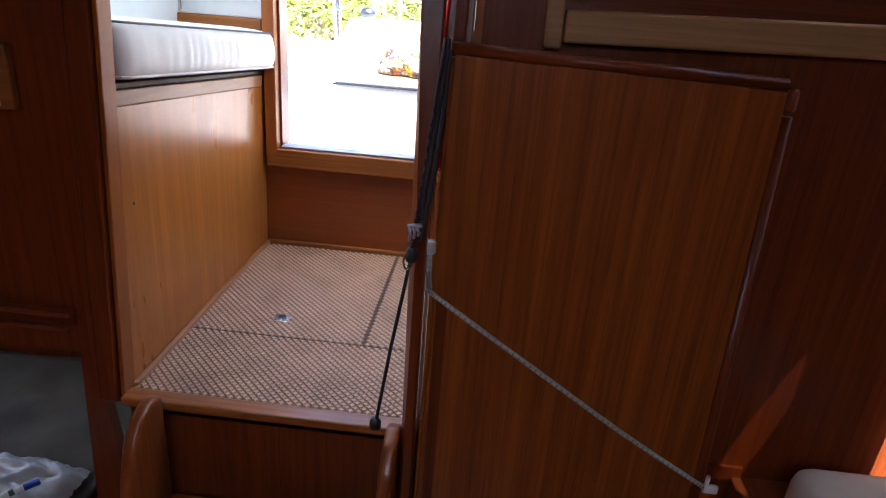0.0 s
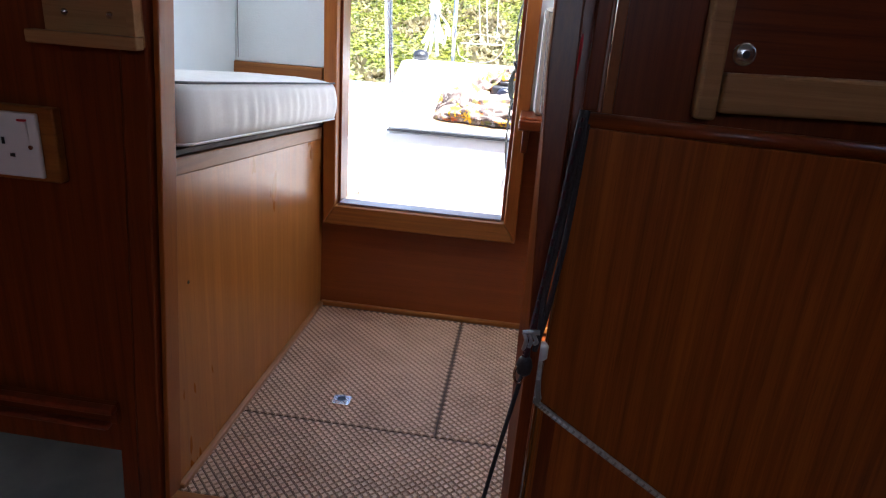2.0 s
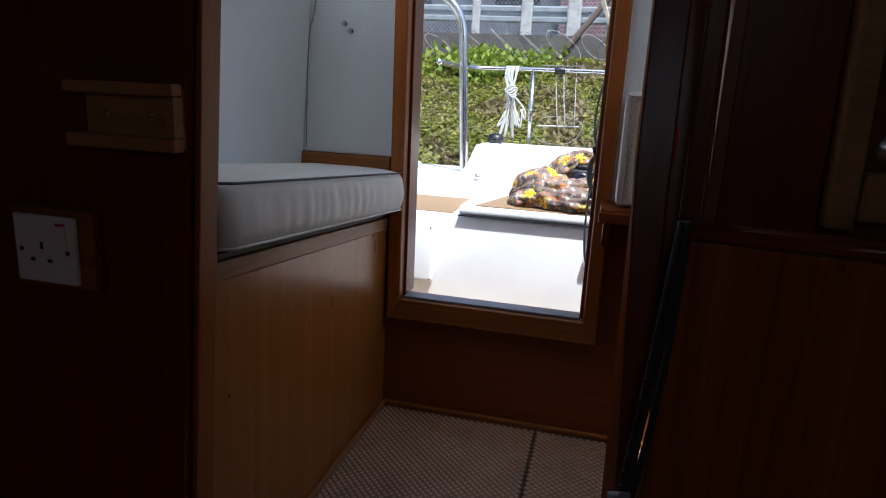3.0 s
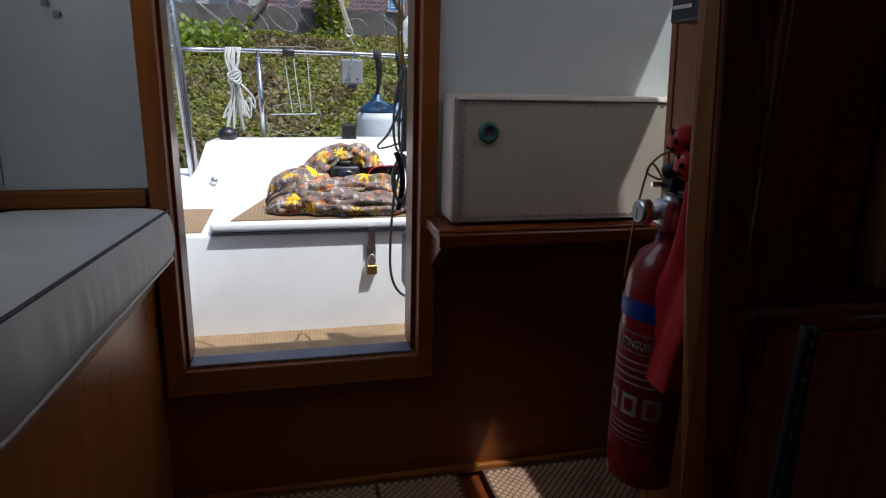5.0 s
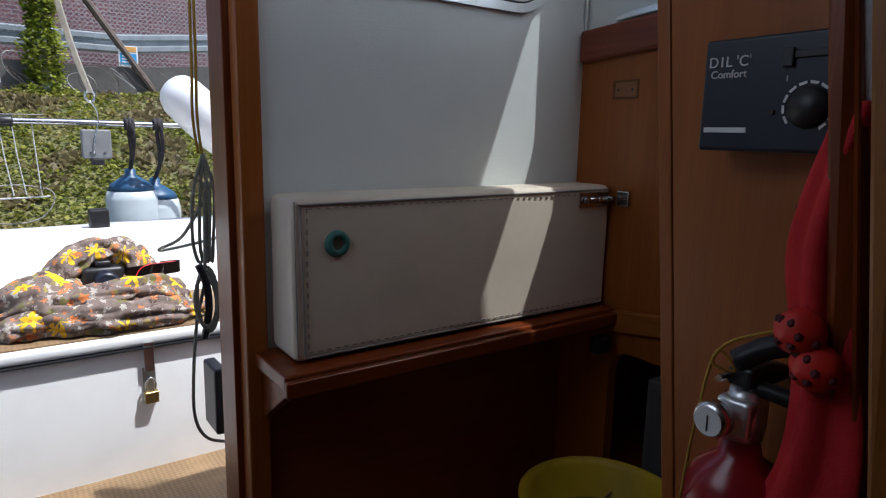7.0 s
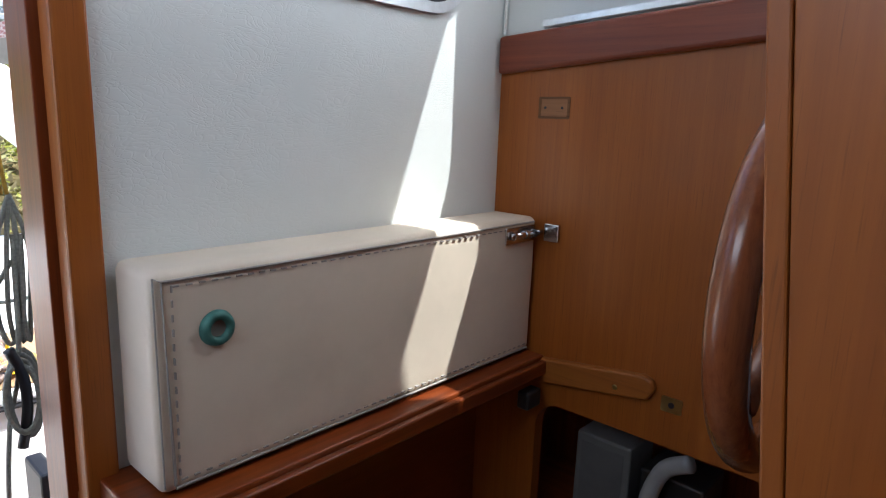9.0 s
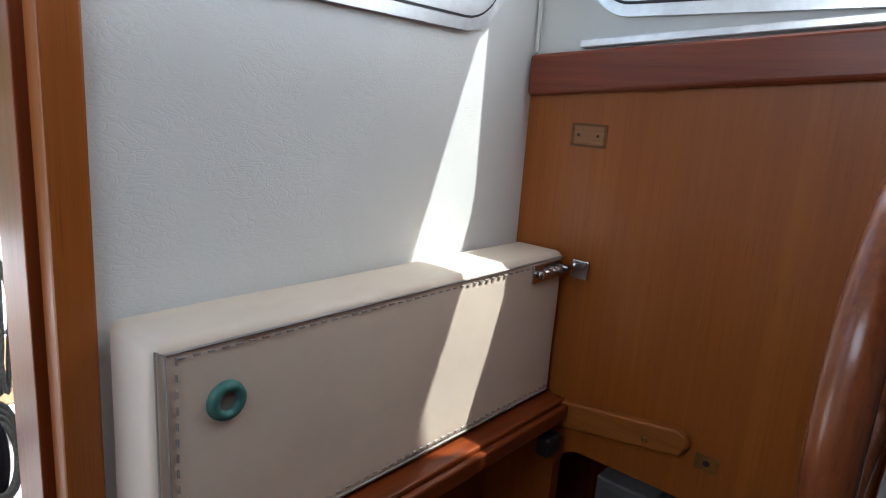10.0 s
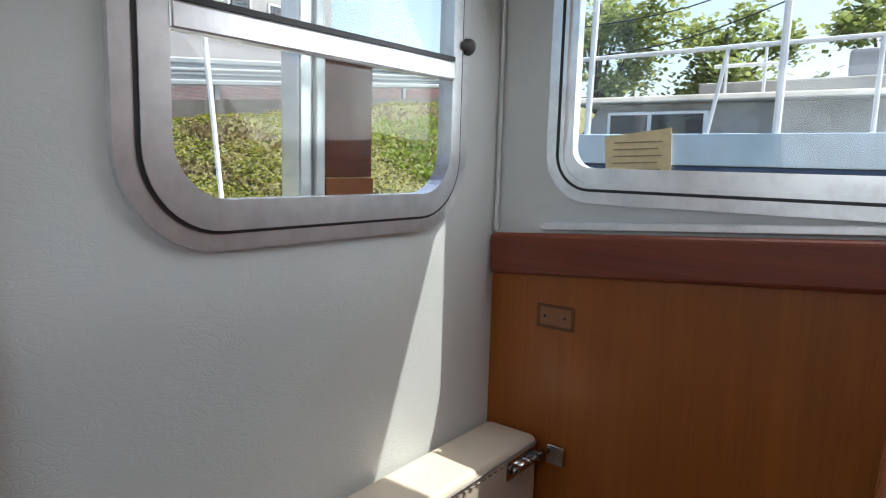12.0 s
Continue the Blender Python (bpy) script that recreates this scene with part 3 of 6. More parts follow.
structure("trim_floor_aft", box(-0.34, SX - 0.002, 3.282, BY - 0.001, FZ - 0.01, FZ + 0.012, 0.004), TEAK_X, "wooden fillet along the aft wall")
structure("trim_floor_port", box(-0.344, -0.328, 2.305, 3.281, FZ - 0.004, FZ + 0.012, 0.004), TEAK_Y, "wooden fillet along the berth front")

# ---- windows ----
def framed_window(name, u0, u1, v0, v1, r, axis, face, out, label, bar=None):
    """An aluminium window: outer flange, inner frame, optional cross bar and panes."""
    win = thing(name, (face, (u0 + u1) / 2, v0) if axis == "x" else ((u0 + u1) / 2, face, v0), label, "window", "", "structure")
    s = out
    part("window_frame", ring_plate(round_rect(u0 - 0.042, u1 + 0.035, v0 - 0.038, v1 + 0.038, r + 0.035, 10), round_rect(u0 - 0.004, u1 + 0.004, v0 - 0.004, v1 + 0.004, r, 10), axis, face - s * 0.010, face - s * 0.0005), ALLOY, win)
    part("inner_frame", ring_plate(round_rect(u0 - 0.014, u1 + 0.012, v0 - 0.014, v1 + 0.014, r + 0.01, 10), round_rect(u0 + 0.020, u1 - 0.012, v0 + 0.022, v1 - 0.02, max(r - 0.015, 0.02), 10), axis, face - s * 0.013 + (0.009 * s if axis == "x" else 0), face + s * 0.016), ALLOY, win)
    part("gasket", ring_plate(round_rect(u0 - 0.019, u1 + 0.016, v0 - 0.018, v1 + 0.018, r + 0.014, 10), round_rect(u0 - 0.013, u1 + 0.011, v0 - 0.013, v1 + 0.013, r + 0.008, 10), axis, face - s * 0.0115, face - s * 0.002), BLACK, win)
    pane = prism(round_rect(u0 + 0.016, u1 - 0.008, v0 + 0.018, v1 - 0.016, max(r - 0.015, 0.02)), axis, face + s * 0.004, face + s * 0.008)
    part("pane", pane, GLASS, win)
    if bar:
        z0, z1 = bar
        pts = [(u0 + 0.02, z0), (u1 - 0.008, z0 + 0.004), (u1 - 0.008, z1 + 0.004), (u0 + 0.02, z1)]
        part("cross_bar", prism(pts, axis, face - s * 0.016, face + s * 0.002, 0.003), ALLOY, win)
        part("seal", prism([(u0 + 0.02, z1 + 0.0005), (u1 - 0.008, z1 + 0.0045), (u1 - 0.008, z1 + 0.012), (u0 + 0.02, z1 + 0.008)], axis, face - s * 0.014, face + s * 0.002), BLACK, win)
    return win


aw = framed_window("window_aft", 0.484, 1.005, 2.02, 2.52, 0.085, "y", BY - 0.026, 1, "aluminium-framed aft wheelhouse window", (2.222, 2.252))
part("knob", lathe([(0.006, 0), (0.006, 0.012), (0.013, 0.014), (0.014, 0.022), (0.010, 0.026)], (1.012, BY - 0.040, 2.285), "x", 18), plain("grey_knob", (0.12, 0.12, 0.12), 0.5), aw, "grey locking knob", True)
sw = framed_window("window_side", 2.36, 3.131, 2.068, 2.54, 0.05, "x", SX + 0.002, 1, "aluminium-framed side window of the wheelhouse")
sticker = thing("window_notice", (SX, 3.0, 2.07), "yellowed paper notice stuck on the side window", "notice")
part("paper", prism([(2.948, 2.080), (3.056, 2.074), (3.062, 2.142), (2.952, 2.156)], "x", SX - 0.0005, SX + 0.0005), plain("yellowed_paper", (0.8, 0.68, 0.42), 0.8, 0, 0.1, 60), sticker)
for k in range(5):
    part("print_line", prism([(2.965 + 0.006 * (k % 2), 2.09 + 0.011 * k), (3.045, 2.087 + 0.011 * k), (3.045, 2.089 + 0.011 * k), (2.965 + 0.006 * (k % 2), 2.092 + 0.011 * k)], "x", SX - 0.0012, SX - 0.0006), plain("faded_ink", (0.36, 0.3, 0.18), 0.8), sticker)


# ---- port berth ----
berth = thing("berth_box", (-0.345, 2.8, FZ), "varnished veneer berth front with a pale rail", "berth")
part("front_panel", hexa([(-0.365, 2.315, FZ), (-0.345, 2.315, FZ), (-0.345, 3.299, FZ), (-0.365, 3.299, FZ)], [(-0.36, 2.315, 1.24), (-0.336, 2.315, 1.24), (-0.336, 3.299, 1.155), (-0.36, 3.299, 1.155)], 0.001), SEATWOOD, berth)
part("rail", hexa([(-0.36, 2.315, 1.236), (-0.331, 2.315, 1.236), (-0.331, 3.26, 1.150), (-0.36, 3.26, 1.150)], [(-0.36, 2.315, 1.274), (-0.328, 2.315, 1.274), (-0.328, 3.26, 1.190), (-0.36, 3.26, 1.190)], 0.004), TEAK_Y, berth, "worn pale wooden rail")
part("top_board", hexa([(-0.64, 2.315, 1.262), (-0.333, 2.315, 1.275), (-0.333, 3.28, 1.191), (-0.64, 3.28, 1.18)], [(-0.64, 2.315, 1.282), (-0.333, 2.315, 1.287), (-0.333, 3.28, 1.203), (-0.64, 3.28, 1.20)], 0.002), plain("dark_board", (0.05, 0.035, 0.03), 0.6), berth)
part("screw_hole", lathe([(0.004, 0), (0.004, 0.003)], (-0.341, 2.40, 1.0), "x", 10), BLACK, berth)


def berth_cushion():
    c = thing("berth_cushion", (-0.46, 2.8, 1.24), "white vinyl berth cushion with dark piping, creased sides", "cushion")
    z_at = lambda y: 1.297 - 0.088 * (y - 2.33)
    x0, x1, y0, y1, h = -0.635, -0.283, 2.325, 3.275, 0.118
    outline = round_rect(x0, x1, y0, y1, 0.035, 6)
    dense = []
    for k in range(len(outline)):
        a, b = outline[k], outline[(k + 1) % len(outline)]
        m = max(1, int(math.hypot(b[0] - a[0], b[1] - a[1]) / 0.008))
        dense += [(a[0] + (b[0] - a[0]) * j / m, a[1] + (b[1] - a[1]) * j / m) for j in range(m)]
    bm = bmesh.new()
    levels = [(0.0, 0.012), (0.01, 0.002), (0.03, -0.003), (0.055, -0.005), (0.08, -0.003), (0.1, 0.0), (0.112, 0.006), (h, 0.016), (h + 0.006, 0.045), (h + 0.010, 0.09)]
    rows = []
    cx, cy = (x0 + x1) / 2, (y0 + y1) / 2
    for z, inset in levels:
        row = []
        for px, py in dense:
            fx, fy = 1 - inset / (x1 - x0) * 2, 1 - inset / (y1 - y0) * 2
            w = noise.noise(Vector((px * 9, py * 34, z * 5))) * 0.0035 * (1 if 0.01 < z < 0.1 else 0.2)
            nx, ny = (px - cx), (py - cy)
            row.append(bm.verts.new((cx + nx * fx + (w if px > x1 - 0.02 else 0), cy + ny * fy, z_at(cy + ny * fy) + z)))
        rows.append(row)
    n = len(dense)
    for a, b in zip(rows, rows[1:]):
        for k in range(n):
            bm.faces.new((a[k], a[(k + 1) % n], b[(k + 1) % n], b[k]))
    bm.faces.new(list(reversed(rows[0]))), bm.faces.new(rows[-1])
    part("cover", bm, CUSHION_W, c, "", True)
    for z, ins in ((h - 0.002, 0.004), (0.006, 0.002)):
        line = [((px - cx) * (1 - ins * 5) + cx + 0.001, (py - cy) * 0.998 + cy, z_at(py) + z) for px, py in dense[::2]]
        part("piping", tube(line, 0.0028, 6, None, True), PIPING if z > 0.05 else CUSHION_W, c)


berth_cushion()
for k, (x, z) in enumerate(((-0.49, 1.757), (-0.47, 1.736))):
    s = thing("screw_stud", (x, BY - 0.013, z), "small round metal stud on the white lining", "stud", "studs on the lining")
    part("head", lathe([(0.008, 0.0), (0.009, -0.004), (0.005, -0.009)], (x, BY - 0.0125, z), "y", 14), STEEL, s)
cable = smooth_line([(-0.615, BY - 0.016, 1.385), (-0.612, BY - 0.016, 1.55), (-0.604, BY - 0.016, 1.72), (-0.585, BY - 0.016, 1.80), (-0.57, BY - 0.016, 1.95), (-0.57, BY - 0.016, 2.3)], 5)
solo("thin_cable", tube(cable, 0.0016, 6), plain("grey_cable", (0.2, 0.2, 0.2), 0.6), (-0.6, BY - 0.016, 1.38), "thin grey cable running up the white lining", "cable")

# drain fitting in the floor
dr = thing("floor_latch", (-0.095, 2.711, FZ), "square chrome floor latch with a round finger hole", "latch")
part("plate", box(-0.119, -0.071, 2.69, 2.732, FZ + 0.0005, FZ + 0.004, 0.002), CHROME, dr)
part("ring", lathe([(0.013, 0), (0.016, 0.0), (0.016, 0.003), (0.013, 0.003)], (-0.095, 2.711, FZ + 0.004), "z", 20, False), CHROME, dr)
part("finger_hole", lathe([(0.0128, 0), (0.0128, 0.001)], (-0.095, 2.711, FZ + 0.004), "z", 20), BLACK, dr)

# ---- folded helm seat on the aft wall ----
seat = thing("helm_seat_back", (0.75, 3.2, 1.27), "cream vinyl seat pad folded up on its wooden ledge, stitched edges", "seat")
CX0, CX1, CZ0, CZ1, CY0, CY1 = 0.336, 1.148, 1.302, 1.597, 3.155, 3.268


def seat_pad():
    bm = add_box(bmesh.new(), CX0, CX1, CY0, CY1, CZ0, CZ1)
    bevel(bm, 0.014, 4)
    bmesh.ops.subdivide_edges(bm, edges=[e for e in bm.edges if e.calc_length() > 0.06], cuts=10, use_grid_fill=True)
    for v in bm.verts:
        v.co.y += noise.noise(v.co * 7) * 0.003
    return bm


part("pad", seat_pad(), CUSHION, seat, "", True)
part("piping", tube([(CX0 + 0.019, CY0 - 0.001, CZ0 + 0.012), (CX0 + 0.013, CY0 - 0.001, CZ1 - 0.012), (CX1 - 0.012, CY0 - 0.001, CZ1 - 0.010)], 0.0022, 6), STITCH, seat)
part("seam", tube([(CX0 + 0.005, CY0 - 0.0005, CZ0 + 0.012), (CX0 + 0.003, CY0 - 0.0005, CZ1 - 0.006), (CX0 + 0.013, CY0 - 0.001, CZ1 - 0.012)], 0.0012, 6), STITCH, seat)
part("piping", tube([(CX0 + 0.019, CY0 - 0.001, CZ0 + 0.008), (CX1 - 0.012, CY0 - 0.001, CZ0 + 0.008)], 0.0022, 6), STITCH, seat)
bm = bmesh.new()
for k in range(46):
    x = CX0 + 0.027 + k * 0.0172
    if x < CX1 - 0.015:
        add_box(bm, x, x + 0.008, CY0 - 0.0022, CY0 + 0.002, CZ1 - 0.0205, CZ1 - 0.0185)
        add_box(bm, x, x + 0.008, CY0 - 0.0022, CY0 + 0.002, CZ0 + 0.016, CZ0 + 0.018)
for k in range(14):
    z = CZ0 + 0.024 + k * 0.0188
    add_box(bm, CX0 + 0.0245, CX0 + 0.0265, CY0 - 0.0022, CY0 + 0.002, z, z + 0.009)
tagged(part("stitching", bm, STITCH, seat, "row of grey hand stitches"), kind="stuff")
part("eyelet", lathe([(0.011, -0.001), (0.012, -0.008), (0.018, -0.010), (0.023, -0.006), (0.0245, 0.0)], (0.419, CY0, 1.513), "y", 28, False), VERDIGRIS, seat, "green tarnished brass vent eyelet", True)
part("eyelet_mesh", lathe([(0.0115, 0), (0.0115, 0.001)], (0.419, CY0 - 0.003, 1.513), "y", 20), plain("eyelet_grey", (0.25, 0.24, 0.22), 0.6, 0.4), seat)
ledge = thing("seat_ledge", (0.75, 3.2, 1.26), "dark hardwood ledge carrying the folded seat", "ledge")
part("board", box(0.30, 1.15, 3.115, BY - 0.026, 1.270, 1.299, 0.004), MAHOGANY_X, ledge)
part("front_lip", box(0.298, 1.15, 3.100, 3.1145, 1.262, 1.292, 0.004, 3), MAHOGANY_X, ledge)
part("bracket", prism([(3.125, 1.2695), (3.27, 1.2695), (3.27, 1.17), (3.255, 1.17), (3.135, 1.255)], "x", 0.312, 0.332, 0.002), MAHOGANY, ledge)
bolt = thing("barrel_bolt", (1.10, 3.15, 1.567), "tarnished barrel bolt locking the seat to the side", "bolt")
part("plate", box(1.035, 1.135, 3.1495, 3.1535, 1.548, 1.582, 0.0015), STEEL, bolt)
part("rod", lathe([(0.006, 0), (0.006, 0.105)], (1.045, 3.145, 1.565), "x", 12), STEEL, bolt, "", True)
for x in (1.05, 1.09, 1.125):
    part("loop", lathe([(0.0062, 0), (0.009, 0.0), (0.009, 0.008), (0.0062, 0.008)], (x, 3.145, 1.565), "x", 14, False), STEEL, bolt)
part("keeper", box(SX - 0.010, SX - 0.001, 3.10, 3.135, 1.548, 1.585, 0.002), STEEL, bolt)

# ---- starboard side fittings ----
mark = thing("old_fitting_mark", (SX, 3.136, 1.80), "recessed square where an old catch was removed", "recess")
part("rim", ring_plate(round_rect(3.099, 3.173, 1.799, 1.843, 0.003, 3), round_rect(3.105, 3.167, 1.804, 1.838, 0.002, 3), "x", SX - 0.0016, SX - 0.0004), wood("recess_edge", (0.1, 0.04, 0.015), (0.18, 0.08, 0.03), 0.7, "y"), mark)
part("recess_floor", prism(round_rect(3.105, 3.167, 1.804, 1.838, 0.002, 3), "x", SX - 0.0009, SX - 0.0004), wood("recess_wood", (0.2, 0.085, 0.04), (0.3, 0.14, 0.07), 0.8, "y"), mark)
for y in (3.117, 3.157):
    part("screw_hole", lathe([(0.003, 0), (0.003, 0.0006)], (SX - 0.0018, y, 1.821), "x", 8), BLACK, mark)
cleat = thing("seat_cleat", (SX - 0.02, 3.0, 1.25), "curved wooden cleat screwed to the side panel", "cleat")
part("batten", prism([(3.27, 1.275), (2.885, 1.325), (2.868, 1.318), (2.862, 1.300), (2.875, 1.278), (2.92, 1.27), (3.27, 1.215)], "x", SX - 0.02, SX - 0.0005, 0.005, 3), CLEATWOOD, cleat)
part("screw", lathe([(0.006, 0), (0.004, -0.002)], (SX - 0.0205, 2.94, 1.285), "x", 10), BRASS, cleat)
sck = thing("bolt_socket", (SX, 2.83, 1.275), "small brass keeper plate with a dark hole", "keeper")
part("plate", prism(round_rect(2.812, 2.852, 1.262, 1.292, 0.003, 3), "x", SX - 0.003, SX - 0.0005), BRASS, sck)
part("hole", lathe([(0.006, 0), (0.006, 0.0008)], (SX - 0.0038, 2.832, 1.277), "x", 12), BLACK, sck)
blk = thing("black_catch", (1.10, 3.11, 1.19), "small black plastic catch under the ledge", "catch")
part("body", box(1.075, 1.125, 3.10, 3.13, 1.195, 1.235, 0.006, 3), BLACK, blk)
lockbox = thing("engine_control_box", (1.3, 3.02, 0.9), "grey metal box inside the side locker", "box")
part("case", box(1.22, 1.34, 2.93, 3.06, 0.86, 1.12, 0.006), plain("box_case", (0.13, 0.135, 0.14), 0.5), lockbox)
part("cover", box(1.218, 1.2195, 2.945, 3.045, 0.88, 1.10, 0), plain("box_cover", (0.11, 0.115, 0.12), 0.5), lockbox)
part("dark_module", box(1.24, 1.36, 2.78, 2.915, 0.86, 1.08, 0.006), BLACK, lockbox)
solo("locker_shelf", box(SX + 0.031, SX + 0.349, FY + 0.06, BY - 0.01, 0.83, 0.858, 0.002), MAHOGANY_Y, (SX + 0.2, 2.8, 0.83), "dark wooden shelf inside the side locker", "shelf")
wire = smooth_line([(1.2, 2.80, 1.15), (1.21, 2.86, 1.1), (1.2, 2.88, 0.98), (1.22, 2.83, 0.87)], 6)
solo("locker_hose", tube(wire, 0.018, 10), GREY_P, (1.2, 2.85, 0.86), "grey hose inside the side locker", "hose", smooth=True)

# ---- helm: console, wheel, lever ----
console = thing("helm_console", (0.8, 2.42, FZ), "dark varnished helm console behind the wheel", "console")
part("body", box(0.48, SX - 0.002, FY + 0.06, 2.475, FZ, 1.93, 0.004), MAHOGANY, console)
part("dash", hexa([(0.47, FY + 0.06, 1.932), (SX - 0.03, FY + 0.06, 1.932), (SX - 0.03, 2.49, 1.932), (0.47, 2.49, 1.932)], [(0.47, FY + 0.06, 1.96), (SX - 0.03, FY + 0.06, 1.96), (SX - 0.03, 2.49, 1.94), (0.47, 2.49, 1.94)], 0.003), MAHOGANY_X, console)
WC, WR = Vector((0.903, 2.607, 1.605)), 0.222
wheel = thing("steering_wheel", tuple(WC), "varnished wooden steering wheel with thick rim", "steering wheel")
WHEELWOOD = wood("wheel_varnish", (0.16, 0.045, 0.018), (0.27, 0.085, 0.03), 0.22, "z", 1.2, 0.5)
rim = [WC + Vector((WR * math.cos(2 * math.pi * k / 56), 0, WR * math.sin(2 * math.pi * k / 56))) for k in range(56)]
part("rim", tube(rim, 0.024, 14, None, True), WHEELWOOD, wheel, "", True)
for k in range(6):
    a = math.pi / 6 + k * math.pi / 3
    d = Vector((math.cos(a), 0, math.sin(a)))
    pts = [WC + d * r + Vector((0, -0.012, 0)) for r in (0.045, 0.08, 0.12, 0.17, 0.215)]
    part("spoke", tube(pts, 0.014, 10, None, False, [0.012, 0.017, 0.015, 0.013, 0.016]), WHEELWOOD, wheel, "", True)
part("hub", lathe([(0.03, -0.05), (0.06, -0.045), (0.066, -0.02), (0.06, 0.012), (0.03, 0.02)], tuple(WC), "y", 28), WHEELWOOD, wheel, "", True)
part("hub_cap", lathe([(0.03, 0.0205), (0.026, 0.028), (0.012, 0.032)], tuple(WC), "y", 24), BRASS, wheel, "", True)
part("shaft", lathe([(0.02, -0.154), (0.02, -0.051)], tuple(WC), "y", 16), STEEL, wheel)
gauge = thing("instrument_pod", (0.62, 2.50, 1.5), "dark blue-grey instrument disc on the console", "instrument")
part("case", lathe([(0.17, 0.0), (0.175, 0.02), (0.165, 0.035), (0.0, 0.036)], (0.79, 2.477, 1.60), "y", 40, False), plain("pod_grey", (0.05, 0.06, 0.075), 0.45), gauge, "", True)
lever = thing("throttle_box", (0.87, 2.53, 1.46), "grey plastic switch box beside the wheel", "switch box")
part("case", box(0.80, 0.86, 2.515, 2.575, 1.44, 1.52, 0.005), GREY_P, lever)
part("stem", lathe([(0.006, 0), (0.006, 0.05)], (0.862, 2.55, 1.48), "x", 10), STEEL, lever)

# ---- partition: heater control, extinguisher, flag, cord ----
ctl = thing("heater_control", (0.408, 2.39, 1.70), "navy heater control panel with white print and a dial", "control panel")
part("case", hexa([(0.406, 2.330, 1.700), (0.432, 2.330, 1.700), (0.440, 2.449, 1.700), (0.406, 2.449, 1.700)], [(0.406, 2.330, 1.787), (0.432, 2.330, 1.787), (0.440, 2.449, 1.787), (0.406, 2.449, 1.787)], 0.003, 3), NAVY, ctl)
DY, DZC = 2.363, 1.733
part("dial", lathe([(0.013, -0.006), (0.0155, 0.0)], (0.406, DY, DZC), "x", 28), BLACK, ctl, "", True)
bm = bmesh.new()
for k in range(11):
    a = radians(-40 + 26 * k)
    c0, c1 = a, a + radians(19)
    for q in (0,):
        vs = [bm.verts.new((0.4046, DY + math.cos(t) * r, DZC + math.sin(t) * r)) for t, r in ((c0, 0.0168), (c1, 0.0168), (c1, 0.0188), (c0, 0.0188))]
        bm.faces.new(vs)
tagged(part("dial_marks", bm, PRINT, ctl, "white dashes round the dial"), kind="stuff")
part("switch", box(0.4025, 0.4055, 2.376, 2.384, 1.762, 1.776, 0.001), BLACK, ctl)
part("switch_bar", box(0.4042, 0.4058, 2.350, 2.384, 1.768, 1.7735, 0.0006), BLACK, ctl)
part("lamp", lathe([(0.002, -0.002), (0.0024, 0.0)], (0.406, 2.389, 1.730), "x", 10), plain("lamp_dark", (0.05, 0.02, 0.02), 0.3), ctl)


def side_text(text, size, y, z, mat, parent, name="lettering"):
    m = Matrix.Translation((0.4056, y, z)) @ Matrix(((0, 0, -1, 0), (-1, 0, 0, 0), (0, 1, 0, 0), (0, 0, 0, 1)))
    return lettering(text, size, m, mat, parent, name)


side_text("D1L 'C'", 0.0115, 2.4445, 1.7655, PRINT, ctl)
side_text("Comfort", 0.0085, 2.442, 1.757, PRINT, ctl)
side_text("I", 0.006, 2.381, 1.752, PRINT, ctl)
side_text("0", 0.006, 2.352, 1.752, PRINT, ctl)
part("logo_bar", box(0.4052, 0.4058, 2.408, 2.444, 1.7145, 1.7185, 0), PRINT, ctl, "white maker's mark drawn as a bar")
for z in (1.658, 1.624):
    h = thing("screw_hole", (0.4348, 2.374, z), "small dark screw hole in the partition", "hole", "partition screw holes")
    part("hole", lathe([(0.0032, -0.0006), (0.0032, 0.0004)], (0.4348, 2.374, z), "x", 10), BLACK, h)

EX, EY, EZ = 0.394, 2.379, 1.165
ext = thing("fire_extinguisher", (EX, EY, EZ), "red fire extinguisher with gauge, label and black handle", "extinguisher")
part("body", lathe([(0.036, 0.0), (0.042, 0.006), (0.044, 0.02), (0.044, 0.235), (0.041, 0.262), (0.032, 0.285), (0.017, 0.296), (0.014, 0.312)], (EX, EY, EZ), "z", 36), RED_P, ext, "", True)
part("blue_band", lathe([(0.0444, 0.213), (0.0446, 0.214), (0.0446, 0.234), (0.0444, 0.235)], (EX, EY, EZ), "z", 36, False), BLUE_P, ext)
LABEL = plain("label_red", (0.26, 0.012, 0.018), 0.4)
part("label", lathe([(0.0443, 0.044), (0.0445, 0.045), (0.0445, 0.198), (0.0443, 0.199)], (EX, EY, EZ), "z", 36, False), LABEL, ext)


LABEL_PRINT = plain("faded_print", (0.4, 0.38, 0.38), 0.6)


def band(name, a0, a1, z0, z1, mat, r=0.0449):
    bm = bmesh.new()
    n = max(2, int(abs(a1 - a0) / 6))
    for k in range(n):
        t0, t1 = radians(a0 + (a1 - a0) * k / n), radians(a0 + (a1 - a0) * (k + 1) / n)
        bm.faces.new([bm.verts.new((EX + math.cos(t) * r, EY + math.sin(t) * r, EZ + z + 0.024)) for t, z in ((t0, z0), (t1, z0), (t1, z1), (t0, z1))])
    return part(name, bm, mat, ext)


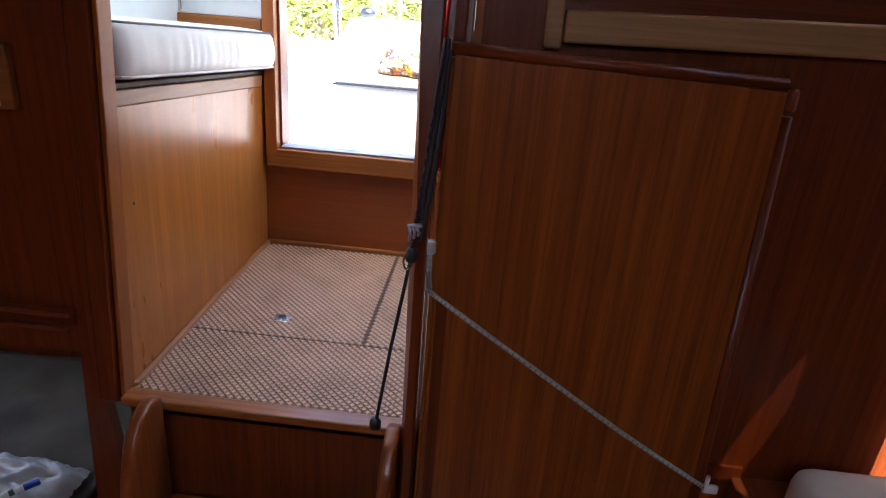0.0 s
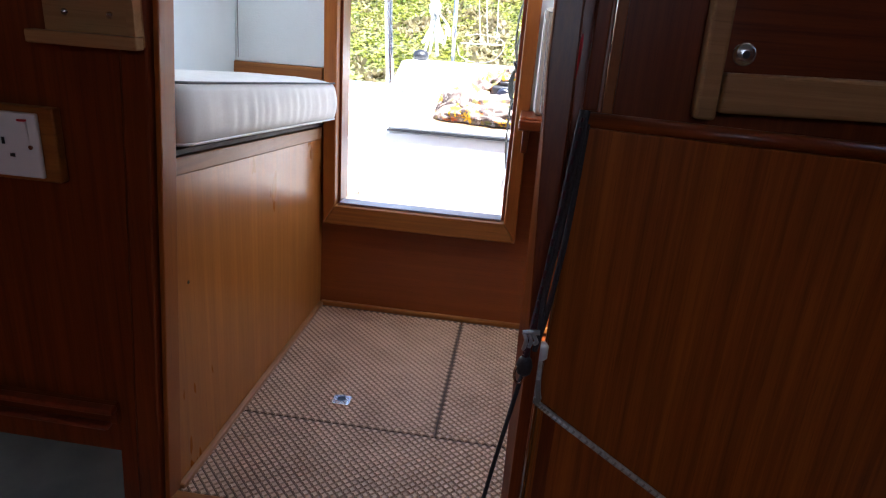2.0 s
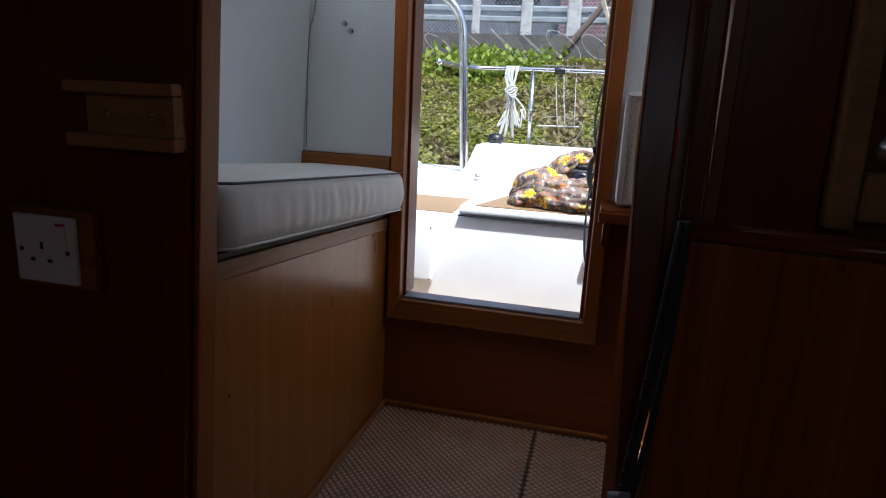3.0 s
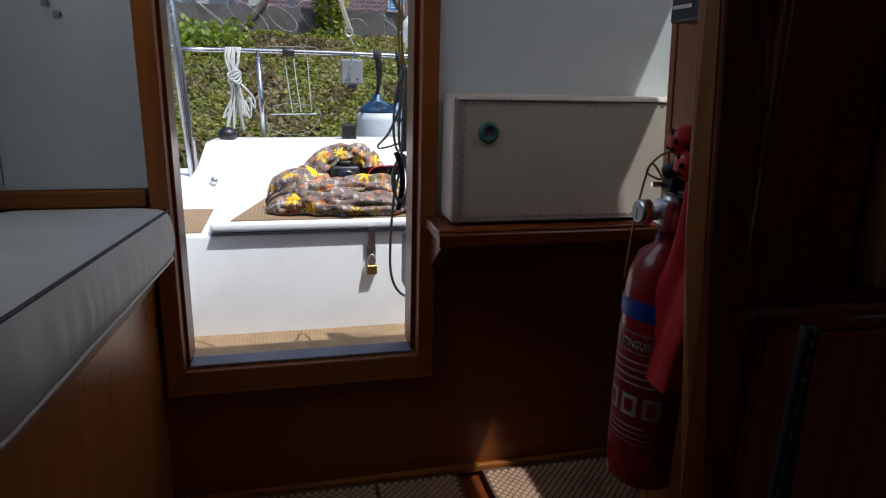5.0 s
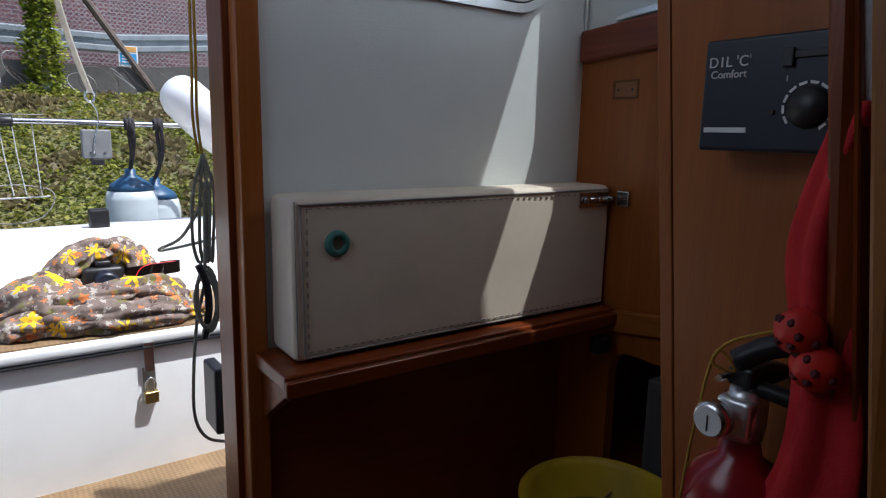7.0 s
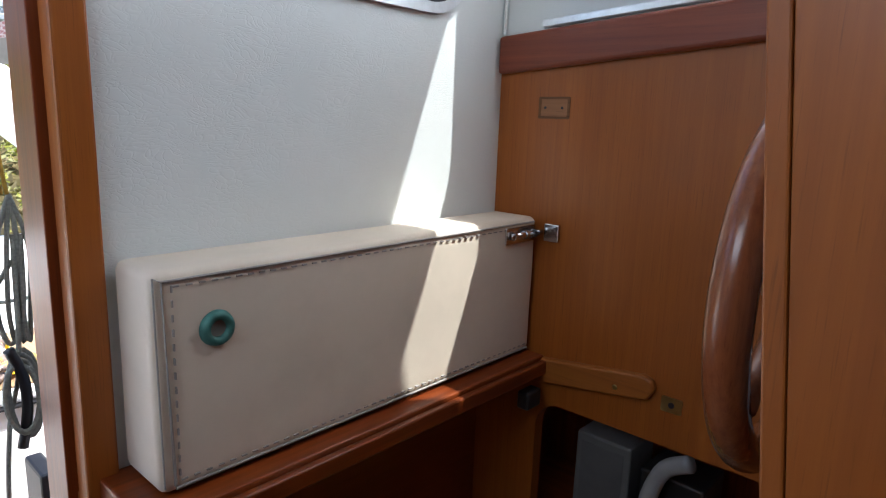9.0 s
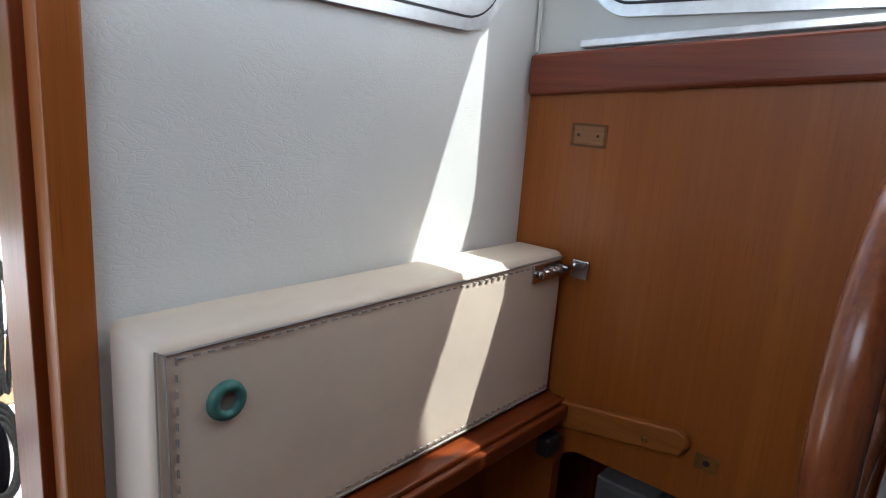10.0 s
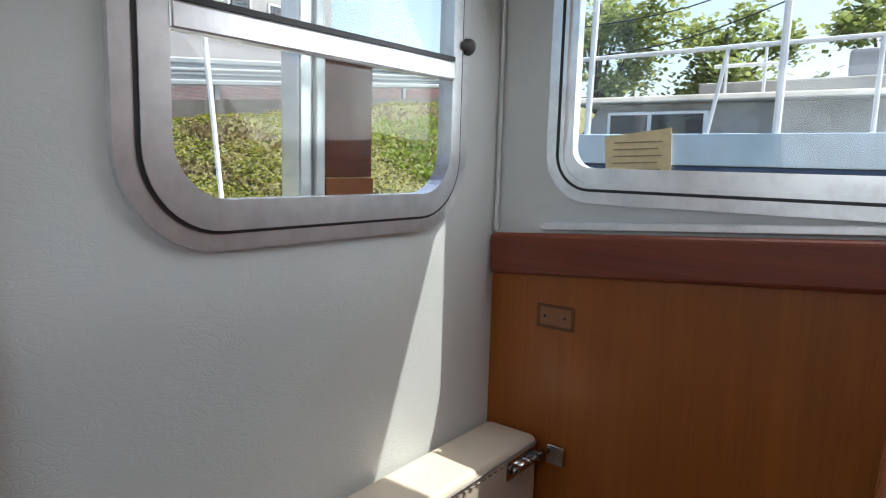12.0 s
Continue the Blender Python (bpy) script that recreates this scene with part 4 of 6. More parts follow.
band("rule", 150, 262, 0.1725, 0.1735, LABEL_PRINT)
band("rule", 150, 262, 0.150, 0.1508, LABEL_PRINT)
band("rule", 150, 262, 0.038, 0.0388, LABEL_PRINT)
band("rule", 262, 263, 0.02, 0.1735, LABEL_PRINT)
for k in range(4):
    band("print_line", 160 + 3 * k, 250 - 8 * (k % 2), 0.138 - 0.009 * k, 0.1405 - 0.009 * k, LABEL_PRINT)
for k in range(3):
    band("print_line", 165, 248 - 6 * k, 0.044 + 0.007 * k, 0.0458 + 0.007 * k, LABEL_PRINT)
for k, a in enumerate((170, 205, 240)):
    band("pictogram", a - 13, a + 13, 0.072, 0.098, LABEL_PRINT)
    band("symbol", a - 7, a + 7, 0.077, 0.093, LABEL, 0.0452)
word = lettering("EXTINGUISHER", 0.0135, Matrix.Identity(4), LABEL_PRINT, ext)
word.data.transform(Matrix.Translation(ORIGIN[ext.name]))
reach = max(v.co.x for v in word.data.vertices)
for v in word.data.vertices:
    t = radians(172 + 78 * v.co.x / reach)
    v.co = (math.cos(t) * (0.0451 + v.co.z), math.sin(t) * (0.0451 + v.co.z), 0.180 + v.co.y)
part("valve", lathe([(0.016, 0.312), (0.0165, 0.33), (0.013, 0.345), (0.012, 0.352)], (EX, EY, EZ), "z", 20), ALLOY, ext, "", True)
part("valve_block", box(EX - 0.017, EX + 0.016, EY - 0.013, EY + 0.015, EZ + 0.316, EZ + 0.346, 0.004, 3), ALLOY, ext, "", True)
part("gauge_neck", lathe([(0.008, -0.03), (0.008, 0.0)], (EX - 0.010, EY + 0.006, EZ + 0.330), "x", 14), ALLOY, ext, "", True)
g = part("gauge", lathe([(0.0, -0.0005), (0.0125, 0.0), (0.0145, 0.003), (0.0145, 0.012), (0.008, 0.014)], (EX - 0.040, EY + 0.006, EZ + 0.332), "x", 24, False), CHROME, ext, "round pressure gauge", True)
part("gauge_face", lathe([(0.0, 0.0), (0.0115, 0.0)], (EX - 0.0407, EY + 0.006, EZ + 0.332), "x", 24, False), PRINT, g)
part("needle", box(EX - 0.0415, EX - 0.041, EY + 0.0055, EY + 0.0065, EZ + 0.324, EZ + 0.337, 0), BLACK, g)
part("handle", prism([(EX + 0.012, EZ + 0.352), (EX - 0.014, EZ + 0.356), (EX - 0.012, EZ + 0.372), (EX + 0.02, EZ + 0.372), (EX + 0.055, EZ + 0.362), (EX + 0.055, EZ + 0.352)], "y", EY - 0.010, EY + 0.010, 0.003), BLACK, ext)
part("squeeze_lever", tube(smooth_line([(EX - 0.01, EY + 0.005, EZ + 0.375), (EX, EY - 0.02, EZ + 0.392), (EX + 0.012, EY - 0.05, EZ + 0.394), (EX + 0.02, EY - 0.085, EZ + 0.386)], 5), 0.009, 10), BLACK, ext, "black squeeze lever", True)
part("carry_handle", tube(smooth_line([(EX, EY - 0.005, EZ + 0.355), (EX + 0.008, EY - 0.04, EZ + 0.350), (EX + 0.015, EY - 0.075, EZ + 0.336)], 5), 0.007, 10), BLACK, ext, "", True)
part("safety_pin", tube(smooth_line([(EX - 0.024, EY + 0.01, EZ + 0.362), (EX - 0.005, EY + 0.008, EZ + 0.362)], 3), 0.003, 8), CHROME, ext)
cord = smooth_line([(0.360, 2.342, 1.578), (0.362, 2.365, 1.568), (0.358, 2.385, 1.556), (0.352, 2.392, 1.54), (0.364, 2.380, 1.534), (0.356, 2.39, 1.55), (0.352, 2.395, 1.53), (0.349, 2.398, 1.50), (0.347, 2.402, 1.46), (0.346, 2.405, 1.415)], 6)
cord = [Vector(p) + Vector((0.012, 0, 0)) for p in cord]
solo("yellow_cord", tube(cord, 0.0013, 6), YELLOW_R, (0.35, 2.395, 1.42), "thin yellow cord tied round the extinguisher handle", "cord", smooth=True)


def red_ensign():
    """A furled red flag hanging by the jamb, with a knotted red cord toggle."""
    f = thing("rolled_flag", (0.385, 2.33, 1.75), "furled red cloth flag with white hoist, hanging by the jamb", "flag")
    def cloth(u, v):
        z = 1.735 - 0.42 * v
        w = 0.030 + 0.085 * v ** 1.5 * (0.8 + 0.2 * math.sin(v * 9))
        a = 2 * math.pi * u
        crease = 1 + 0.28 * math.sin(a * 4 + v * 5) + 0.2 * noise.noise(Vector((u * 5, v * 6, 1)))
        return (0.398 - 0.024 * v + 0.014 * math.cos(a) * crease, 2.322 + 0.012 * v + w * 0.42 * math.sin(a) * crease + 0.012 * math.sin(v * 8), z)
    part("cloth", sheet(44, 50, cloth), RED_C, f, "", True)
    def hoist(u, v):
        a = 2 * math.pi * u
        return (0.398 + 0.012 * math.cos(a) * (1 + 0.2 * math.sin(a * 5)), 2.322 + 0.013 * math.sin(a), 1.734 + 0.16 * v)
    part("hoist", sheet(20, 8, hoist), plain("white_canvas", (0.6, 0.6, 0.62), 0.85, 0, 0.15, 60, 0.4, 300), f, "white canvas hoist", True)
    return f


red_ensign()
tog = thing("cord_toggle", (0.372, 2.345, 1.56), "red perforated plastic ball toggle on a cord", "toggle")
for k, (dx, dy, dz) in enumerate(((0, 0, 0), (0.002, -0.012, -0.022))):
    c = Vector((0.366 + dx, 2.332 + dy, 1.58 + dz))
    bm = bmesh.new()
    bmesh.ops.create_icosphere(bm, subdivisions=3, radius=0.0165, matrix=Matrix.Translation(c))
    for v in bm.verts:
        d = (v.co - c).normalized()
        v.co = c + d * (0.0165 + 0.0012 * math.sin(d.x * 9) * math.sin(d.z * 9))
    b = part("ball", bm, plain("toggle_red", (0.6, 0.025, 0.02), 0.35) if k == 0 else bpy.data.materials["toggle_red"], tog, "", True)
    for q in range(7):
        a = q * 2.4
        d = Vector((-abs(math.cos(a)) - 0.3, math.sin(a) * 0.9, math.cos(a * 1.7) * 0.8)).normalized()
        hb = bmesh.new()
        bmesh.ops.create_icosphere(hb, subdivisions=1, radius=0.0036, matrix=Matrix.Translation(c + d * 0.0155))
        part("hole", hb, plain("hole_red", (0.08, 0.004, 0.005), 0.6) if (k, q) == (0, 0) else bpy.data.materials["hole_red"], b)

# ---- yellow bucket with oily scraps ----
BX, BYC = 0.955, 2.965
bucket = thing("bucket", (BX, BYC, FZ), "yellow plastic bucket half full of dark scrap", "bucket")
part("shell", lathe([(0.10, 0.012), (0.12, 0.0), (0.135, 0.0), (0.165, 0.36), (0.178, 0.365), (0.180, 0.385), (0.172, 0.388), (0.160, 0.372), (0.128, 0.02), (0.10, 0.02)], (BX, BYC, FZ), "z", 44, False), YELLOW_P, bucket, "", True)
part("bail", tube([Vector((BX + 0.172 * math.cos(t), BYC + 0.06 + 0.03 * math.sin(t), FZ + 0.372 - 0.10 * math.sin(t))) for t in [math.pi * k / 14 for k in range(15)]], 0.004, 8), STEEL, bucket)
rng = random.Random(4)
SCRAP = plain("oily_scrap", (0.09, 0.085, 0.08), 0.5, 0.2, 0.3, 40, 0.5, 90)
for k in range(11):
    a, r = rng.uniform(0, 6.28), rng.uniform(0, 0.1)
    c = Vector((BX + r * math.cos(a), BYC + r * math.sin(a), FZ + 0.315 + rng.uniform(-0.01, 0.03)))
    s = thing("metal_scrap", tuple(c), "grimy grey metal ring lying in the bucket", "scrap", "scrap in the bucket")
    t1, t2 = rng.uniform(-0.6, 0.6), rng.uniform(0, 3.1)
    R = Matrix.Rotation(t2, 3, "Z") @ Matrix.Rotation(t1, 3, "X")
    rr = rng.uniform(0.022, 0.042)
    part("ring", tube([c + R @ Vector((rr * math.cos(2 * math.pi * j / 18), rr * 0.8 * math.sin(2 * math.pi * j / 18), 0.006 * math.sin(j))) for j in range(18)], 0.011, 8, None, True), SCRAP, s, "", True)
solo("rag_fill", lathe([(0.0, 0.30), (0.08, 0.315), (0.14, 0.30), (0.152, 0.285)], (BX, BYC, FZ), "z", 30, False), plain("dark_rag", (0.05, 0.045, 0.04), 0.9, 0, 0.3, 30, 0.6, 60), (BX, BYC, FZ + 0.285), "dark oily rags lying in the bucket", "rags", smooth=True)

# ---- saloon: board, locker, socket, rack, ladder ----
board = thing("folding_table_leaf", (0.7, 2.25, 0.3), "varnished mahogany table leaf stowed upright, rounded edge moulding", "table leaf")
BOARDWOOD = wood("leaf_veneer", (0.13, 0.026, 0.004), (0.38, 0.1, 0.013), 0.32, "z", 1.1, 0.12, 0.25, 0.74, 0.6)
part("upper_panel", prism([(0.388, 0.948), (1.018, 0.512), (0.99, 1.40), (0.403, 1.415)], "y", 2.222, 2.240, 0.002), BOARDWOOD, board)
part("lower_panel", prism([(0.382, 0.02), (1.035, 0.02), (1.02, 0.53), (0.99, 1.40), (0.403, 1.415), (0.386, 0.96)], "y", 2.2405, 2.2585, 0.002), BOARDWOOD, board)
part("top_moulding", tube([(0.396, 2.236, 1.424), (0.99, 2.236, 1.411)], 0.013, 12), MAHOGANY_X, board, "", True)
part("side_moulding", tube([(1.002, 2.236, 1.355), (1.034, 2.236, 0.48), (1.045, 2.236, 0.05)], 0.013, 12), MAHOGANY, board, "", True)
part("corner_knob", lathe([(0.008, -0.005), (0.012, 0.0), (0.012, 0.03), (0.008, 0.035)], (1.002, 2.232, 1.37), "z", 14), MAHOGANY, board, "", True)
part("edge_strip", prism([(0.380, 0.02), (0.3875, 0.02), (0.402, 1.41), (0.395, 1.41)], "y", 2.224, 2.2585, 0.002), TEAK, board)
bungee = smooth_line([(0.382, 2.226, 1.04), (0.383, 2.214, 0.99), (0.388, 2.212, 0.955), (0.402, 2.212, 0.935), (0.62, 2.212, 0.79), (0.84, 2.212, 0.645), (1.042, 2.220, 0.52)], 6)
bg = thing("shock_cord", (0.7, 2.21, 0.52), "white flecked shock cord holding the table leaf", "cord")
part("cord", tube(bungee, 0.0055, 10), WHITE_R, bg, "", True)
for p0, p1 in zip(bungee[6::1], bungee[7::1]):
    d = p1 - p0
    m = 3
    for j in range(m):
        q = p0 + d * (j + 0.5) / m
        bm = bmesh.new()
        dd = d.normalized()
        tube([q - dd * 0.002 + Vector((0, -0.0012, 0.0)), q + dd * 0.002 + Vector((0, -0.0012, 0))], 0.0049, 8, bm)
        part("fleck", bm, STITCH, bg)
part("stopper", lathe([(0.008, 0.0), (0.012, 0.004), (0.012, 0.026), (0.008, 0.03)], (0.382, 2.222, 1.025), "z", 16), WHITE, bg, "white plastic stopper", True)
part("hook", box(1.04, 1.075, 2.214, 2.228, 0.505, 0.527, 0.005, 3), WHITE, bg, "white plastic hook")
part("hook_peg", lathe([(0.005, 0), (0.005, 0.03)], (1.048, 2.222, 0.52), "z", 10), WHITE, bg)

lk = thing("wall_locker", (0.85, 2.29, 1.44), "mahogany wall locker with pale face frame and round lock", "locker")
part("door_panel", box(0.575, 1.449, 2.2955, 2.2995, 1.46, 2.19, 0.0), MAHOGANY_X, lk)
part("stile", prism([(0.560, 1.436), (0.592, 1.436), (0.575, 2.19), (0.545, 2.19)], "y", 2.262, 2.2950, 0.006, 3), OAK, lk)
part("bottom_rail", hexa([(0.5935, 2.264, 1.447), (1.449, 2.264, 1.47), (1.449, 2.2945, 1.47), (0.5935, 2.2945, 1.447)], [(0.5935, 2.264, 1.505), (1.449, 2.264, 1.528), (1.449, 2.2945, 1.528), (0.5935, 2.2945, 1.505)], 0.006, 3), OAK, lk)
lo = part("lock", lathe([(0.0, -0.009), (0.006, -0.009), (0.013, -0.006), (0.0165, -0.004), (0.0175, 0.0)], (0.622, 2.2955, 1.532), "y", 26, False), CHROME, lk, "round chrome push lock", True)
part("key_slot", lathe([(0.0, -0.0096), (0.0055, -0.0094)], (0.622, 2.2955, 1.532), "y", 14, False), BLACK, lo)
structure("trim_bulkhead_edge", box(0.395, 0.418, 2.25, 2.259, 1.436, 2.19, 0.003), MAHOGANY, "varnished upright moulding beside the passage")

sk = thing("mains_socket", (-0.56, 2.26, 1.235), "white plastic mains socket with red switch mark on a wooden block", "socket")
part("wood_block", box(-0.632, -0.474, 2.2485, 2.2695, 1.232, 1.362, 0.004), TEAK_X, sk, "varnished wooden backing block")
part("plate", box(-0.619, -0.500, 2.2395, 2.248, 1.240, 1.352, 0.003, 3), WHITE, sk)
for x, z, w, h in ((-0.566, 1.302, 0.0055, 0.012), (-0.585, 1.278, 0.009, 0.006), (-0.552, 1.278, 0.009, 0.006)):
    part("pin_slot", box(x - w / 2, x + w / 2, 2.2388, 2.2396, z - h / 2, z + h / 2, 0), BLACK, sk)
for x in (-0.606, -0.516):
    part("screw", lathe([(0.004, -0.001), (0.0045, 0.0)], (x, 2.2394, 1.294), "y", 12), CHROME, sk)
swt = part("rocker", prism([(2.2394, 1.30), (2.2394, 1.338), (2.2335, 1.338)], "x", -0.530, -0.516, 0.001), WHITE, sk)
part("red_mark", box(-0.530, -0.516, 2.2325, 2.2388, 1.3385, 1.342, 0.0005), RED_S, swt)

rk = thing("phone_rack", (-0.39, 2.26, 1.47), "small hardwood phone rack with two brass screws", "rack")
part("back_plate", box(-0.472, -0.302, 2.2555, 2.2692, 1.472, 1.562, 0.002), OAK, rk)
part("top_ledge", box(-0.492, -0.302, 2.232, 2.255, 1.548, 1.566, 0.003), OAK, rk)
part("bottom_ledge", box(-0.492, -0.302, 2.232, 2.255, 1.468, 1.489, 0.003), OAK, rk)
part("end_block", box(-0.316, -0.3025, 2.234, 2.2552, 1.4895, 1.5475, 0.001), OAK, rk)
for x in (-0.434, -0.357):
    part("screw", lathe([(0.0, -0.004), (0.004, -0.003), (0.006, 0.0)], (x, 2.2553, 1.518), "y", 14, False), CHROME, rk, "", True)

ladder = thing("companion_ladder", (0.05, 2.1, 0.0), "varnished mahogany companion steps with rounded side rails", "ladder")
LADDER = wood("ladder_varnish", (0.16, 0.038, 0.01), (0.27, 0.075, 0.018), 0.28, "z")
for x in (-0.262, 0.312):
    prof = [(2.24, 0.585), (2.20, 0.60), (2.15, 0.585), (2.11, 0.54), (2.08, 0.46), (2.06, 0.36), (2.03, 0.18), (1.99, 0.0), (2.18, 0.0), (2.24, 0.2)]
    part("side_rail", prism(prof, "x", x, x + 0.033, 0.010, 3), LADDER, ladder, "", True)
for z, y in ((0.265, 2.05), (0.10, 2.02)):
    part("tread", box(-0.228, 0.311, y, 2.235, z, z + 0.026, 0.004), LADDER, ladder)
strap = thing("dark_cords", (0.355, 2.14, 0.97), "dark red and black cords hanging beside the jamb", "cords")


def fore(p, k=0.938):
    """A point of the cords, drawn in towards the middle of the saloon."""
    return Vector((0.37, 1.14, 1.547)) + (Vector(p) - Vector((0.37, 1.14, 1.547))) * k


for k, pts in enumerate((((0.396, 2.235, 1.43), (0.378, 2.225, 1.27), (0.362, 2.215, 1.10), (0.352, 2.21, 1.03)), ((0.40, 2.238, 1.42), (0.392, 2.225, 1.25), (0.378, 2.215, 1.12), (0.366, 2.21, 1.05)), ((0.39, 2.236, 1.44), (0.372, 2.22, 1.22), (0.356, 2.215, 1.06), (0.36, 2.213, 1.01)), ((0.397, 2.234, 1.44), (0.384, 2.222, 1.28), (0.371, 2.214, 1.15), (0.37, 2.21, 1.09)))):
    part("cord", tube(smooth_line([fore(p) for p in pts], 6), 0.0042 if k else 0.0034, 8), plain("maroon_cord", (0.055, 0.01, 0.018), 0.8, 0, 0.3, 300) if k == 0 else DARK_R, strap, "", True)
flecks = smooth_line([fore(p) for p in ((0.391, 2.226, 1.43), (0.3735, 2.216, 1.27), (0.3575, 2.206, 1.10), (0.3475, 2.202, 1.04))], 14)
for p0, p1 in list(zip(flecks, flecks[1:]))[::2]:
    part("red_fleck", tube([p0, p1], 0.0022, 6), bpy.data.materials["maroon_cord"], strap)
c = fore((0.358, 2.205, 1.07))
for k in range(3):
    part("jaw_tooth", tube(smooth_line([c + Vector((-0.012 + 0.007 * k, 0, 0.012)), c + Vector((-0.008 + 0.008 * k, -0.008, 0.004)), c + Vector((-0.010 + 0.008 * k, 0, -0.016 + 0.006 * k))], 4), 0.0032, 8), GREY_P, strap, "", True)
part("jaw_clip", tube([c + Vector((-0.014, 0, 0.012)), c + Vector((0.012, 0, 0.016))], 0.0045, 8), GREY_P, strap, "grey plastic jaw clip", True)
c = fore((0.353, 2.212, 1.0))
part("knot", lathe([(0.004, 0), (0.011, 0.006), (0.013, 0.018), (0.010, 0.03), (0.004, 0.035)], tuple(c), "z", 12), DARK_R, strap, "", True)
ring = fore((0.346, 2.208, 1.004))
part("ring", tube([ring + Vector((0.008 * math.cos(t), 0, 0.016 * math.sin(t))) for t in [2 * math.pi * j / 16 for j in range(16)]], 0.0022, 6, None, True), STEEL, strap, "", True)
part("down_line", tube([fore((0.352, 2.21, 1.01)), fore((0.32, 2.215, 0.80)), fore((0.291, 2.225, 0.585))], 0.0036, 8), DARK_R, strap)
part("foot_knot", lathe([(0.005, 0), (0.013, 0.005), (0.013, 0.022), (0.006, 0.03)], tuple(fore((0.290, 2.225, 0.565))), "z", 12), BLACK, strap, "", True)

fs = structure("trim_foot_berth", box(-1.58, -0.475, 1.9, 2.89, 0.0, 0.17, 0.01), MAHOGANY, "low berth base in the foot locker")
solo("berth_blanket", sheet(40, 40, lambda u, v: (-1.55 + 1.06 * u, 1.92 + 0.95 * v, 0.19 + 0.02 * noise.noise(Vector((u * 7, v * 7, 0)))), 0.015), plain("brown_blanket", (0.05, 0.045, 0.032), 0.9, 0, 0.2, 8, 0.3, 200), (-1.0, 2.4, 0.173), "brown-grey blanket spread on the low berth", "blanket", smooth=True)
solo("plastic_bag", sheet(36, 36, lambda u, v: (-0.86 + 0.34 * u, 2.0 + 0.34 * v, 0.22 + 0.10 * math.sin(math.pi * u) ** 0.5 * math.sin(math.pi * v) ** 0.5 * (1 + 0.3 * noise.noise(Vector((u * 9, v * 9, 3)))) + 0.012 * noise.noise(Vector((u * 25, v * 25, 3))))), plain("clear_plastic", (0.42, 0.43, 0.43), 0.15, 0, 0.2, 20), (-0.7, 2.15, 0.21), "crumpled clear plastic bag on the blanket", "bag", smooth=True)
rp = thing("striped_line", (-0.6, 2.2, 0.28), "white striped line with a blue whipped end", "rope")
part("line", tube([(-0.70, 2.03, 0.29), (-0.625, 2.10, 0.315), (-0.565, 2.16, 0.325)], 0.008, 10), WHITE_R, rp, "", True)
for k in range(7):
    a0 = Vector((-0.70, 2.03, 0.29)).lerp(Vector((-0.565, 2.16, 0.327)), 0.06 + 0.13 * k)
    part("stripe", tube([a0, a0 + Vector((0.008, 0.0077, 0.0022))], 0.0088, 10), plain("line_stripe", (0.1, 0.14, 0.14), 0.8) if k == 0 else bpy.data.materials["line_stripe"], rp)
part("whipping", tube([(-0.5645, 2.1605, 0.325), (-0.54, 2.185, 0.328)], 0.010, 10), BLUE_P, rp, "blue taped end")
solo("saloon_cushion", bevel(add_box(bmesh.new(), 1.19, 1.44, 1.8, 2.2, 0.50, 0.645), 0.045, 5), CUSHION_W, (1.4, 1.95, 0.50), "off-white saloon cushion standing on the settee", "cushion", smooth=True)
solo("settee", box(1.13, 1.449, 0.2, 2.298, 0.0, 0.499, 0.006), MAHOGANY_Y, (1.4, 1.2, 0.0), "dark varnished saloon settee base", "settee")

# ---- outside: cockpit ----
SOLE = 0.62


def ribbed(name, color):
    m, nt, b = base_material(name, 0.65)
    tc = nt.nodes.new("ShaderNodeTexCoord")
    ck = nt.nodes.new("ShaderNodeTexChecker")
    ck.inputs["Scale"].default_value = 95
    mp = nt.nodes.new("ShaderNodeMapping")
    mp.inputs["Rotation"].default_value = (0, 0, 0.785)
    nt.links.new(tc.outputs["Object"], mp.inputs[0])
    nt.links.new(mp.outputs[0], ck.inputs[0])
    c = mixed(nt, ck.outputs[1], color, tuple(v * 0.72 for v in color))
    c = mixed(nt, ramp(nt, noise_out(nt, 6, 5), 0.5, 0.8), c, tuple(v * 1.35 for v in color))
    nt.links.new(c, b.inputs["Base Color"])
    bump(nt, b, ck.outputs[1], 0.5, 0.001)
    return m


NONSLIP = ribbed("tan_nonslip", (0.27, 0.175, 0.09))
structure("ground", box(-400, 400, -400, 400, -1.0, -0.8, 0), mosaic("mud_ground", [(0.12, 0.11, 0.08), (0.16, 0.15, 0.11), (0.1, 0.1, 0.07)], 3.0, 0.8, 0.4), "grey-brown foreshore mud")
structure("cockpit_sole", box(-0.78, 1.32, BY + 0.034, 4.24, SOLE - 0.05, SOLE, 0), NONSLIP, "tan non-slip cockpit sole")
bm = add_box(bmesh.new(), -0.78, 1.32, 4.235, 4.9, SOLE - 0.05, 1.030)
bevel(bm, 0.014, 4)
structure("cockpit_locker", bm, GELCOAT, "white moulded cockpit locker front", True)
structure("cockpit_side_port", box(-0.86, -0.781, BY + 0.051, 5.2, SOLE - 0.3, 1.16, 0.02), GELCOAT, "white cockpit coaming", True)
structure("cockpit_side_starboard", box(1.321, 1.42, BY + 0.051, 5.2, SOLE - 0.3, 1.28, 0.02), GELCOAT, "white cockpit coaming", True)
# Starboard side deck and coachroof are unseen, added white to bounce daylight inside.
structure("side_deck_starboard", box(1.206, 2.0, FY, BY + 0.051, 1.55, 1.62, 0.0), GELCOAT, "white side deck")
bm = bmesh.new()
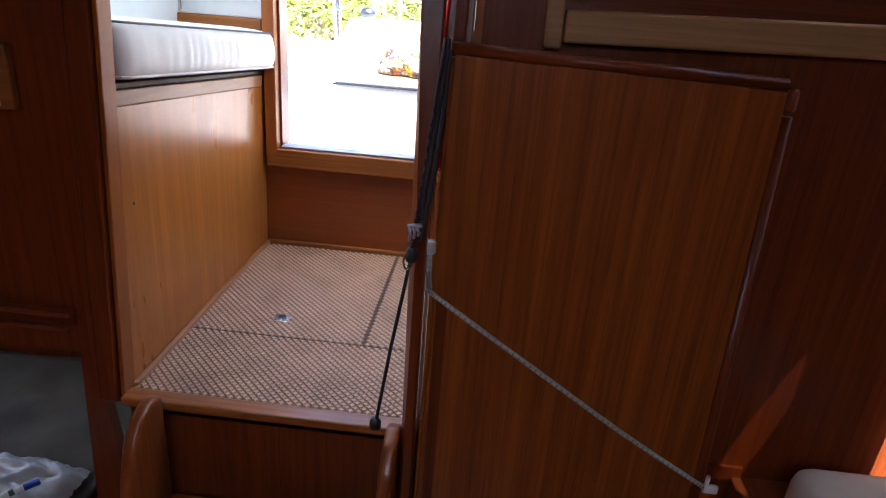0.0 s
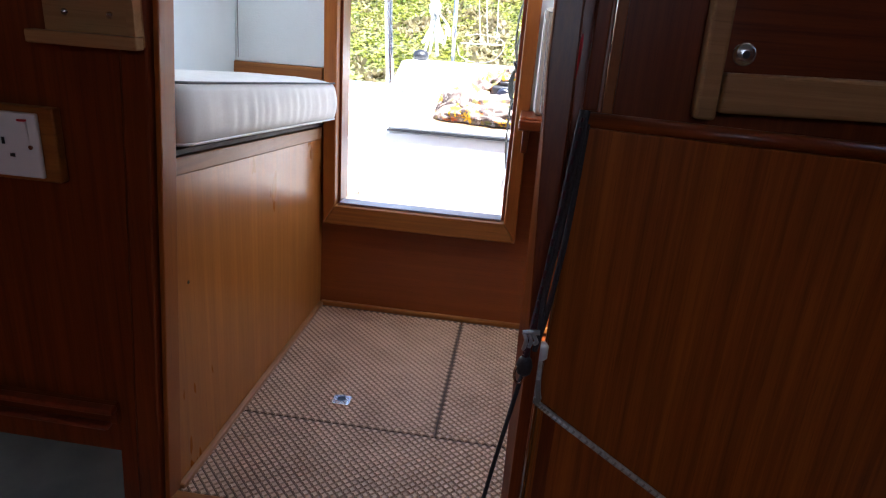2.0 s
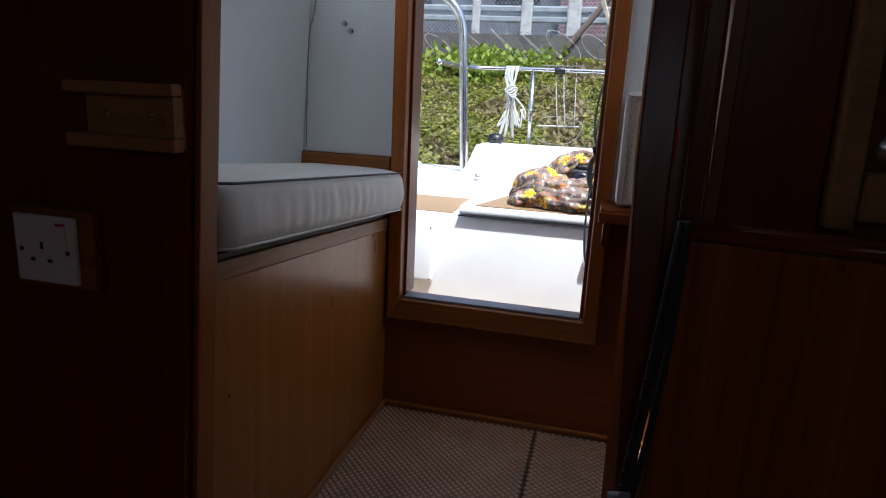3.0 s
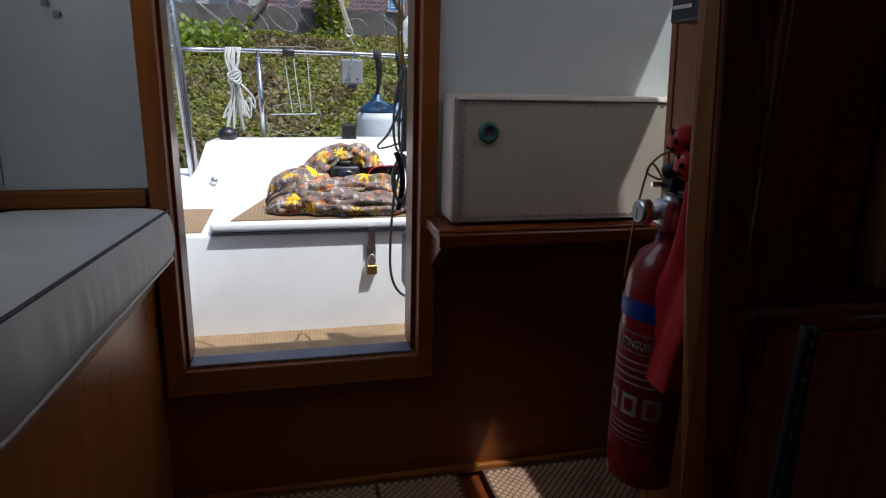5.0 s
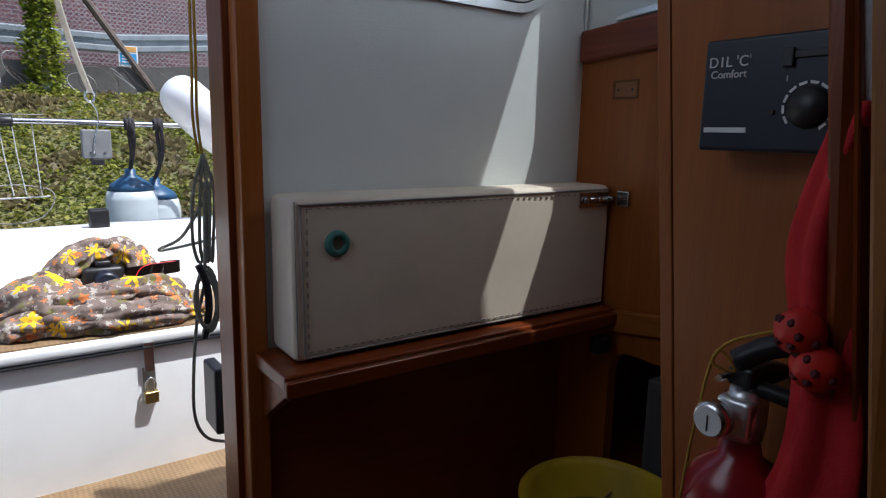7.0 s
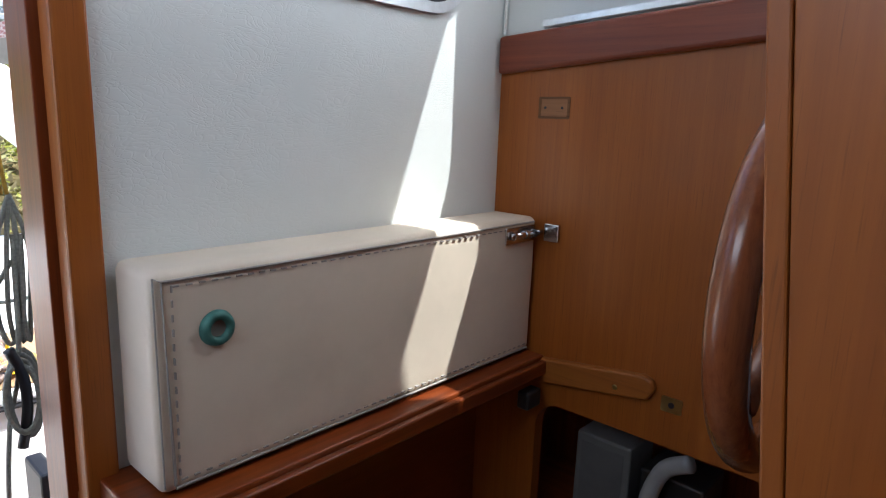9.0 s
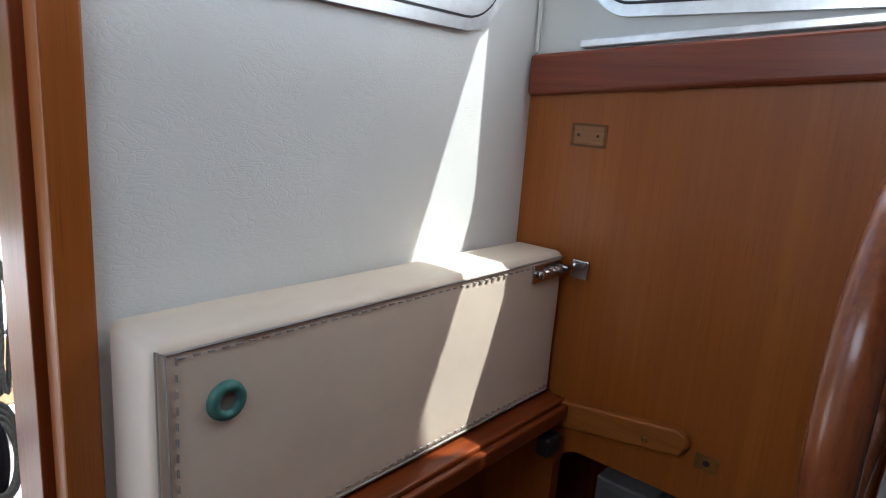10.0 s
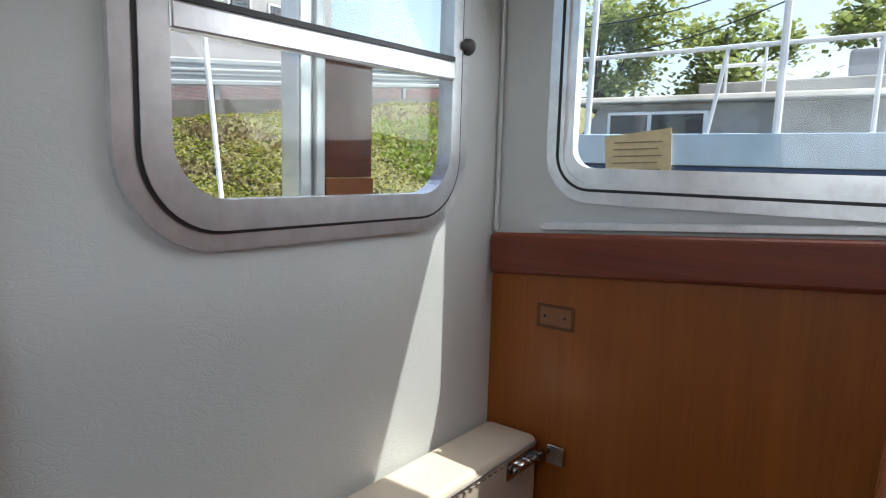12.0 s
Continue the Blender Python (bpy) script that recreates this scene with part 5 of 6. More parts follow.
for q in ((-1.65, 1.49, -1.85, -0.4, 2.251, 2.27), (-1.65, 1.49, 0.2, 1.355, 2.251, 2.27), (-1.65, 0.1, -0.4, 0.2, 2.251, 2.27), (0.7, 1.49, -0.4, 0.2, 2.251, 2.27)):
    add_box(bm, *q)
structure("coachroof", bm, GELCOAT, "white coachroof cut by the added hatch opening")
structure("side_deck_port", box(-1.5, -0.721, 1.4, BY + 0.051, 1.55, 1.62, 0.0), GELCOAT, "white side deck")
structure("wall_aft_outer", box(-0.86, -0.305, BY + 0.052, BY + 0.10, SOLE, 2.66, 0.004), GELCOAT, "white outer skin of the wheelhouse")
structure("wall_locker_side", box(-1.6, -0.721, FY + 0.031, FY + 0.06, 0.66, 1.6, 0.0), MAHOGANY, "dark bulkhead")
structure("hull_starboard", box(1.76, 2.0, -1.8, 5.2, -0.8, 1.2, 0.0), GELCOAT, "white hull side")
structure("hull_port", box(-1.72, -1.655, -1.8, 5.2, -0.8, 1.545, 0.0), GELCOAT, "white hull side")
structure("transom", box(-1.65, 1.755, 5.22, 5.28, -0.8, 1.0, 0.0), GELCOAT, "white transom")


def coaming():
    """The raised aft coaming: sloped face, rounded top, port end swept down."""
    n = 60
    prof = [(4.72, 1.03, 0), (4.76, 1.035, 0.02), (4.80, 1.06, 0.12), (4.855, 1.16, 0.45), (4.885, 1.25, 0.8), (4.91, 1.295, 0.96), (4.95, 1.31, 1.0), (5.20, 1.30, 1.0), (5.215, 1.28, 0.95), (5.22, 1.0, 0.0)]
    bm = bmesh.new()
    rows = []
    for i in range(n + 1):
        x = -0.86 + 2.28 * i / n
        s = min(1, max(0, (x + 0.475) / 0.085))
        k = 0.42 + 0.58 * (s * s * (3 - 2 * s))
        rows.append([bm.verts.new((x, y, 1.03 + (z - 1.03) * (k if w > 0.01 else 1) + 0.014 * max(0, x) * w)) for y, z, w in prof])
    for a, b in zip(rows, rows[1:]):
        for j in range(len(prof) - 1):
            bm.faces.new((a[j], b[j], b[j + 1], a[j + 1]))
    bm.faces.new(rows[0]), bm.faces.new(list(reversed(rows[-1])))
    bmesh.ops.recalc_face_normals(bm, faces=bm.faces)
    structure("cockpit_coaming", bm, GELCOAT, "white moulded aft coaming", True)


coaming()
lid = thing("cockpit_hatch", (0.35, 4.5, 1.03), "white locker lid with a tan non-slip top pad", "lid")
part("moulding", box(-0.325, 1.1, 4.222, 4.74, 1.036, 1.078, 0.016, 4), GELCOAT, lid, "", True)
part("pad", prism([(-0.25, 4.235), (1.05, 4.235), (1.05, 4.71), (-0.13, 4.71)], "z", 1.0785, 1.0825), NONSLIP, lid)
part("gap_seal", box(-0.32, 1.09, 4.212, 4.73, 1.0305, 1.0355, 0), BLACK, lid)
sp = thing("side_pad", (-0.5, 4.45, 1.03), "small tan non-slip pad on the locker top", "pad")
part("sheet", box(-0.76, -0.36, 4.26, 4.70, 1.0305, 1.035, 0.002), NONSLIP, sp)
hs = thing("hasp_and_padlock", (0.283, 4.2, 0.85), "steel hasp with a brass padlock on the locker front", "padlock")
part("strap", box(0.268, 0.298, 4.215, 4.2215, 0.955, 1.05, 0.002), STEEL, hs)
part("hasp_plate", box(0.264, 0.302, 4.229, 4.2345, 0.845, 0.965, 0.002), plain("dull_steel", (0.3, 0.29, 0.27), 0.4, 0.9), hs)
lockb = part("padlock_body", box(0.262, 0.304, 4.202, 4.224, 0.852, 0.890, 0.004, 3), BRASS, hs, "weathered brass padlock body")
part("shackle", tube(smooth_line([(0.270, 4.213, 0.89), (0.270, 4.213, 0.918), (0.283, 4.213, 0.934), (0.296, 4.213, 0.918), (0.296, 4.213, 0.89)], 5), 0.0035, 8), CHROME, lockb, "", True)
vent = thing("cowl_vent", (-0.485, 4.2, 0.71), "white plastic clamshell vent on the locker front", "vent")
part("shell", box(-0.545, -0.425, 4.185, 4.2345, 0.705, 0.985, 0.022, 4), WHITE, vent, "", True)
for z in (0.722, 0.968):
    for x in (-0.53, -0.44):
        part("screw", lathe([(0.004, -0.002), (0.005, 0.0)], (x, 4.1848, z), "y", 10), STEEL, vent)
nub = thing("drain_fitting", (-0.365, 4.83, 1.13), "small round steel fitting in the coaming", "fitting")
part("cap", lathe([(0.0, -0.012), (0.014, -0.010), (0.018, 0.0), (0.018, 0.03)], (-0.365, 4.832, 1.138), "y", 18, False), STEEL, nub, "", True)

# pushpit rail and gantry
rail = thing("pushpit", (0.3, 5.3, 1.3), "polished stainless steel pushpit rail", "rail")
part("top_rail", tube(smooth_line([(-0.55, 4.6, 1.72), (-0.56, 5.0, 1.72), (-0.53, 5.22, 1.722), (-0.44, 5.31, 1.724), (-0.2, 5.33, 1.728), (0.3, 5.335, 1.728), (0.9, 5.33, 1.72), (1.5, 5.3, 1.71)], 5), 0.0135, 12), STEEL, rail, "", True)
part("stanchion", tube([(-0.165, 5.33, 1.722), (-0.15, 5.24, 1.30)], 0.0135, 12), STEEL, rail, "", True)
part("stanchion", tube([(1.1, 5.32, 1.715), (1.1, 5.18, 1.32)], 0.0135, 12), STEEL, rail, "", True)
gan = thing("stern_gantry", (-0.5, 4.95, 1.1), "thick bent stainless steel gantry post", "gantry")
part("post", tube(smooth_line([(-0.46, 4.93, 1.12), (-0.48, 4.93, 1.4), (-0.50, 4.93, 1.75), (-0.515, 4.93, 1.92), (-0.56, 4.92, 2.02), (-0.66, 4.91, 2.08), (-0.9, 4.9, 2.12)], 6), 0.024, 16), STEEL, gan, "", True)
clampo = thing("rail_clamp", (-0.01, 5.33, 1.71), "black plastic clamp on the rail with an aerial", "clamp")
part("body", lathe([(0.019, -0.03), (0.022, -0.024), (0.022, 0.024), (0.019, 0.03)], (-0.01, 5.332, 1.727), "x", 16), BLACK, clampo, "", True)
part("rod", tube([(-0.12, 5.345, 1.752), (0.13, 5.345, 1.756)], 0.003, 6), STEEL, clampo)
for x in (-0.03, 0.015):
    part("hanging_wire", tube(smooth_line([(x, 5.335, 1.71), (x + 0.01, 5.34, 1.58), (x + 0.03, 5.345, 1.42)], 4), 0.0025, 6), WHITE_R, clampo)
part("hanging_wire", tube(smooth_line([(0.085, 5.338, 1.725), (0.09, 5.34, 1.6), (0.10, 5.345, 1.42)], 4), 0.0025, 6), WHITE_R, clampo)
part("wire_bar", tube([(-0.12, 5.35, 1.405), (0.13, 5.35, 1.412)], 0.004, 6), WHITE_R, clampo)
part("wire_bow", tube(smooth_line([(-0.14, 5.35, 1.39), (-0.12, 5.35, 1.33), (-0.03, 5.352, 1.30), (0.08, 5.352, 1.315), (0.14, 5.35, 1.38), (0.13, 5.35, 1.44), (0.0, 5.352, 1.465), (-0.1, 5.35, 1.45)], 5), 0.0025, 6), STITCH, clampo)
bx = thing("outboard_pad", (0.31, 5.28, 1.55), "grey bracket block hung from the rail", "bracket")
part("block", box(0.255, 0.37, 5.258, 5.305, 1.575, 1.70, 0.008, 3), plain("bracket_grey", (0.2, 0.205, 0.21), 0.5), bx)
part("black_foot", box(0.288, 0.338, 5.26, 5.30, 1.548, 1.5745, 0.004), BLACK, bx)
for x in (0.285, 0.30, 0.34):
    part("bolt", lathe([(0.005, -0.004), (0.006, 0.0)], (x, 5.2578, 1.60), "y", 8), STEEL, bx)
shk = thing("mainsheet_tackle", (0.29, 5.25, 1.7), "cream mainsheet rope ending in a shackle and eye", "tackle")
part("rope", tube(smooth_line([(0.298, 5.24, 1.86), (0.25, 5.12, 1.96), (0.19, 4.95, 2.11), (0.08, 4.6, 2.45), (-0.02, 4.3, 2.8)], 6), 0.011, 10), plain("cream_rope", (0.6, 0.55, 0.45), 0.85, 0, 0.2, 200), shk, "", True)
part("shackle", tube([Vector((0.298 + 0.018 * math.cos(t), 5.255, 1.838 + 0.024 * math.sin(t))) for t in [2 * math.pi * k / 16 for k in range(16)]], 0.005, 8, None, True), CHROME, shk, "", True)
part("wire_hook", tube(smooth_line([(0.298, 5.25, 1.815), (0.318, 5.25, 1.78), (0.322, 5.25, 1.73), (0.305, 5.25, 1.66), (0.298, 5.25, 1.60)], 5), 0.003, 6), CHROME, shk, "", True)

coil = thing("white_rope_coil", (-0.29, 5.33, 1.3), "hank of white rope hung over the rail", "rope")
rng = random.Random(7)
for k in range(9):
    x = -0.318 + 0.0085 * k
    pts = [(x, 5.312, 1.742), (x + rng.uniform(-0.012, 0.012), 5.296, 1.68), (-0.288 + rng.uniform(-0.02, 0.02), 5.292, 1.60), (-0.31 + 0.012 * k + rng.uniform(-0.035, 0.03), 5.30, 1.5), (-0.31 + 0.014 * k + rng.uniform(-0.05, 0.05), 5.30, 1.40 + rng.uniform(-0.09, 0.06)), (-0.29 + 0.010 * k + rng.uniform(-0.03, 0.03), 5.30, 1.44 + rng.uniform(0, 0.08))]
    part("strand", tube(smooth_line(pts, 7), 0.0052, 8), WHITE_R, coil, "", True)
for k in range(5):
    c = Vector((-0.285 + rng.uniform(-0.004, 0.004), 5.290, 1.575 + 0.011 * k))
    part("turn", tube([c + Vector((0.030 * math.cos(t), 0.02 * math.sin(t), 0.012 * math.sin(t * 2 + k))) for t in [2 * math.pi * j / 16 for j in range(16)]], 0.0056, 8, None, True), WHITE_R, coil, "", True)
part("tail", tube(smooth_line([(-0.28, 5.30, 1.58), (-0.27, 5.295, 1.45), (-0.25, 5.26, 1.32)], 5), 0.011, 8), GREY_R, coil, "", True)

FENDER = plain("grey_fender_vinyl", (0.5, 0.55, 0.57), 0.35, 0, 0.12, 8)
FTOP = plain("blue_fender_end", (0.02, 0.075, 0.16), 0.4, 0, 0.1, 10)
for fx, fy, fz in ((0.475, 5.50, 1.50), (0.595, 5.57, 1.45)):
    fe = thing("fender", (fx, fy, fz - 0.6), "grey vinyl fender with a blue end on a dark rope", "fender", "fenders on the stern")
    part("body", lathe([(0.05, -0.6), (0.1, -0.55), (0.115, -0.45), (0.115, -0.13), (0.105, -0.085)], (fx, fy, fz), "z", 26), FENDER, fe, "", True)
    part("end", lathe([(0.1055, -0.084), (0.09, -0.055), (0.055, -0.03), (0.026, -0.012), (0.024, 0.015), (0.012, 0.02)], (fx, fy, fz), "z", 26), FTOP, fe, "blue moulded end", True)
    part("rope", tube(smooth_line([(fx, fy, fz + 0.01), (fx - 0.005, 5.4, fz + 0.10), (fx - 0.02, 5.35, 1.69), (fx - 0.02, 5.33, 1.75), (fx - 0.01, 5.31, 1.70), (fx + 0.004, 5.38, fz + 0.14), (fx + 0.004, fy, fz + 0.02)], 5), 0.009, 8), DARK_R, fe, "", True)
    for j in range(3):
        part("hitch", tube([Vector((fx - 0.02 + 0.013 * (j - 1), 5.332 + 0.021 * math.cos(t), 1.727 + 0.021 * math.sin(t))) for t in [2 * math.pi * k / 12 for k in range(12)]], 0.008, 8, None, True), DARK_R, fe, "", True)
blockb = thing("black_fairlead", (0.27, 5.02, 1.31), "black square fairlead on the coaming", "fairlead")
part("body", box(0.235, 0.305, 4.99, 5.06, 1.308, 1.385, 0.006), BLACK, blockb)
bol = thing("black_ball_block", (-0.31, 5.02, 1.305), "round black block on the coaming top", "block")
part("ball", lathe([(0.02, 0.0), (0.042, 0.012), (0.046, 0.03), (0.038, 0.05), (0.012, 0.062)], (-0.31, 5.02, 1.303), "z", 20), BLACK, bol, "", True)
wf = thing("white_fender", (0.62, 5.05, 1.6), "white round-ended fender hung beside the rail", "fender")
dirv = Vector((0.55, 0.1, -0.5)).normalized()
c0 = Vector((0.565, 5.05, 1.90))
part("body", tube([c0 + dirv * d for d in (0.0, 0.01, 0.03, 0.07, 0.15, 0.3, 0.42)], 0.1, 22, None, False, [0.02, 0.05, 0.075, 0.095, 0.1, 0.1, 0.09]), WHITE, wf, "", True)

# the wheelhouse door leaf, parked upright against the outside of the aft wall
leaf = thing("parked_door", (0.89, 3.44, SOLE), "wooden door leaf with aluminium edge parked outside the window", "door")
part("edge_rail", box(0.800, 0.827, 3.415, 3.46, SOLE, 2.58, 0.004), ALLOY, leaf, "aluminium edge rail")
part("glazing_rail", box(0.838, 0.860, 3.42, 3.455, SOLE, 2.58, 0.003), ALLOY, leaf, "aluminium edge rail")
part("rail_gap", box(0.8275, 0.8375, 3.425, 3.45, SOLE + 0.002, 2.575, 0.001), GREY_P, leaf, "grey rubber seal")
part("lower_panel", box(0.8605, 0.975, 3.42, 3.45, SOLE, 2.062, 0.003), TEAK, leaf)
part("middle_panel", box(0.8605, 0.975, 3.426, 3.448, 2.063, 2.30, 0.002), MAHOGANY_Y, leaf)
part("upper_pane", box(0.8605, 0.975, 3.435, 3.44, 2.301, 2.58, 0), GLASS, leaf)

# running rigging beside the doorway
rig = thing("rope_bundle", (0.3, 3.5, 1.0), "yellow and grey lines hung on a cleat beside the doorway", "ropes")
for k in range(2):
    part("yellow_line", tube(smooth_line([(0.276 + 0.008 * k, 3.5, 2.5), (0.272 + 0.008 * k, 3.5, 1.9), (0.268 + 0.009 * k, 3.5, 1.74), (0.276 + 0.007 * k, 3.5, 1.66)], 5), 0.003, 8), YELLOW_R, rig, "", True)
for k in range(4):
    dx = 0.014 * k
    part("grey_line", tube(smooth_line([(0.285, 3.5, 1.66), (0.262 + dx, 3.5, 1.58), (0.258 + dx, 3.505, 1.48), (0.272 + dx * 0.6, 3.51, 1.43), (0.29, 3.5, 1.48), (0.295, 3.5, 1.6)], 6), 0.0036, 8), GREY_R, rig, "", True)
for k in range(4):
    c = Vector((0.272 + 0.003 * k, 3.478 + 0.006 * k, 1.352))
    part("coil_turn", tube([c + Vector((0.022 * math.cos(t), 0.006 * math.sin(t), (0.052 + 0.006 * k) * math.sin(t))) for t in [2 * math.pi * j / 18 for j in range(18)]], 0.0038, 8, None, True), GREY_R, rig, "", True)
part("cleat", tube(smooth_line([(0.262, 3.485, 1.43), (0.277, 3.485, 1.385), (0.279, 3.485, 1.33), (0.268, 3.485, 1.27)], 4), 0.008, 8), BLACK, rig, "black horn cleat", True)
part("standing_line", tube(smooth_line([(0.285, 3.5, 1.60), (0.277, 3.5, 1.40), (0.262, 3.52, 1.30), (0.258, 3.56, 1.15), (0.268, 3.6, 1.04), (0.30, 3.62, 0.975), (0.36, 3.62, 0.95)], 6), 0.0038, 8), GREY_R, rig, "", True)
part("slack_line", tube(smooth_line([(0.280, 3.5, 1.56), (0.262, 3.62, 1.47), (0.262, 3.86, 1.405), (0.29, 3.9, 1.395), (0.36, 3.7, 1.45), (0.42, 3.6, 1.5)], 6), 0.0038, 8), GREY_R, rig, "", True)
stp = thing("instrument_strap", (0.34, 3.65, 1.0), "black plastic winch handle pocket beside the doorway", "pocket")
part("pocket", box(0.315, 0.345, 3.60, 3.70, 0.985, 1.15, 0.006), BLACK, stp)


def floral():
    """Printed cotton: taupe ground, small blossoms and larger yellow flowers."""
    m, nt, b = base_material("floral_cotton", 0.85)
    tc = nt.nodes.new("ShaderNodeTexCoord")
    base = mixed(nt, ramp(nt, noise_out(nt, 25, 4), 0.35, 0.7), (0.13, 0.095, 0.08), (0.25, 0.19, 0.165))
    def blossoms(scale, limit, colors, share, petals=5, amp=0.12):
        v = nt.nodes.new("ShaderNodeTexVoronoi")
        v.inputs["Scale"].default_value = scale
        nz = nt.nodes.new("ShaderNodeTexNoise")
        nz.inputs["Scale"].default_value = scale * 1.7
        nt.links.new(tc.outputs["Object"], v.inputs[0])
        nt.links.new(tc.outputs["Object"], nz.inputs[0])
        d = nt.nodes.new("ShaderNodeMath")
        d.operation = "MULTIPLY_ADD"
        nt.links.new(nz.outputs[0], d.inputs[0])
        d.inputs[1].default_value = 0.35
        away = nt.nodes.new("ShaderNodeVectorMath")
        away.operation = "SUBTRACT"
        nt.links.new(tc.outputs["Object"], away.inputs[0])
        nt.links.new(v.outputs["Position"], away.inputs[1])
        xyz = nt.nodes.new("ShaderNodeSeparateXYZ")
        nt.links.new(away.outputs[0], xyz.inputs[0])
        def math_node(kind, p, q):
            node = nt.nodes.new("ShaderNodeMath")
            node.operation = kind
            for k, val in enumerate((p, q)):
                if isinstance(val, (int, float)):
                    node.inputs[k].default_value = val
                elif val is not None:
                    nt.links.new(val, node.inputs[k])
            return node.outputs[0]
        angle = math_node("ARCTAN2", math_node("ADD", xyz.outputs[1], xyz.outputs[2]), xyz.outputs[0])
        wave = math_node("MULTIPLY", math_node("COSINE", math_node("MULTIPLY", angle, petals), None), amp)
        nt.links.new(math_node("ADD", v.outputs["Distance"], wave), d.inputs[2])
        sep = nt.nodes.new("ShaderNodeSeparateColor")
        nt.links.new(v.outputs["Color"], sep.inputs[0])
        lt = nt.nodes.new("ShaderNodeMath")
        lt.operation = "LESS_THAN"
        nt.links.new(d.outputs[0], lt.inputs[0])
        lt.inputs[1].default_value = limit
        on = nt.nodes.new("ShaderNodeMath")
        on.operation = "GREATER_THAN"
        nt.links.new(sep.outputs[1], on.inputs[0])
        on.inputs[1].default_value = 1 - share
        f = nt.nodes.new("ShaderNodeMath")
        f.operation = "MULTIPLY"
        nt.links.new(lt.outputs[0], f.inputs[0])
        nt.links.new(on.outputs[0], f.inputs[1])
        cr = nt.nodes.new("ShaderNodeValToRGB")
        cr.color_ramp.interpolation = "CONSTANT"
        while len(cr.color_ramp.elements) < len(colors):
            cr.color_ramp.elements.new(0.5)
        for k, c in enumerate(colors):
            cr.color_ramp.elements[k].position = k / len(colors)
            cr.color_ramp.elements[k].color = (*c, 1)
        nt.links.new(sep.outputs[0], cr.inputs[0])
        return f.outputs[0], cr.outputs[0]
    f1, c1 = blossoms(44, 0.6, [(0.46, 0.42, 0.37), (0.5, 0.18, 0.06), (0.09, 0.06, 0.05), (0.3, 0.24, 0.07), (0.4, 0.36, 0.32)], 0.85)
    f2, c2 = blossoms(27, 0.55, [(0.6, 0.2, 0.06), (0.5, 0.45, 0.4), (0.16, 0.15, 0.05), (0.1, 0.07, 0.06)], 0.6)
    f3, c3 = blossoms(14, 0.53, [(0.8, 0.52, 0.01), (0.75, 0.45, 0.01)], 0.4, 7, 0.13)
    f4, c4 = blossoms(14, 0.27, [(0.55, 0.22, 0.01), (0.5, 0.2, 0.02)], 0.4, 7, 0.0)
    c = mixed(nt, f1, base, c1)
    c = mixed(nt, f2, c, c2)
    c = mixed(nt, f3, c, c3)
    c = mixed(nt, f4, c, c4)
    nt.links.new(c, b.inputs["Base Color"])
    bump(nt, b, noise_out(nt, 500, 2), 0.15, 0.001)
    return m


FLORAL = floral()


def creased(points, radii, seed, flat=1.0, creases=5):
    """A soft roll of cloth along a line, with lengthwise creases that open and close."""
    P = smooth_line(points, 9)
    n, sides = len(P), 54
    bm = bmesh.new()
    rows, ref = [], None
    for i, p in enumerate(P):
        d = (P[min(i + 1, n - 1)] - P[max(i - 1, 0)]).normalized()
        up = (Vector((0, 0, 1)) - d * d.z).normalized() if abs(d.z) < 0.95 else (Vector((0, -1, 0)) - d * -d.y).normalized()
        side = d.cross(up)
        t = i / (n - 1) * (len(radii) - 1)
        k = min(int(t), len(radii) - 2)
        r = radii[k] + (radii[k + 1] - radii[k]) * (t - k)
        row = []
        for j in range(sides):
            a = 2 * math.pi * j / sides
            q = Vector((math.cos(a) * 1.3 + seed, math.sin(a) * 1.3, i * 0.09))
            w = noise.noise(q) * 0.9
            crease = abs(math.sin(0.5 * creases * a + 3.2 * w + i * 0.11 + seed)) ** 0.5
            fine = abs(math.sin(1.2 * creases * a - 2.6 * w + i * 0.23)) ** 0.5
            rr = r * (0.5 + 0.42 * crease + 0.16 * fine + 0.3 * noise.noise(q * 2.1))
            row.append(bm.verts.new(p + up * (math.sin(a) * rr) + side * (math.cos(a) * rr * flat)))
        rows.append(row)
    for a, b in zip(rows, rows[1:]):
        for k in range(sides):
            bm.faces.new((a[k], a[(k + 1) % sides], b[(k + 1) % sides], b[k]))
    bm.faces.new(list(reversed(rows[0]))), bm.faces.new(rows[-1])
    for v in bm.verts:
        v.co.z = max(v.co.z, 1.0845 + 0.004 * (noise.noise(v.co * 30) + 1))
    bmesh.ops.recalc_face_normals(bm, faces=bm.faces)
    return bm


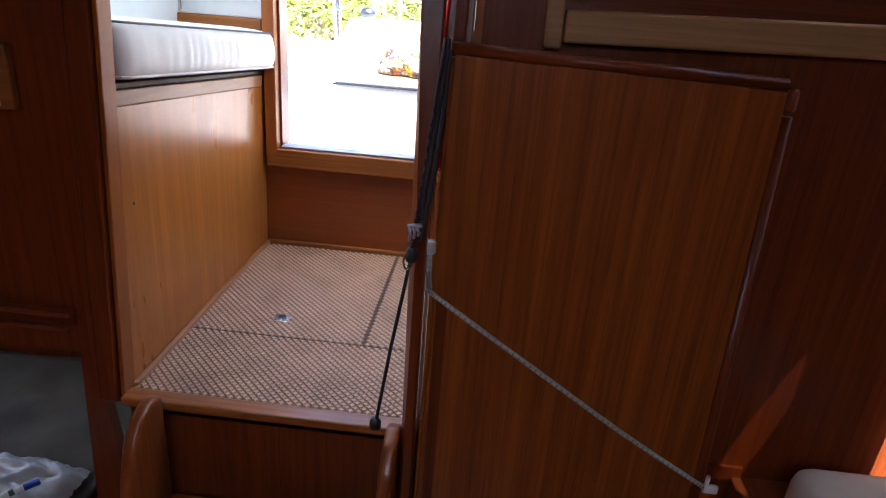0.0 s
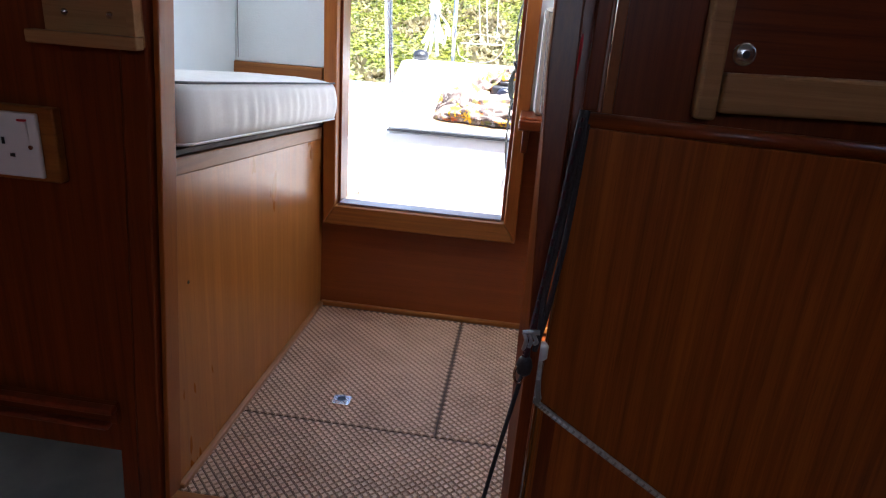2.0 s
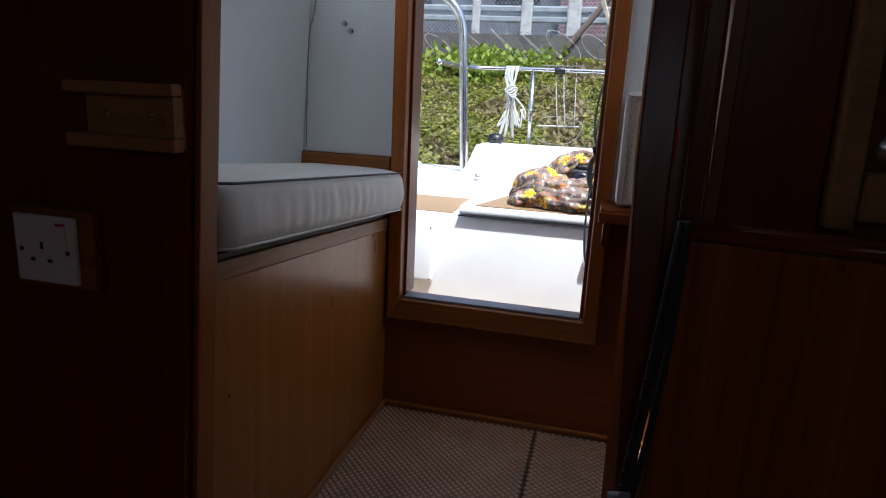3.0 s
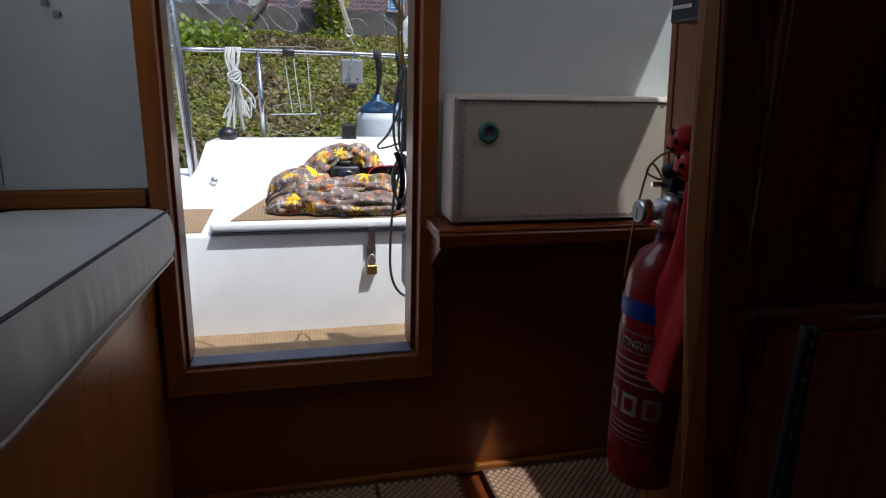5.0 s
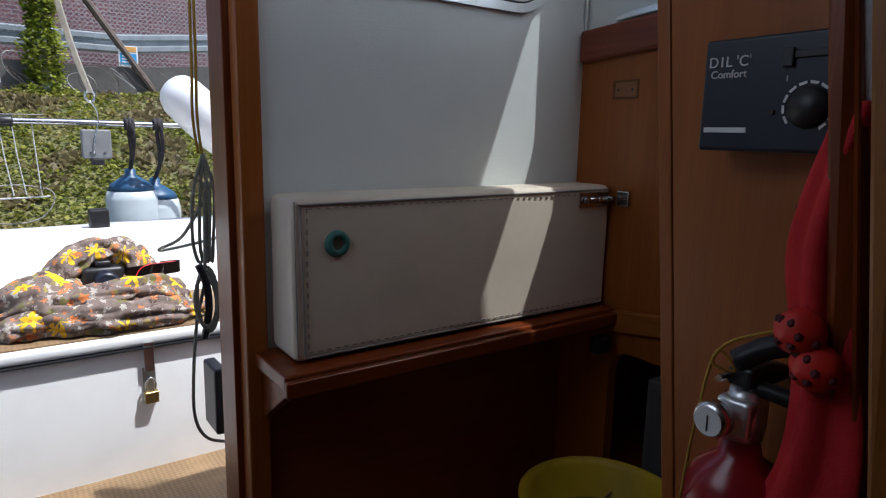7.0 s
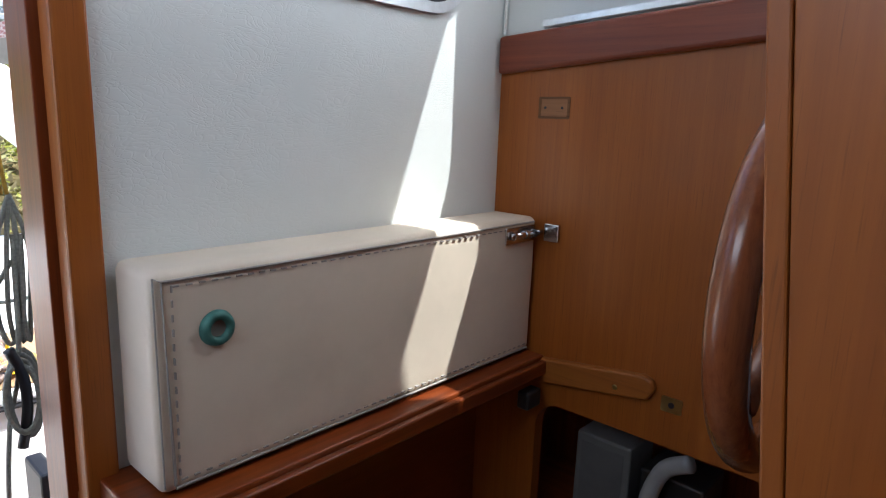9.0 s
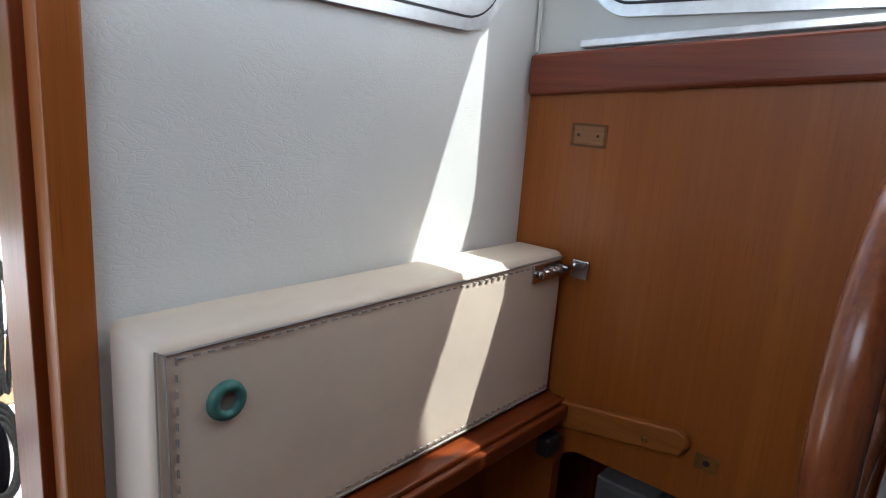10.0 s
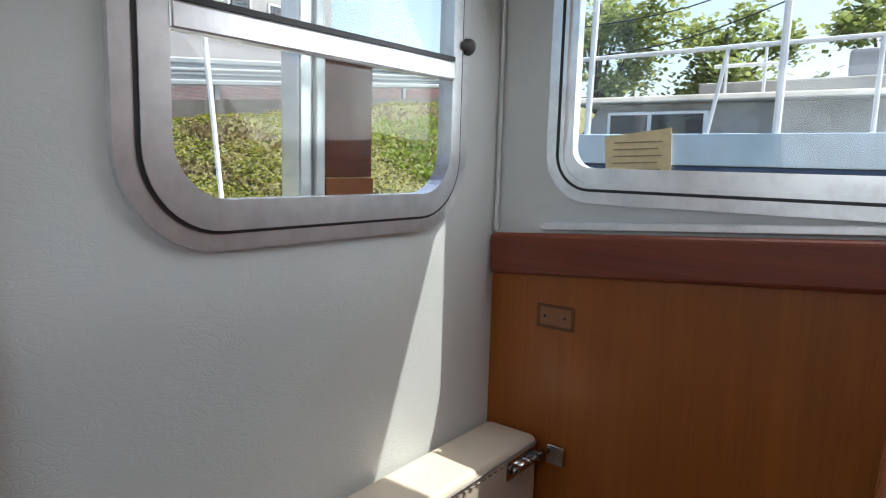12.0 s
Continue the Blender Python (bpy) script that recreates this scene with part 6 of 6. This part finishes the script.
cl = thing("floral_cloth", (0.2, 4.45, 1.083), "crumpled floral cotton cloth in brown, orange and yellow", "cloth")
for nm, pts, radii, seed, flat, cr in (
        ("side_fold", [(-0.115, 4.44, 1.09), (-0.06, 4.43, 1.135), (0.02, 4.42, 1.155), (0.09, 4.42, 1.14), (0.15, 4.42, 1.11)], [0.012, 0.075, 0.095, 0.085, 0.03], 1.7, 1.2, 4),
        ("outer_fold", [(-0.12, 4.36, 1.085), (-0.06, 4.35, 1.10), (0.0, 4.34, 1.11), (0.06, 4.35, 1.10)], [0.012, 0.05, 0.055, 0.015], 5.2, 1.3, 3),
        ("front_fold", [(0.0, 4.345, 1.09), (0.06, 4.325, 1.125), (0.16, 4.31, 1.125), (0.28, 4.305, 1.12), (0.38, 4.315, 1.115), (0.47, 4.36, 1.09)], [0.012, 0.055, 0.062, 0.06, 0.058, 0.012], 3.1, 1.25, 5),
        ("middle_fold", [(0.04, 4.40, 1.12), (0.13, 4.37, 1.165), (0.25, 4.365, 1.175), (0.36, 4.375, 1.17), (0.45, 4.40, 1.10)], [0.02, 0.05, 0.052, 0.055, 0.015], 8.4, 1.3, 4),
        ("back_fold", [(0.1, 4.46, 1.12), (0.2, 4.46, 1.155), (0.32, 4.45, 1.165), (0.42, 4.45, 1.14), (0.47, 4.45, 1.09)], [0.03, 0.05, 0.055, 0.05, 0.012], 2.6, 1.5, 4),
        ("hood", [(0.055, 4.50, 1.14), (0.09, 4.525, 1.22), (0.15, 4.54, 1.275), (0.225, 4.545, 1.295), (0.295, 4.535, 1.27), (0.335, 4.51, 1.21), (0.35, 4.48, 1.15)], [0.05, 0.052, 0.05, 0.048, 0.05, 0.05, 0.04], 6.3, 1.35, 4),
        ("tail_fold", [(0.36, 4.33, 1.10), (0.42, 4.33, 1.105), (0.475, 4.35, 1.10), (0.52, 4.38, 1.088)], [0.012, 0.035, 0.035, 0.008], 9.9, 1.4, 3)):
    part(nm, creased(pts, radii, seed, flat, cr), FLORAL, cl, "", True)
ca = thing("camera_on_cloth", (0.22, 4.47, 1.19), "black camera with a red-edged strap lying in the cloth", "camera")
part("body", box(0.14, 0.265, 4.445, 4.51, 1.175, 1.255, 0.014, 3), BLACK, ca, "", True)
part("lens", lathe([(0.034, -0.06), (0.037, -0.05), (0.037, -0.01), (0.034, 0.0)], (0.205, 4.445, 1.212), "y", 24), NAVY, ca, "", True)
part("lens_glass", lathe([(0.0, -0.0605), (0.03, -0.0602)], (0.205, 4.445, 1.212), "y", 20, False), NAVY, ca)
part("prism_hump", box(0.18, 0.228, 4.455, 4.50, 1.2555, 1.275, 0.006), BLACK, ca, "", True)


def strap_band(points, w, mat, name):
    P = smooth_line(points, 6)
    bm = bmesh.new()
    rows = [[bm.verts.new(p + Vector((0, 0, s * w))) for s in (-0.5, 0.5)] for p in P]
    for a, b in zip(rows, rows[1:]):
        bm.faces.new((a[0], b[0], b[1], a[1]))
    bmesh.ops.solidify(bm, geom=list(bm.faces), thickness=0.003)
    part(name, bm, mat, ca, "", True)


strap_band([(0.265, 4.45, 1.225), (0.31, 4.415, 1.238), (0.38, 4.405, 1.24), (0.43, 4.42, 1.24), (0.435, 4.45, 1.24), (0.38, 4.46, 1.238)], 0.038, BLACK, "strap")
part("red_edge", tube(smooth_line([(0.20, 4.40, 1.165), (0.26, 4.395, 1.185), (0.285, 4.40, 1.215), (0.32, 4.408, 1.255), (0.42, 4.41, 1.262)], 5), 0.0022, 6), RED_S, ca, "red piping of the strap", True)

# ---- outside: bank, wall, fence, houses ----
BANK_A = plain("bank_soil", (0.15, 0.15, 0.06), 0.95, 0, 0.3, 2.2, 0.8, 25)


def bank_z(x, y):
    t = min(1, max(0, (y - 6.6) / 6.6))
    rise = 0.13 * max(0, x - 2)
    return -0.8 + (2.96 + rise) * t ** 0.92 + 0.10 * noise.noise(Vector((x * 0.8, y * 0.8, 0))) * (t > 0) + 0.05 * noise.noise(Vector((x * 2.7, y * 2.7, 3)))


structure("bank", sheet(150, 40, lambda u, v: (-9 + 30 * u, 6.4 + 8.4 * v, bank_z(-9 + 30 * u, 6.4 + 8.4 * v))), BANK_A, "grassy bank rising to the road wall", True)


def scatter(name, points, size, mat, label, seed, lift=0.6):
    """Many small leaf blades, two triangles each, at the given places."""
    g = np.random.default_rng(seed)
    P = np.array(points, dtype=float)
    n = len(P)
    a, tilt = g.uniform(0, 6.283, n), g.uniform(0.1, 1.3, n)
    s = g.uniform(0.5, 1.0, n) * size
    d = np.stack([np.cos(a) * np.cos(tilt), np.sin(a) * np.cos(tilt), np.sin(tilt) * lift], 1) * s[:, None]
    w = np.stack([-np.sin(a), np.cos(a), g.uniform(-0.4, 0.4, n)], 1) * (s * 0.34)[:, None]
    V = np.stack([P, P + d * 0.5 + w, P + d, P + d * 0.5 - w], 1).reshape(-1, 3)
    me = bpy.data.meshes.new(name)
    me.from_pydata(V.tolist(), [], np.arange(4 * n).reshape(-1, 4).tolist())
    me.materials.append(mat)
    return tagged(new(name, me), label, kind="stuff")


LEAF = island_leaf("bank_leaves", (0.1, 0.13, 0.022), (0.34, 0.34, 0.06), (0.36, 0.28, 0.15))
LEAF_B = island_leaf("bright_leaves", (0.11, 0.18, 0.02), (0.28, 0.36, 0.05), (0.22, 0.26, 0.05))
rng = random.Random(11)
pts, tufts = [], []
for k in range(90000):
    x = rng.uniform(-5, 7) if k < 66000 else rng.uniform(7, 17)
    y = 7.6 + 6.0 * rng.random()
    if noise.noise(Vector((x * 1.3, y * 1.3, 8))) > -0.3 + 0.3 * rng.random():
        pts.append((x, y, bank_z(x, y) + 0.01 + 0.05 * rng.random()))
    elif rng.random() < 0.6:
        tufts.append((x, y, bank_z(x, y)))
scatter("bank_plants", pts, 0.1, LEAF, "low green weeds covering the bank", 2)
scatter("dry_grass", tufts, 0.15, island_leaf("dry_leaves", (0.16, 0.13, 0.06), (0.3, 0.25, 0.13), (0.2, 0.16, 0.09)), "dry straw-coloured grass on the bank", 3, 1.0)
lush = []
for k in range(5200):
    x, y = (rng.gauss(-1.9, 0.55), rng.gauss(12.7, 0.3)) if k < 1800 else (rng.uniform(9.5, 15), rng.uniform(9.8, 12.5))
    lush.append((x, y, bank_z(x, y) + 0.28 * rng.random() * (1 if k < 1800 else 0.5)))
scatter("lush_grass", lush, 0.15, LEAF_B, "bright green grass tussocks on the bank", 4, 1.0)

CONCRETE = plain("dark_concrete", (0.1, 0.095, 0.09), 0.9, 0, 0.25, 2.5, 0.5, 30)
structure("road_wall", prism([(-14, 1.2), (24, 1.2), (24, 4.86), (2, 2.66), (-14, 2.66)], "y", 13.6, 13.9), CONCRETE, "stained dark concrete road wall")


def brick_material():
    m, nt, b = base_material("purple_brick", 0.9)
    tc = nt.nodes.new("ShaderNodeTexCoord")
    mp = nt.nodes.new("ShaderNodeMapping")
    mp.inputs["Rotation"].default_value = (radians(90), 0, 0)
    br = nt.nodes.new("ShaderNodeTexBrick")
    br.inputs["Color1"].default_value, br.inputs["Color2"].default_value, br.inputs["Mortar"].default_value = (0.17, 0.07, 0.075, 1), (0.12, 0.055, 0.065, 1), (0.26, 0.21, 0.21, 1)
    br.inputs["Scale"].default_value, br.inputs["Mortar Size"].default_value = 1.0, 0.012
    br.inputs["Brick Width"].default_value, br.inputs["Row Height"].default_value = 0.23, 0.08
    nt.links.new(tc.outputs["Object"], mp.inputs[0])
    nt.links.new(mp.outputs[0], br.inputs[0])
    c = mixed(nt, ramp(nt, noise_out(nt, 1.2, 5), 0.45, 0.8), br.outputs[0], (0.12, 0.07, 0.07))
    nt.links.new(c, b.inputs["Base Color"])
    bump(nt, b, br.outputs[1], 0.4, 0.01)
    return m


BRICK = brick_material()
house = thing("brick_warehouse", (1, 17.5, -0.8), "long purple-brown brick building behind the road", "building")
part("wall", box(-1.1, 7, 17.5, 24, -0.8, 8.0, 0.0), BRICK, house)
part("coping", box(-1.1, 7.1, 17.4, 24.1, 8.0, 8.25, 0.02), CONCRETE, house)
shed = thing("grey_shed", (-6, 17.7, -0.8), "dark blue-grey cladded shed beside the brick building", "building")
part("wall", box(-16, -1.102, 17.7, 24, -0.8, 7.0, 0.0), plain("grey_cladding", (0.1, 0.105, 0.125), 0.6, 0, 0.15, 1.2), shed)
for k in range(30):
    part("cover_strip", box(-15.6 + 0.49 * k, -15.56 + 0.49 * k, 17.68, 17.699, -0.8, 7.0, 0.0), plain("cladding_strip", (0.075, 0.08, 0.095), 0.6) if k == 0 else bpy.data.materials["cladding_strip"], shed)
for x in (-2.7, -5.4, -8.1):
    for z in (2.0, 3.7):
        part("window", box(x, x + 1.1, 17.64, 17.679, z, z + 0.9, 0.01), plain("shed_pane", (0.012, 0.014, 0.018), 0.15) if (x, z) == (-2.7, 2.0) else bpy.data.materials["shed_pane"], shed)
low = thing("brick_parapet", (1, 15.6, 1.6), "low brick parapet beyond the road wall", "wall")
part("wall", prism([(-0.9, 1.6), (24, 1.6), (24, 5.4), (2, 3.22), (-0.9, 3.22)], "y", 15.6, 15.85), BRICK, low)
part("coping", prism([(-0.9, 3.2205), (2, 3.2205), (24, 5.4005), (24, 5.46), (2, 3.28), (-0.9, 3.28)], "y", 15.55, 15.9), CONCRETE, low)
GALV = plain("galvanised_steel", (0.36, 0.4, 0.43), 0.5, 0.6, 0.15, 6)
guard = thing("crash_barrier", (1, 14.6, 2.3), "galvanised double crash barrier along the road", "barrier")
def beam_profile(z):
    return [(14.62, z - 0.16), (14.57, z - 0.13), (14.57, z - 0.06), (14.63, z - 0.02), (14.63, z + 0.02), (14.57, z + 0.06), (14.57, z + 0.13), (14.62, z + 0.16), (14.645, z + 0.16), (14.645, z - 0.16)]


part("beam", prism(beam_profile(3.13), "x", -14, 2), GALV, guard)
for z, x0 in ((3.13, 2), (3.36, 5)):
    bm = prism(beam_profile(z), "x", x0, 24)
    for v in bm.verts:
        v.co.z += 0.1 * (v.co.x - 2)
    part("beam", bm, GALV, guard)
for k in range(20):
    part("post", box(-13.6 + 1.95 * k, -13.5 + 1.95 * k, 14.65, 14.72, 1.9, 3.3 + 0.1 * max(0, -15.6 + 1.95 * k), 0.004), GALV, guard)
fence = thing("chain_link_fence", (1, 13.75, 2.66), "grey chain-link fence on the road wall", "fence")
vs, fs_ = [], []


def wire_line(a, b, r=0.0028):
    a, b = Vector(a), Vector(b)
    s, t = Vector((0, r, 0)), (b - a).normalized().cross(Vector((0, 1, 0))) * r
    k = len(vs)
    vs.extend([a + s, a - s * 0.5 + t, a - s * 0.5 - t, b + s, b - s * 0.5 + t, b - s * 0.5 - t])
    fs_.extend([(k, k + 1, k + 4, k + 3), (k + 1, k + 2, k + 5, k + 4), (k + 2, k, k + 3, k + 5)])


for k in range(230):
    x = -6 + 0.075 * k
    wire_line((x, 13.75, 2.3), (x + 2.0, 13.75, 4.3))
    wire_line((x, 13.755, 4.3), (x + 2.0, 13.755, 2.3))
me = bpy.data.meshes.new("mesh")
me.from_pydata([tuple(v) for v in vs], [], fs_)
me.materials.append(GALV)
mo = new("mesh", me)
mo.parent, mo.location = fence, -ORIGIN[fence.name]
tagged(mo, "woven wire diamonds", kind="stuff")
FPOST = plain("fence_post", (0.42, 0.43, 0.43), 0.7, 0.2, 0.2, 8)
for x, w, top in ((-3.6, 0.07, 4.4), (-2.3, 0.07, 4.4), (-1.36, 0.1, 3.3), (-0.51, 0.12, 4.4), (3.4, 0.07, 4.4), (6.2, 0.07, 4.4), (9.4, 0.07, 4.4)):
    part("post", box(x - w, x + w, 13.62, 13.74, 1.9, top, 0.02), FPOST, fence)
STRUT = plain("weathered_strut", (0.13, 0.1, 0.085), 0.8, 0, 0.2, 6)
for x0, z0, x1, z1 in ((-0.72, 2.28, 0.62, 4.0), (2.3, 2.2, 0.9, 4.28)):
    part("strut", tube([(x0, 13.56, z0), (x1, 13.6, z1)], 0.055, 8), STRUT, fence)
sg = thing("warning_sign", (1.88, 13.55, 2.66), "small blue and white warning sign on the wall", "sign")
part("plate", box(1.74, 2.02, 13.56, 13.585, 2.67, 2.99, 0.004), WHITE, sg)
part("blue_field", box(1.76, 2.0, 13.553, 13.5595, 2.70, 2.87, 0), plain("sign_blue", (0.05, 0.3, 0.6), 0.4), sg)
part("orange_field", box(1.76, 2.0, 13.553, 13.5595, 2.90, 2.975, 0), plain("sign_orange", (0.65, 0.35, 0.1), 0.4), sg)
for k in range(3):
    part("print_bar", box(1.79, 1.97 - 0.04 * k, 13.548, 13.5525, 2.73 + 0.045 * k, 2.75 + 0.045 * k, 0), PRINT, sg)
rz = thing("barbed_coil", (0, 13.4, 2.3), "tangled loops of wire along the wall foot", "wire")
for k in range(30):
    c = Vector((-3.4 + 0.19 * k + rng.uniform(-0.1, 0.1), 13.3 + rng.uniform(-0.1, 0.1), 2.4 + rng.uniform(-0.08, 0.12)))
    r, ph = rng.uniform(0.16, 0.32), rng.uniform(0, 3)
    part("loop", tube([c + Vector((r * math.cos(t + ph), 0.1 * math.sin(t * 2), r * 0.85 * math.sin(t))) for t in [2 * math.pi * j / 22 for j in range(22)]], 0.0045, 5, None, True), STRUT if k % 3 else FPOST, rz)
BARK = plain("grey_bark", (0.16, 0.135, 0.11), 0.9, 0, 0.25, 10, 0.6, 40)
ivy = thing("ivy_clad_post", (0.72, 13.4, 2.0), "post thickly covered in bright green ivy", "ivy")
part("post", box(0.66, 0.78, 13.42, 13.54, 1.9, 5.2, 0.01), FPOST, ivy)
ivl = []
for k in range(8000):
    z = rng.uniform(1.95, 5.2)
    a, r = rng.uniform(0, 6.283), rng.uniform(0.07, 0.27) * (1 + 0.5 * noise.noise(Vector((z * 2, 0, 2))) + (0.5 if z < 2.3 else 0))
    ivl.append((0.72 + r * math.cos(a), 13.45 + 0.8 * r * math.sin(a), z))
iv = scatter("ivy_leaves", ivl, 0.105, island_leaf("ivy_leaf", (0.13, 0.19, 0.02), (0.42, 0.47, 0.06), (0.5, 0.5, 0.1)), "glossy ivy leaves", 6)
iv.parent, iv.location = ivy, -ORIGIN[ivy.name]

GREYWALL = plain("grey_render", (0.36, 0.35, 0.35), 0.85, 0, 0.12, 1.5)
bd = thing("grey_apartment_block", (18, 24, -0.8), "pale grey rendered apartment building", "building")
part("wall", box(12, 19.5, 24, 32, -0.8, 12.0, 0.0), GREYWALL, bd)
part("roof", box(11.8, 19.7, 23.8, 32.2, 12.0, 12.3, 0.0), CONCRETE, bd)
DARKPANE = plain("dark_pane", (0.03, 0.035, 0.045), 0.1)
for i in range(4):
    for j in range(3):
        x, z = 12.6 + 1.8 * i, 4.0 + 2.6 * j
        w = part("window", box(x, x + 1.0, 23.93, 23.998, z, z + 1.5, 0.0), WHITE, bd)
        part("pane", box(x + 0.07, x + 0.93, 23.92, 23.929, z + 0.07, z + 1.43, 0.0), DARKPANE, w)

# ---- outside: neighbouring boat, masts, trees ----
nb = thing("moored_workboat", (6.5, 4.5, -0.8), "pale blue and navy workboat with a rusty deckhouse", "boat")
PALEBLUE = plain("pale_blue_paint", (0.42, 0.55, 0.66), 0.45, 0, 0.12, 3)
RUSTY = mosaic("weathered_house", [(0.36, 0.36, 0.34), (0.42, 0.41, 0.39), (0.33, 0.32, 0.3), (0.4, 0.39, 0.36)], 2.0, 0.8, 0.2)
part("hull", prism([(5.35, -0.8), (5.2, 2.13), (8.6, 2.13), (8.5, -0.8)], "y", -4.0, 6.1, 0.03), plain("navy_hull", (0.03, 0.06, 0.12), 0.4, 0, 0.2, 2), nb)
part("bulwark", prism([(5.19, 2.132), (5.16, 2.37), (5.24, 2.37), (5.27, 2.132)], "y", -4.0, 6.1, 0.01), PALEBLUE, nb)
part("deckhouse", hexa([(5.75, -1.0, 2.062), (8.0, -1.0, 2.062), (8.0, 5.6, 2.062), (5.75, 5.6, 2.062)], [(5.85, -0.8, 2.63), (7.9, -0.8, 2.63), (7.9, 5.2, 2.68), (5.85, 5.2, 2.68)], 0.02), RUSTY, nb)
part("house_roof", hexa([(5.72, -1.1, 2.632), (8.1, -1.1, 2.632), (8.1, 5.5, 2.682), (5.72, 5.5, 2.682)], [(5.76, -1.1, 2.69), (8.0, -1.1, 2.69), (8.0, 5.5, 2.74), (5.76, 5.5, 2.74)], 0.015), plain("cream_roof", (0.5, 0.48, 0.43), 0.7, 0, 0.25, 3), nb)
wnd = part("window", box(5.765, 5.83, 4.2, 5.1, 2.36, 2.60, 0.02), WHITE, nb)
part("pane", box(5.757, 5.764, 4.24, 4.68, 2.40, 2.57, 0.0), DARKPANE, wnd)
part("pane", box(5.757, 5.764, 4.72, 5.06, 2.40, 2.57, 0.0), DARKPANE, wnd)
part("roof_box", box(6.1, 7.0, 3.0, 4.4, 2.742, 2.86, 0.02), RUSTY, nb, "weathered hatch on the roof")
part("funnel", box(6.3, 6.8, 2.9, 3.3, 2.862, 3.1, 0.03), GREY_P, nb)
part("rail", tube([(5.25, -3.9, 3.0), (5.25, 6.0, 3.0)], 0.018, 8), WHITE, nb)
for k in range(8):
    part("stanchion", tube([(5.22, -2.7 + 0.95 * k + (0.95 * k > 6) * 0.1, 2.37), (5.25, -2.7 + 0.95 * k, 3.0)], 0.016, 8), WHITE, nb)
for y0, dy in ((5.03, -0.04), (3.575, -0.012)):
    part("pole", tube([(5.22, y0, 2.3), (5.24, y0 + dy, 4.6)], 0.028, 8), WHITE, nb)
part("ladder_frame", tube([(6.0, 3.85, 2.745), (6.0, 3.85, 3.15), (6.0, 4.15, 3.15), (6.0, 4.15, 2.745)], 0.014, 6), WHITE, nb)
part("ladder_rung", tube([(6.0, 3.75, 2.98), (6.0, 4.25, 2.98)], 0.016, 6), WHITE, nb)
# Unseen post, placed and tilted to leave the gap between the lower sun patches.
dp = thing("shading_post", (1.57, 2.57, 1.62), "unseen grey post added on the side deck to shade the side window", "post")
part("post", tube([(1.479, 2.574, 1.622), (1.479, 2.377, 3.25), (1.479, 2.227, 4.5)], 0.047, 16), GREY_P, dp, "", True)
part("foot", lathe([(0.09, 0.0), (0.09, 0.012), (0.05, 0.02)], (1.479, 2.574, 1.6205), "z", 18), STEEL, dp)
ml = thing("flag_staff", (2.0, 5.5, 1.0), "thin white staff at the stern quarter", "staff")
part("pole", tube([(2.10, 5.5, 1.0), (1.93, 5.5, 2.75)], 0.013, 8), WHITE, ml)
part("foot", lathe([(0.03, 0), (0.03, 0.04), (0.016, 0.05)], (2.10, 5.5, 0.98), "z", 12), STEEL, ml)
structure("quarter_deck", box(1.421, 2.3, 4.2, 5.9, 0.9, 0.98, 0.0), GELCOAT, "white stern quarter")
wires = thing("overhead_cable", (20, 8, 7), "dark cables sagging across the sky", "cable")
part("pole", tube([(20, 16, -0.8), (20, 16, 8.2)], 0.12, 8), BARK, wires)
for k in range(3):
    part("wire", tube(smooth_line([(20, 16, 5.6 + 1.1 * k), (20, 9, 6.0 + 0.9 * k), (20, 2, 8.4 + 0.6 * k)], 8), 0.022, 5), BLACK, wires)


def tree(x, y, z, h, r, seed, leaf):
    g = random.Random(seed)
    t = thing("tree", (x, y, z), "leafy broadleaf tree behind the moorings", "tree", "trees behind the moorings")
    part("trunk", tube(smooth_line([(x, y, z), (x + 0.1, y, z + h * 0.3), (x - 0.1, y + 0.1, z + h * 0.6), (x, y, z + h * 0.9)], 5), 0.2, 9, None, False, [0.28 - 0.015 * k for k in range(16)]), BARK, t, "", True)
    leaves = []
    for k in range(26):
        a, q = g.uniform(0, 6.283), g.uniform(0.25, 1.0)
        tip = Vector((x + r * q * math.cos(a), y + r * q * math.sin(a), z + h * g.uniform(0.42, 1.0) - 0.25 * r * q))
        if k < 12:
            part("limb", tube(smooth_line([(x, y, z + h * g.uniform(0.3, 0.6)), ((x + tip.x) / 2, (y + tip.y) / 2, tip.z - 0.3 * r * q), tip], 4), 0.05, 6, None, False, [0.08 - 0.008 * j for j in range(9)]), BARK, t, "", True)
        for j in range(210):
            d = Vector((g.gauss(0, 1), g.gauss(0, 1), g.gauss(0, 0.75))) * r * 0.15
            leaves.append(tip + d)
    c = scatter("crown", leaves, 0.42, leaf, "loose crown of green leaves", seed)
    c.parent, c.location = t, -ORIGIN[t.name]


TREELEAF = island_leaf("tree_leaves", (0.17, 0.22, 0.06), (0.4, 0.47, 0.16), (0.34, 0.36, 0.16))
for k, (x, y, h, r) in enumerate(((26, 14.6, 10.8, 3.0), (28, 10.0, 9.6, 2.6), (25, 4.2, 8.6, 2.4), (30, 19, 11.0, 3.2))):
    tree(x, y, -0.8, h, r, 30 + k, TREELEAF)
structure("far_bank", box(31, 34, -30, 60, -0.8, 3.1, 0.3), mosaic("far_scrub", [(0.06, 0.08, 0.03), (0.09, 0.11, 0.04), (0.12, 0.12, 0.07)], 2.0, 0.9, 0.5), "distant scrub-covered bank")
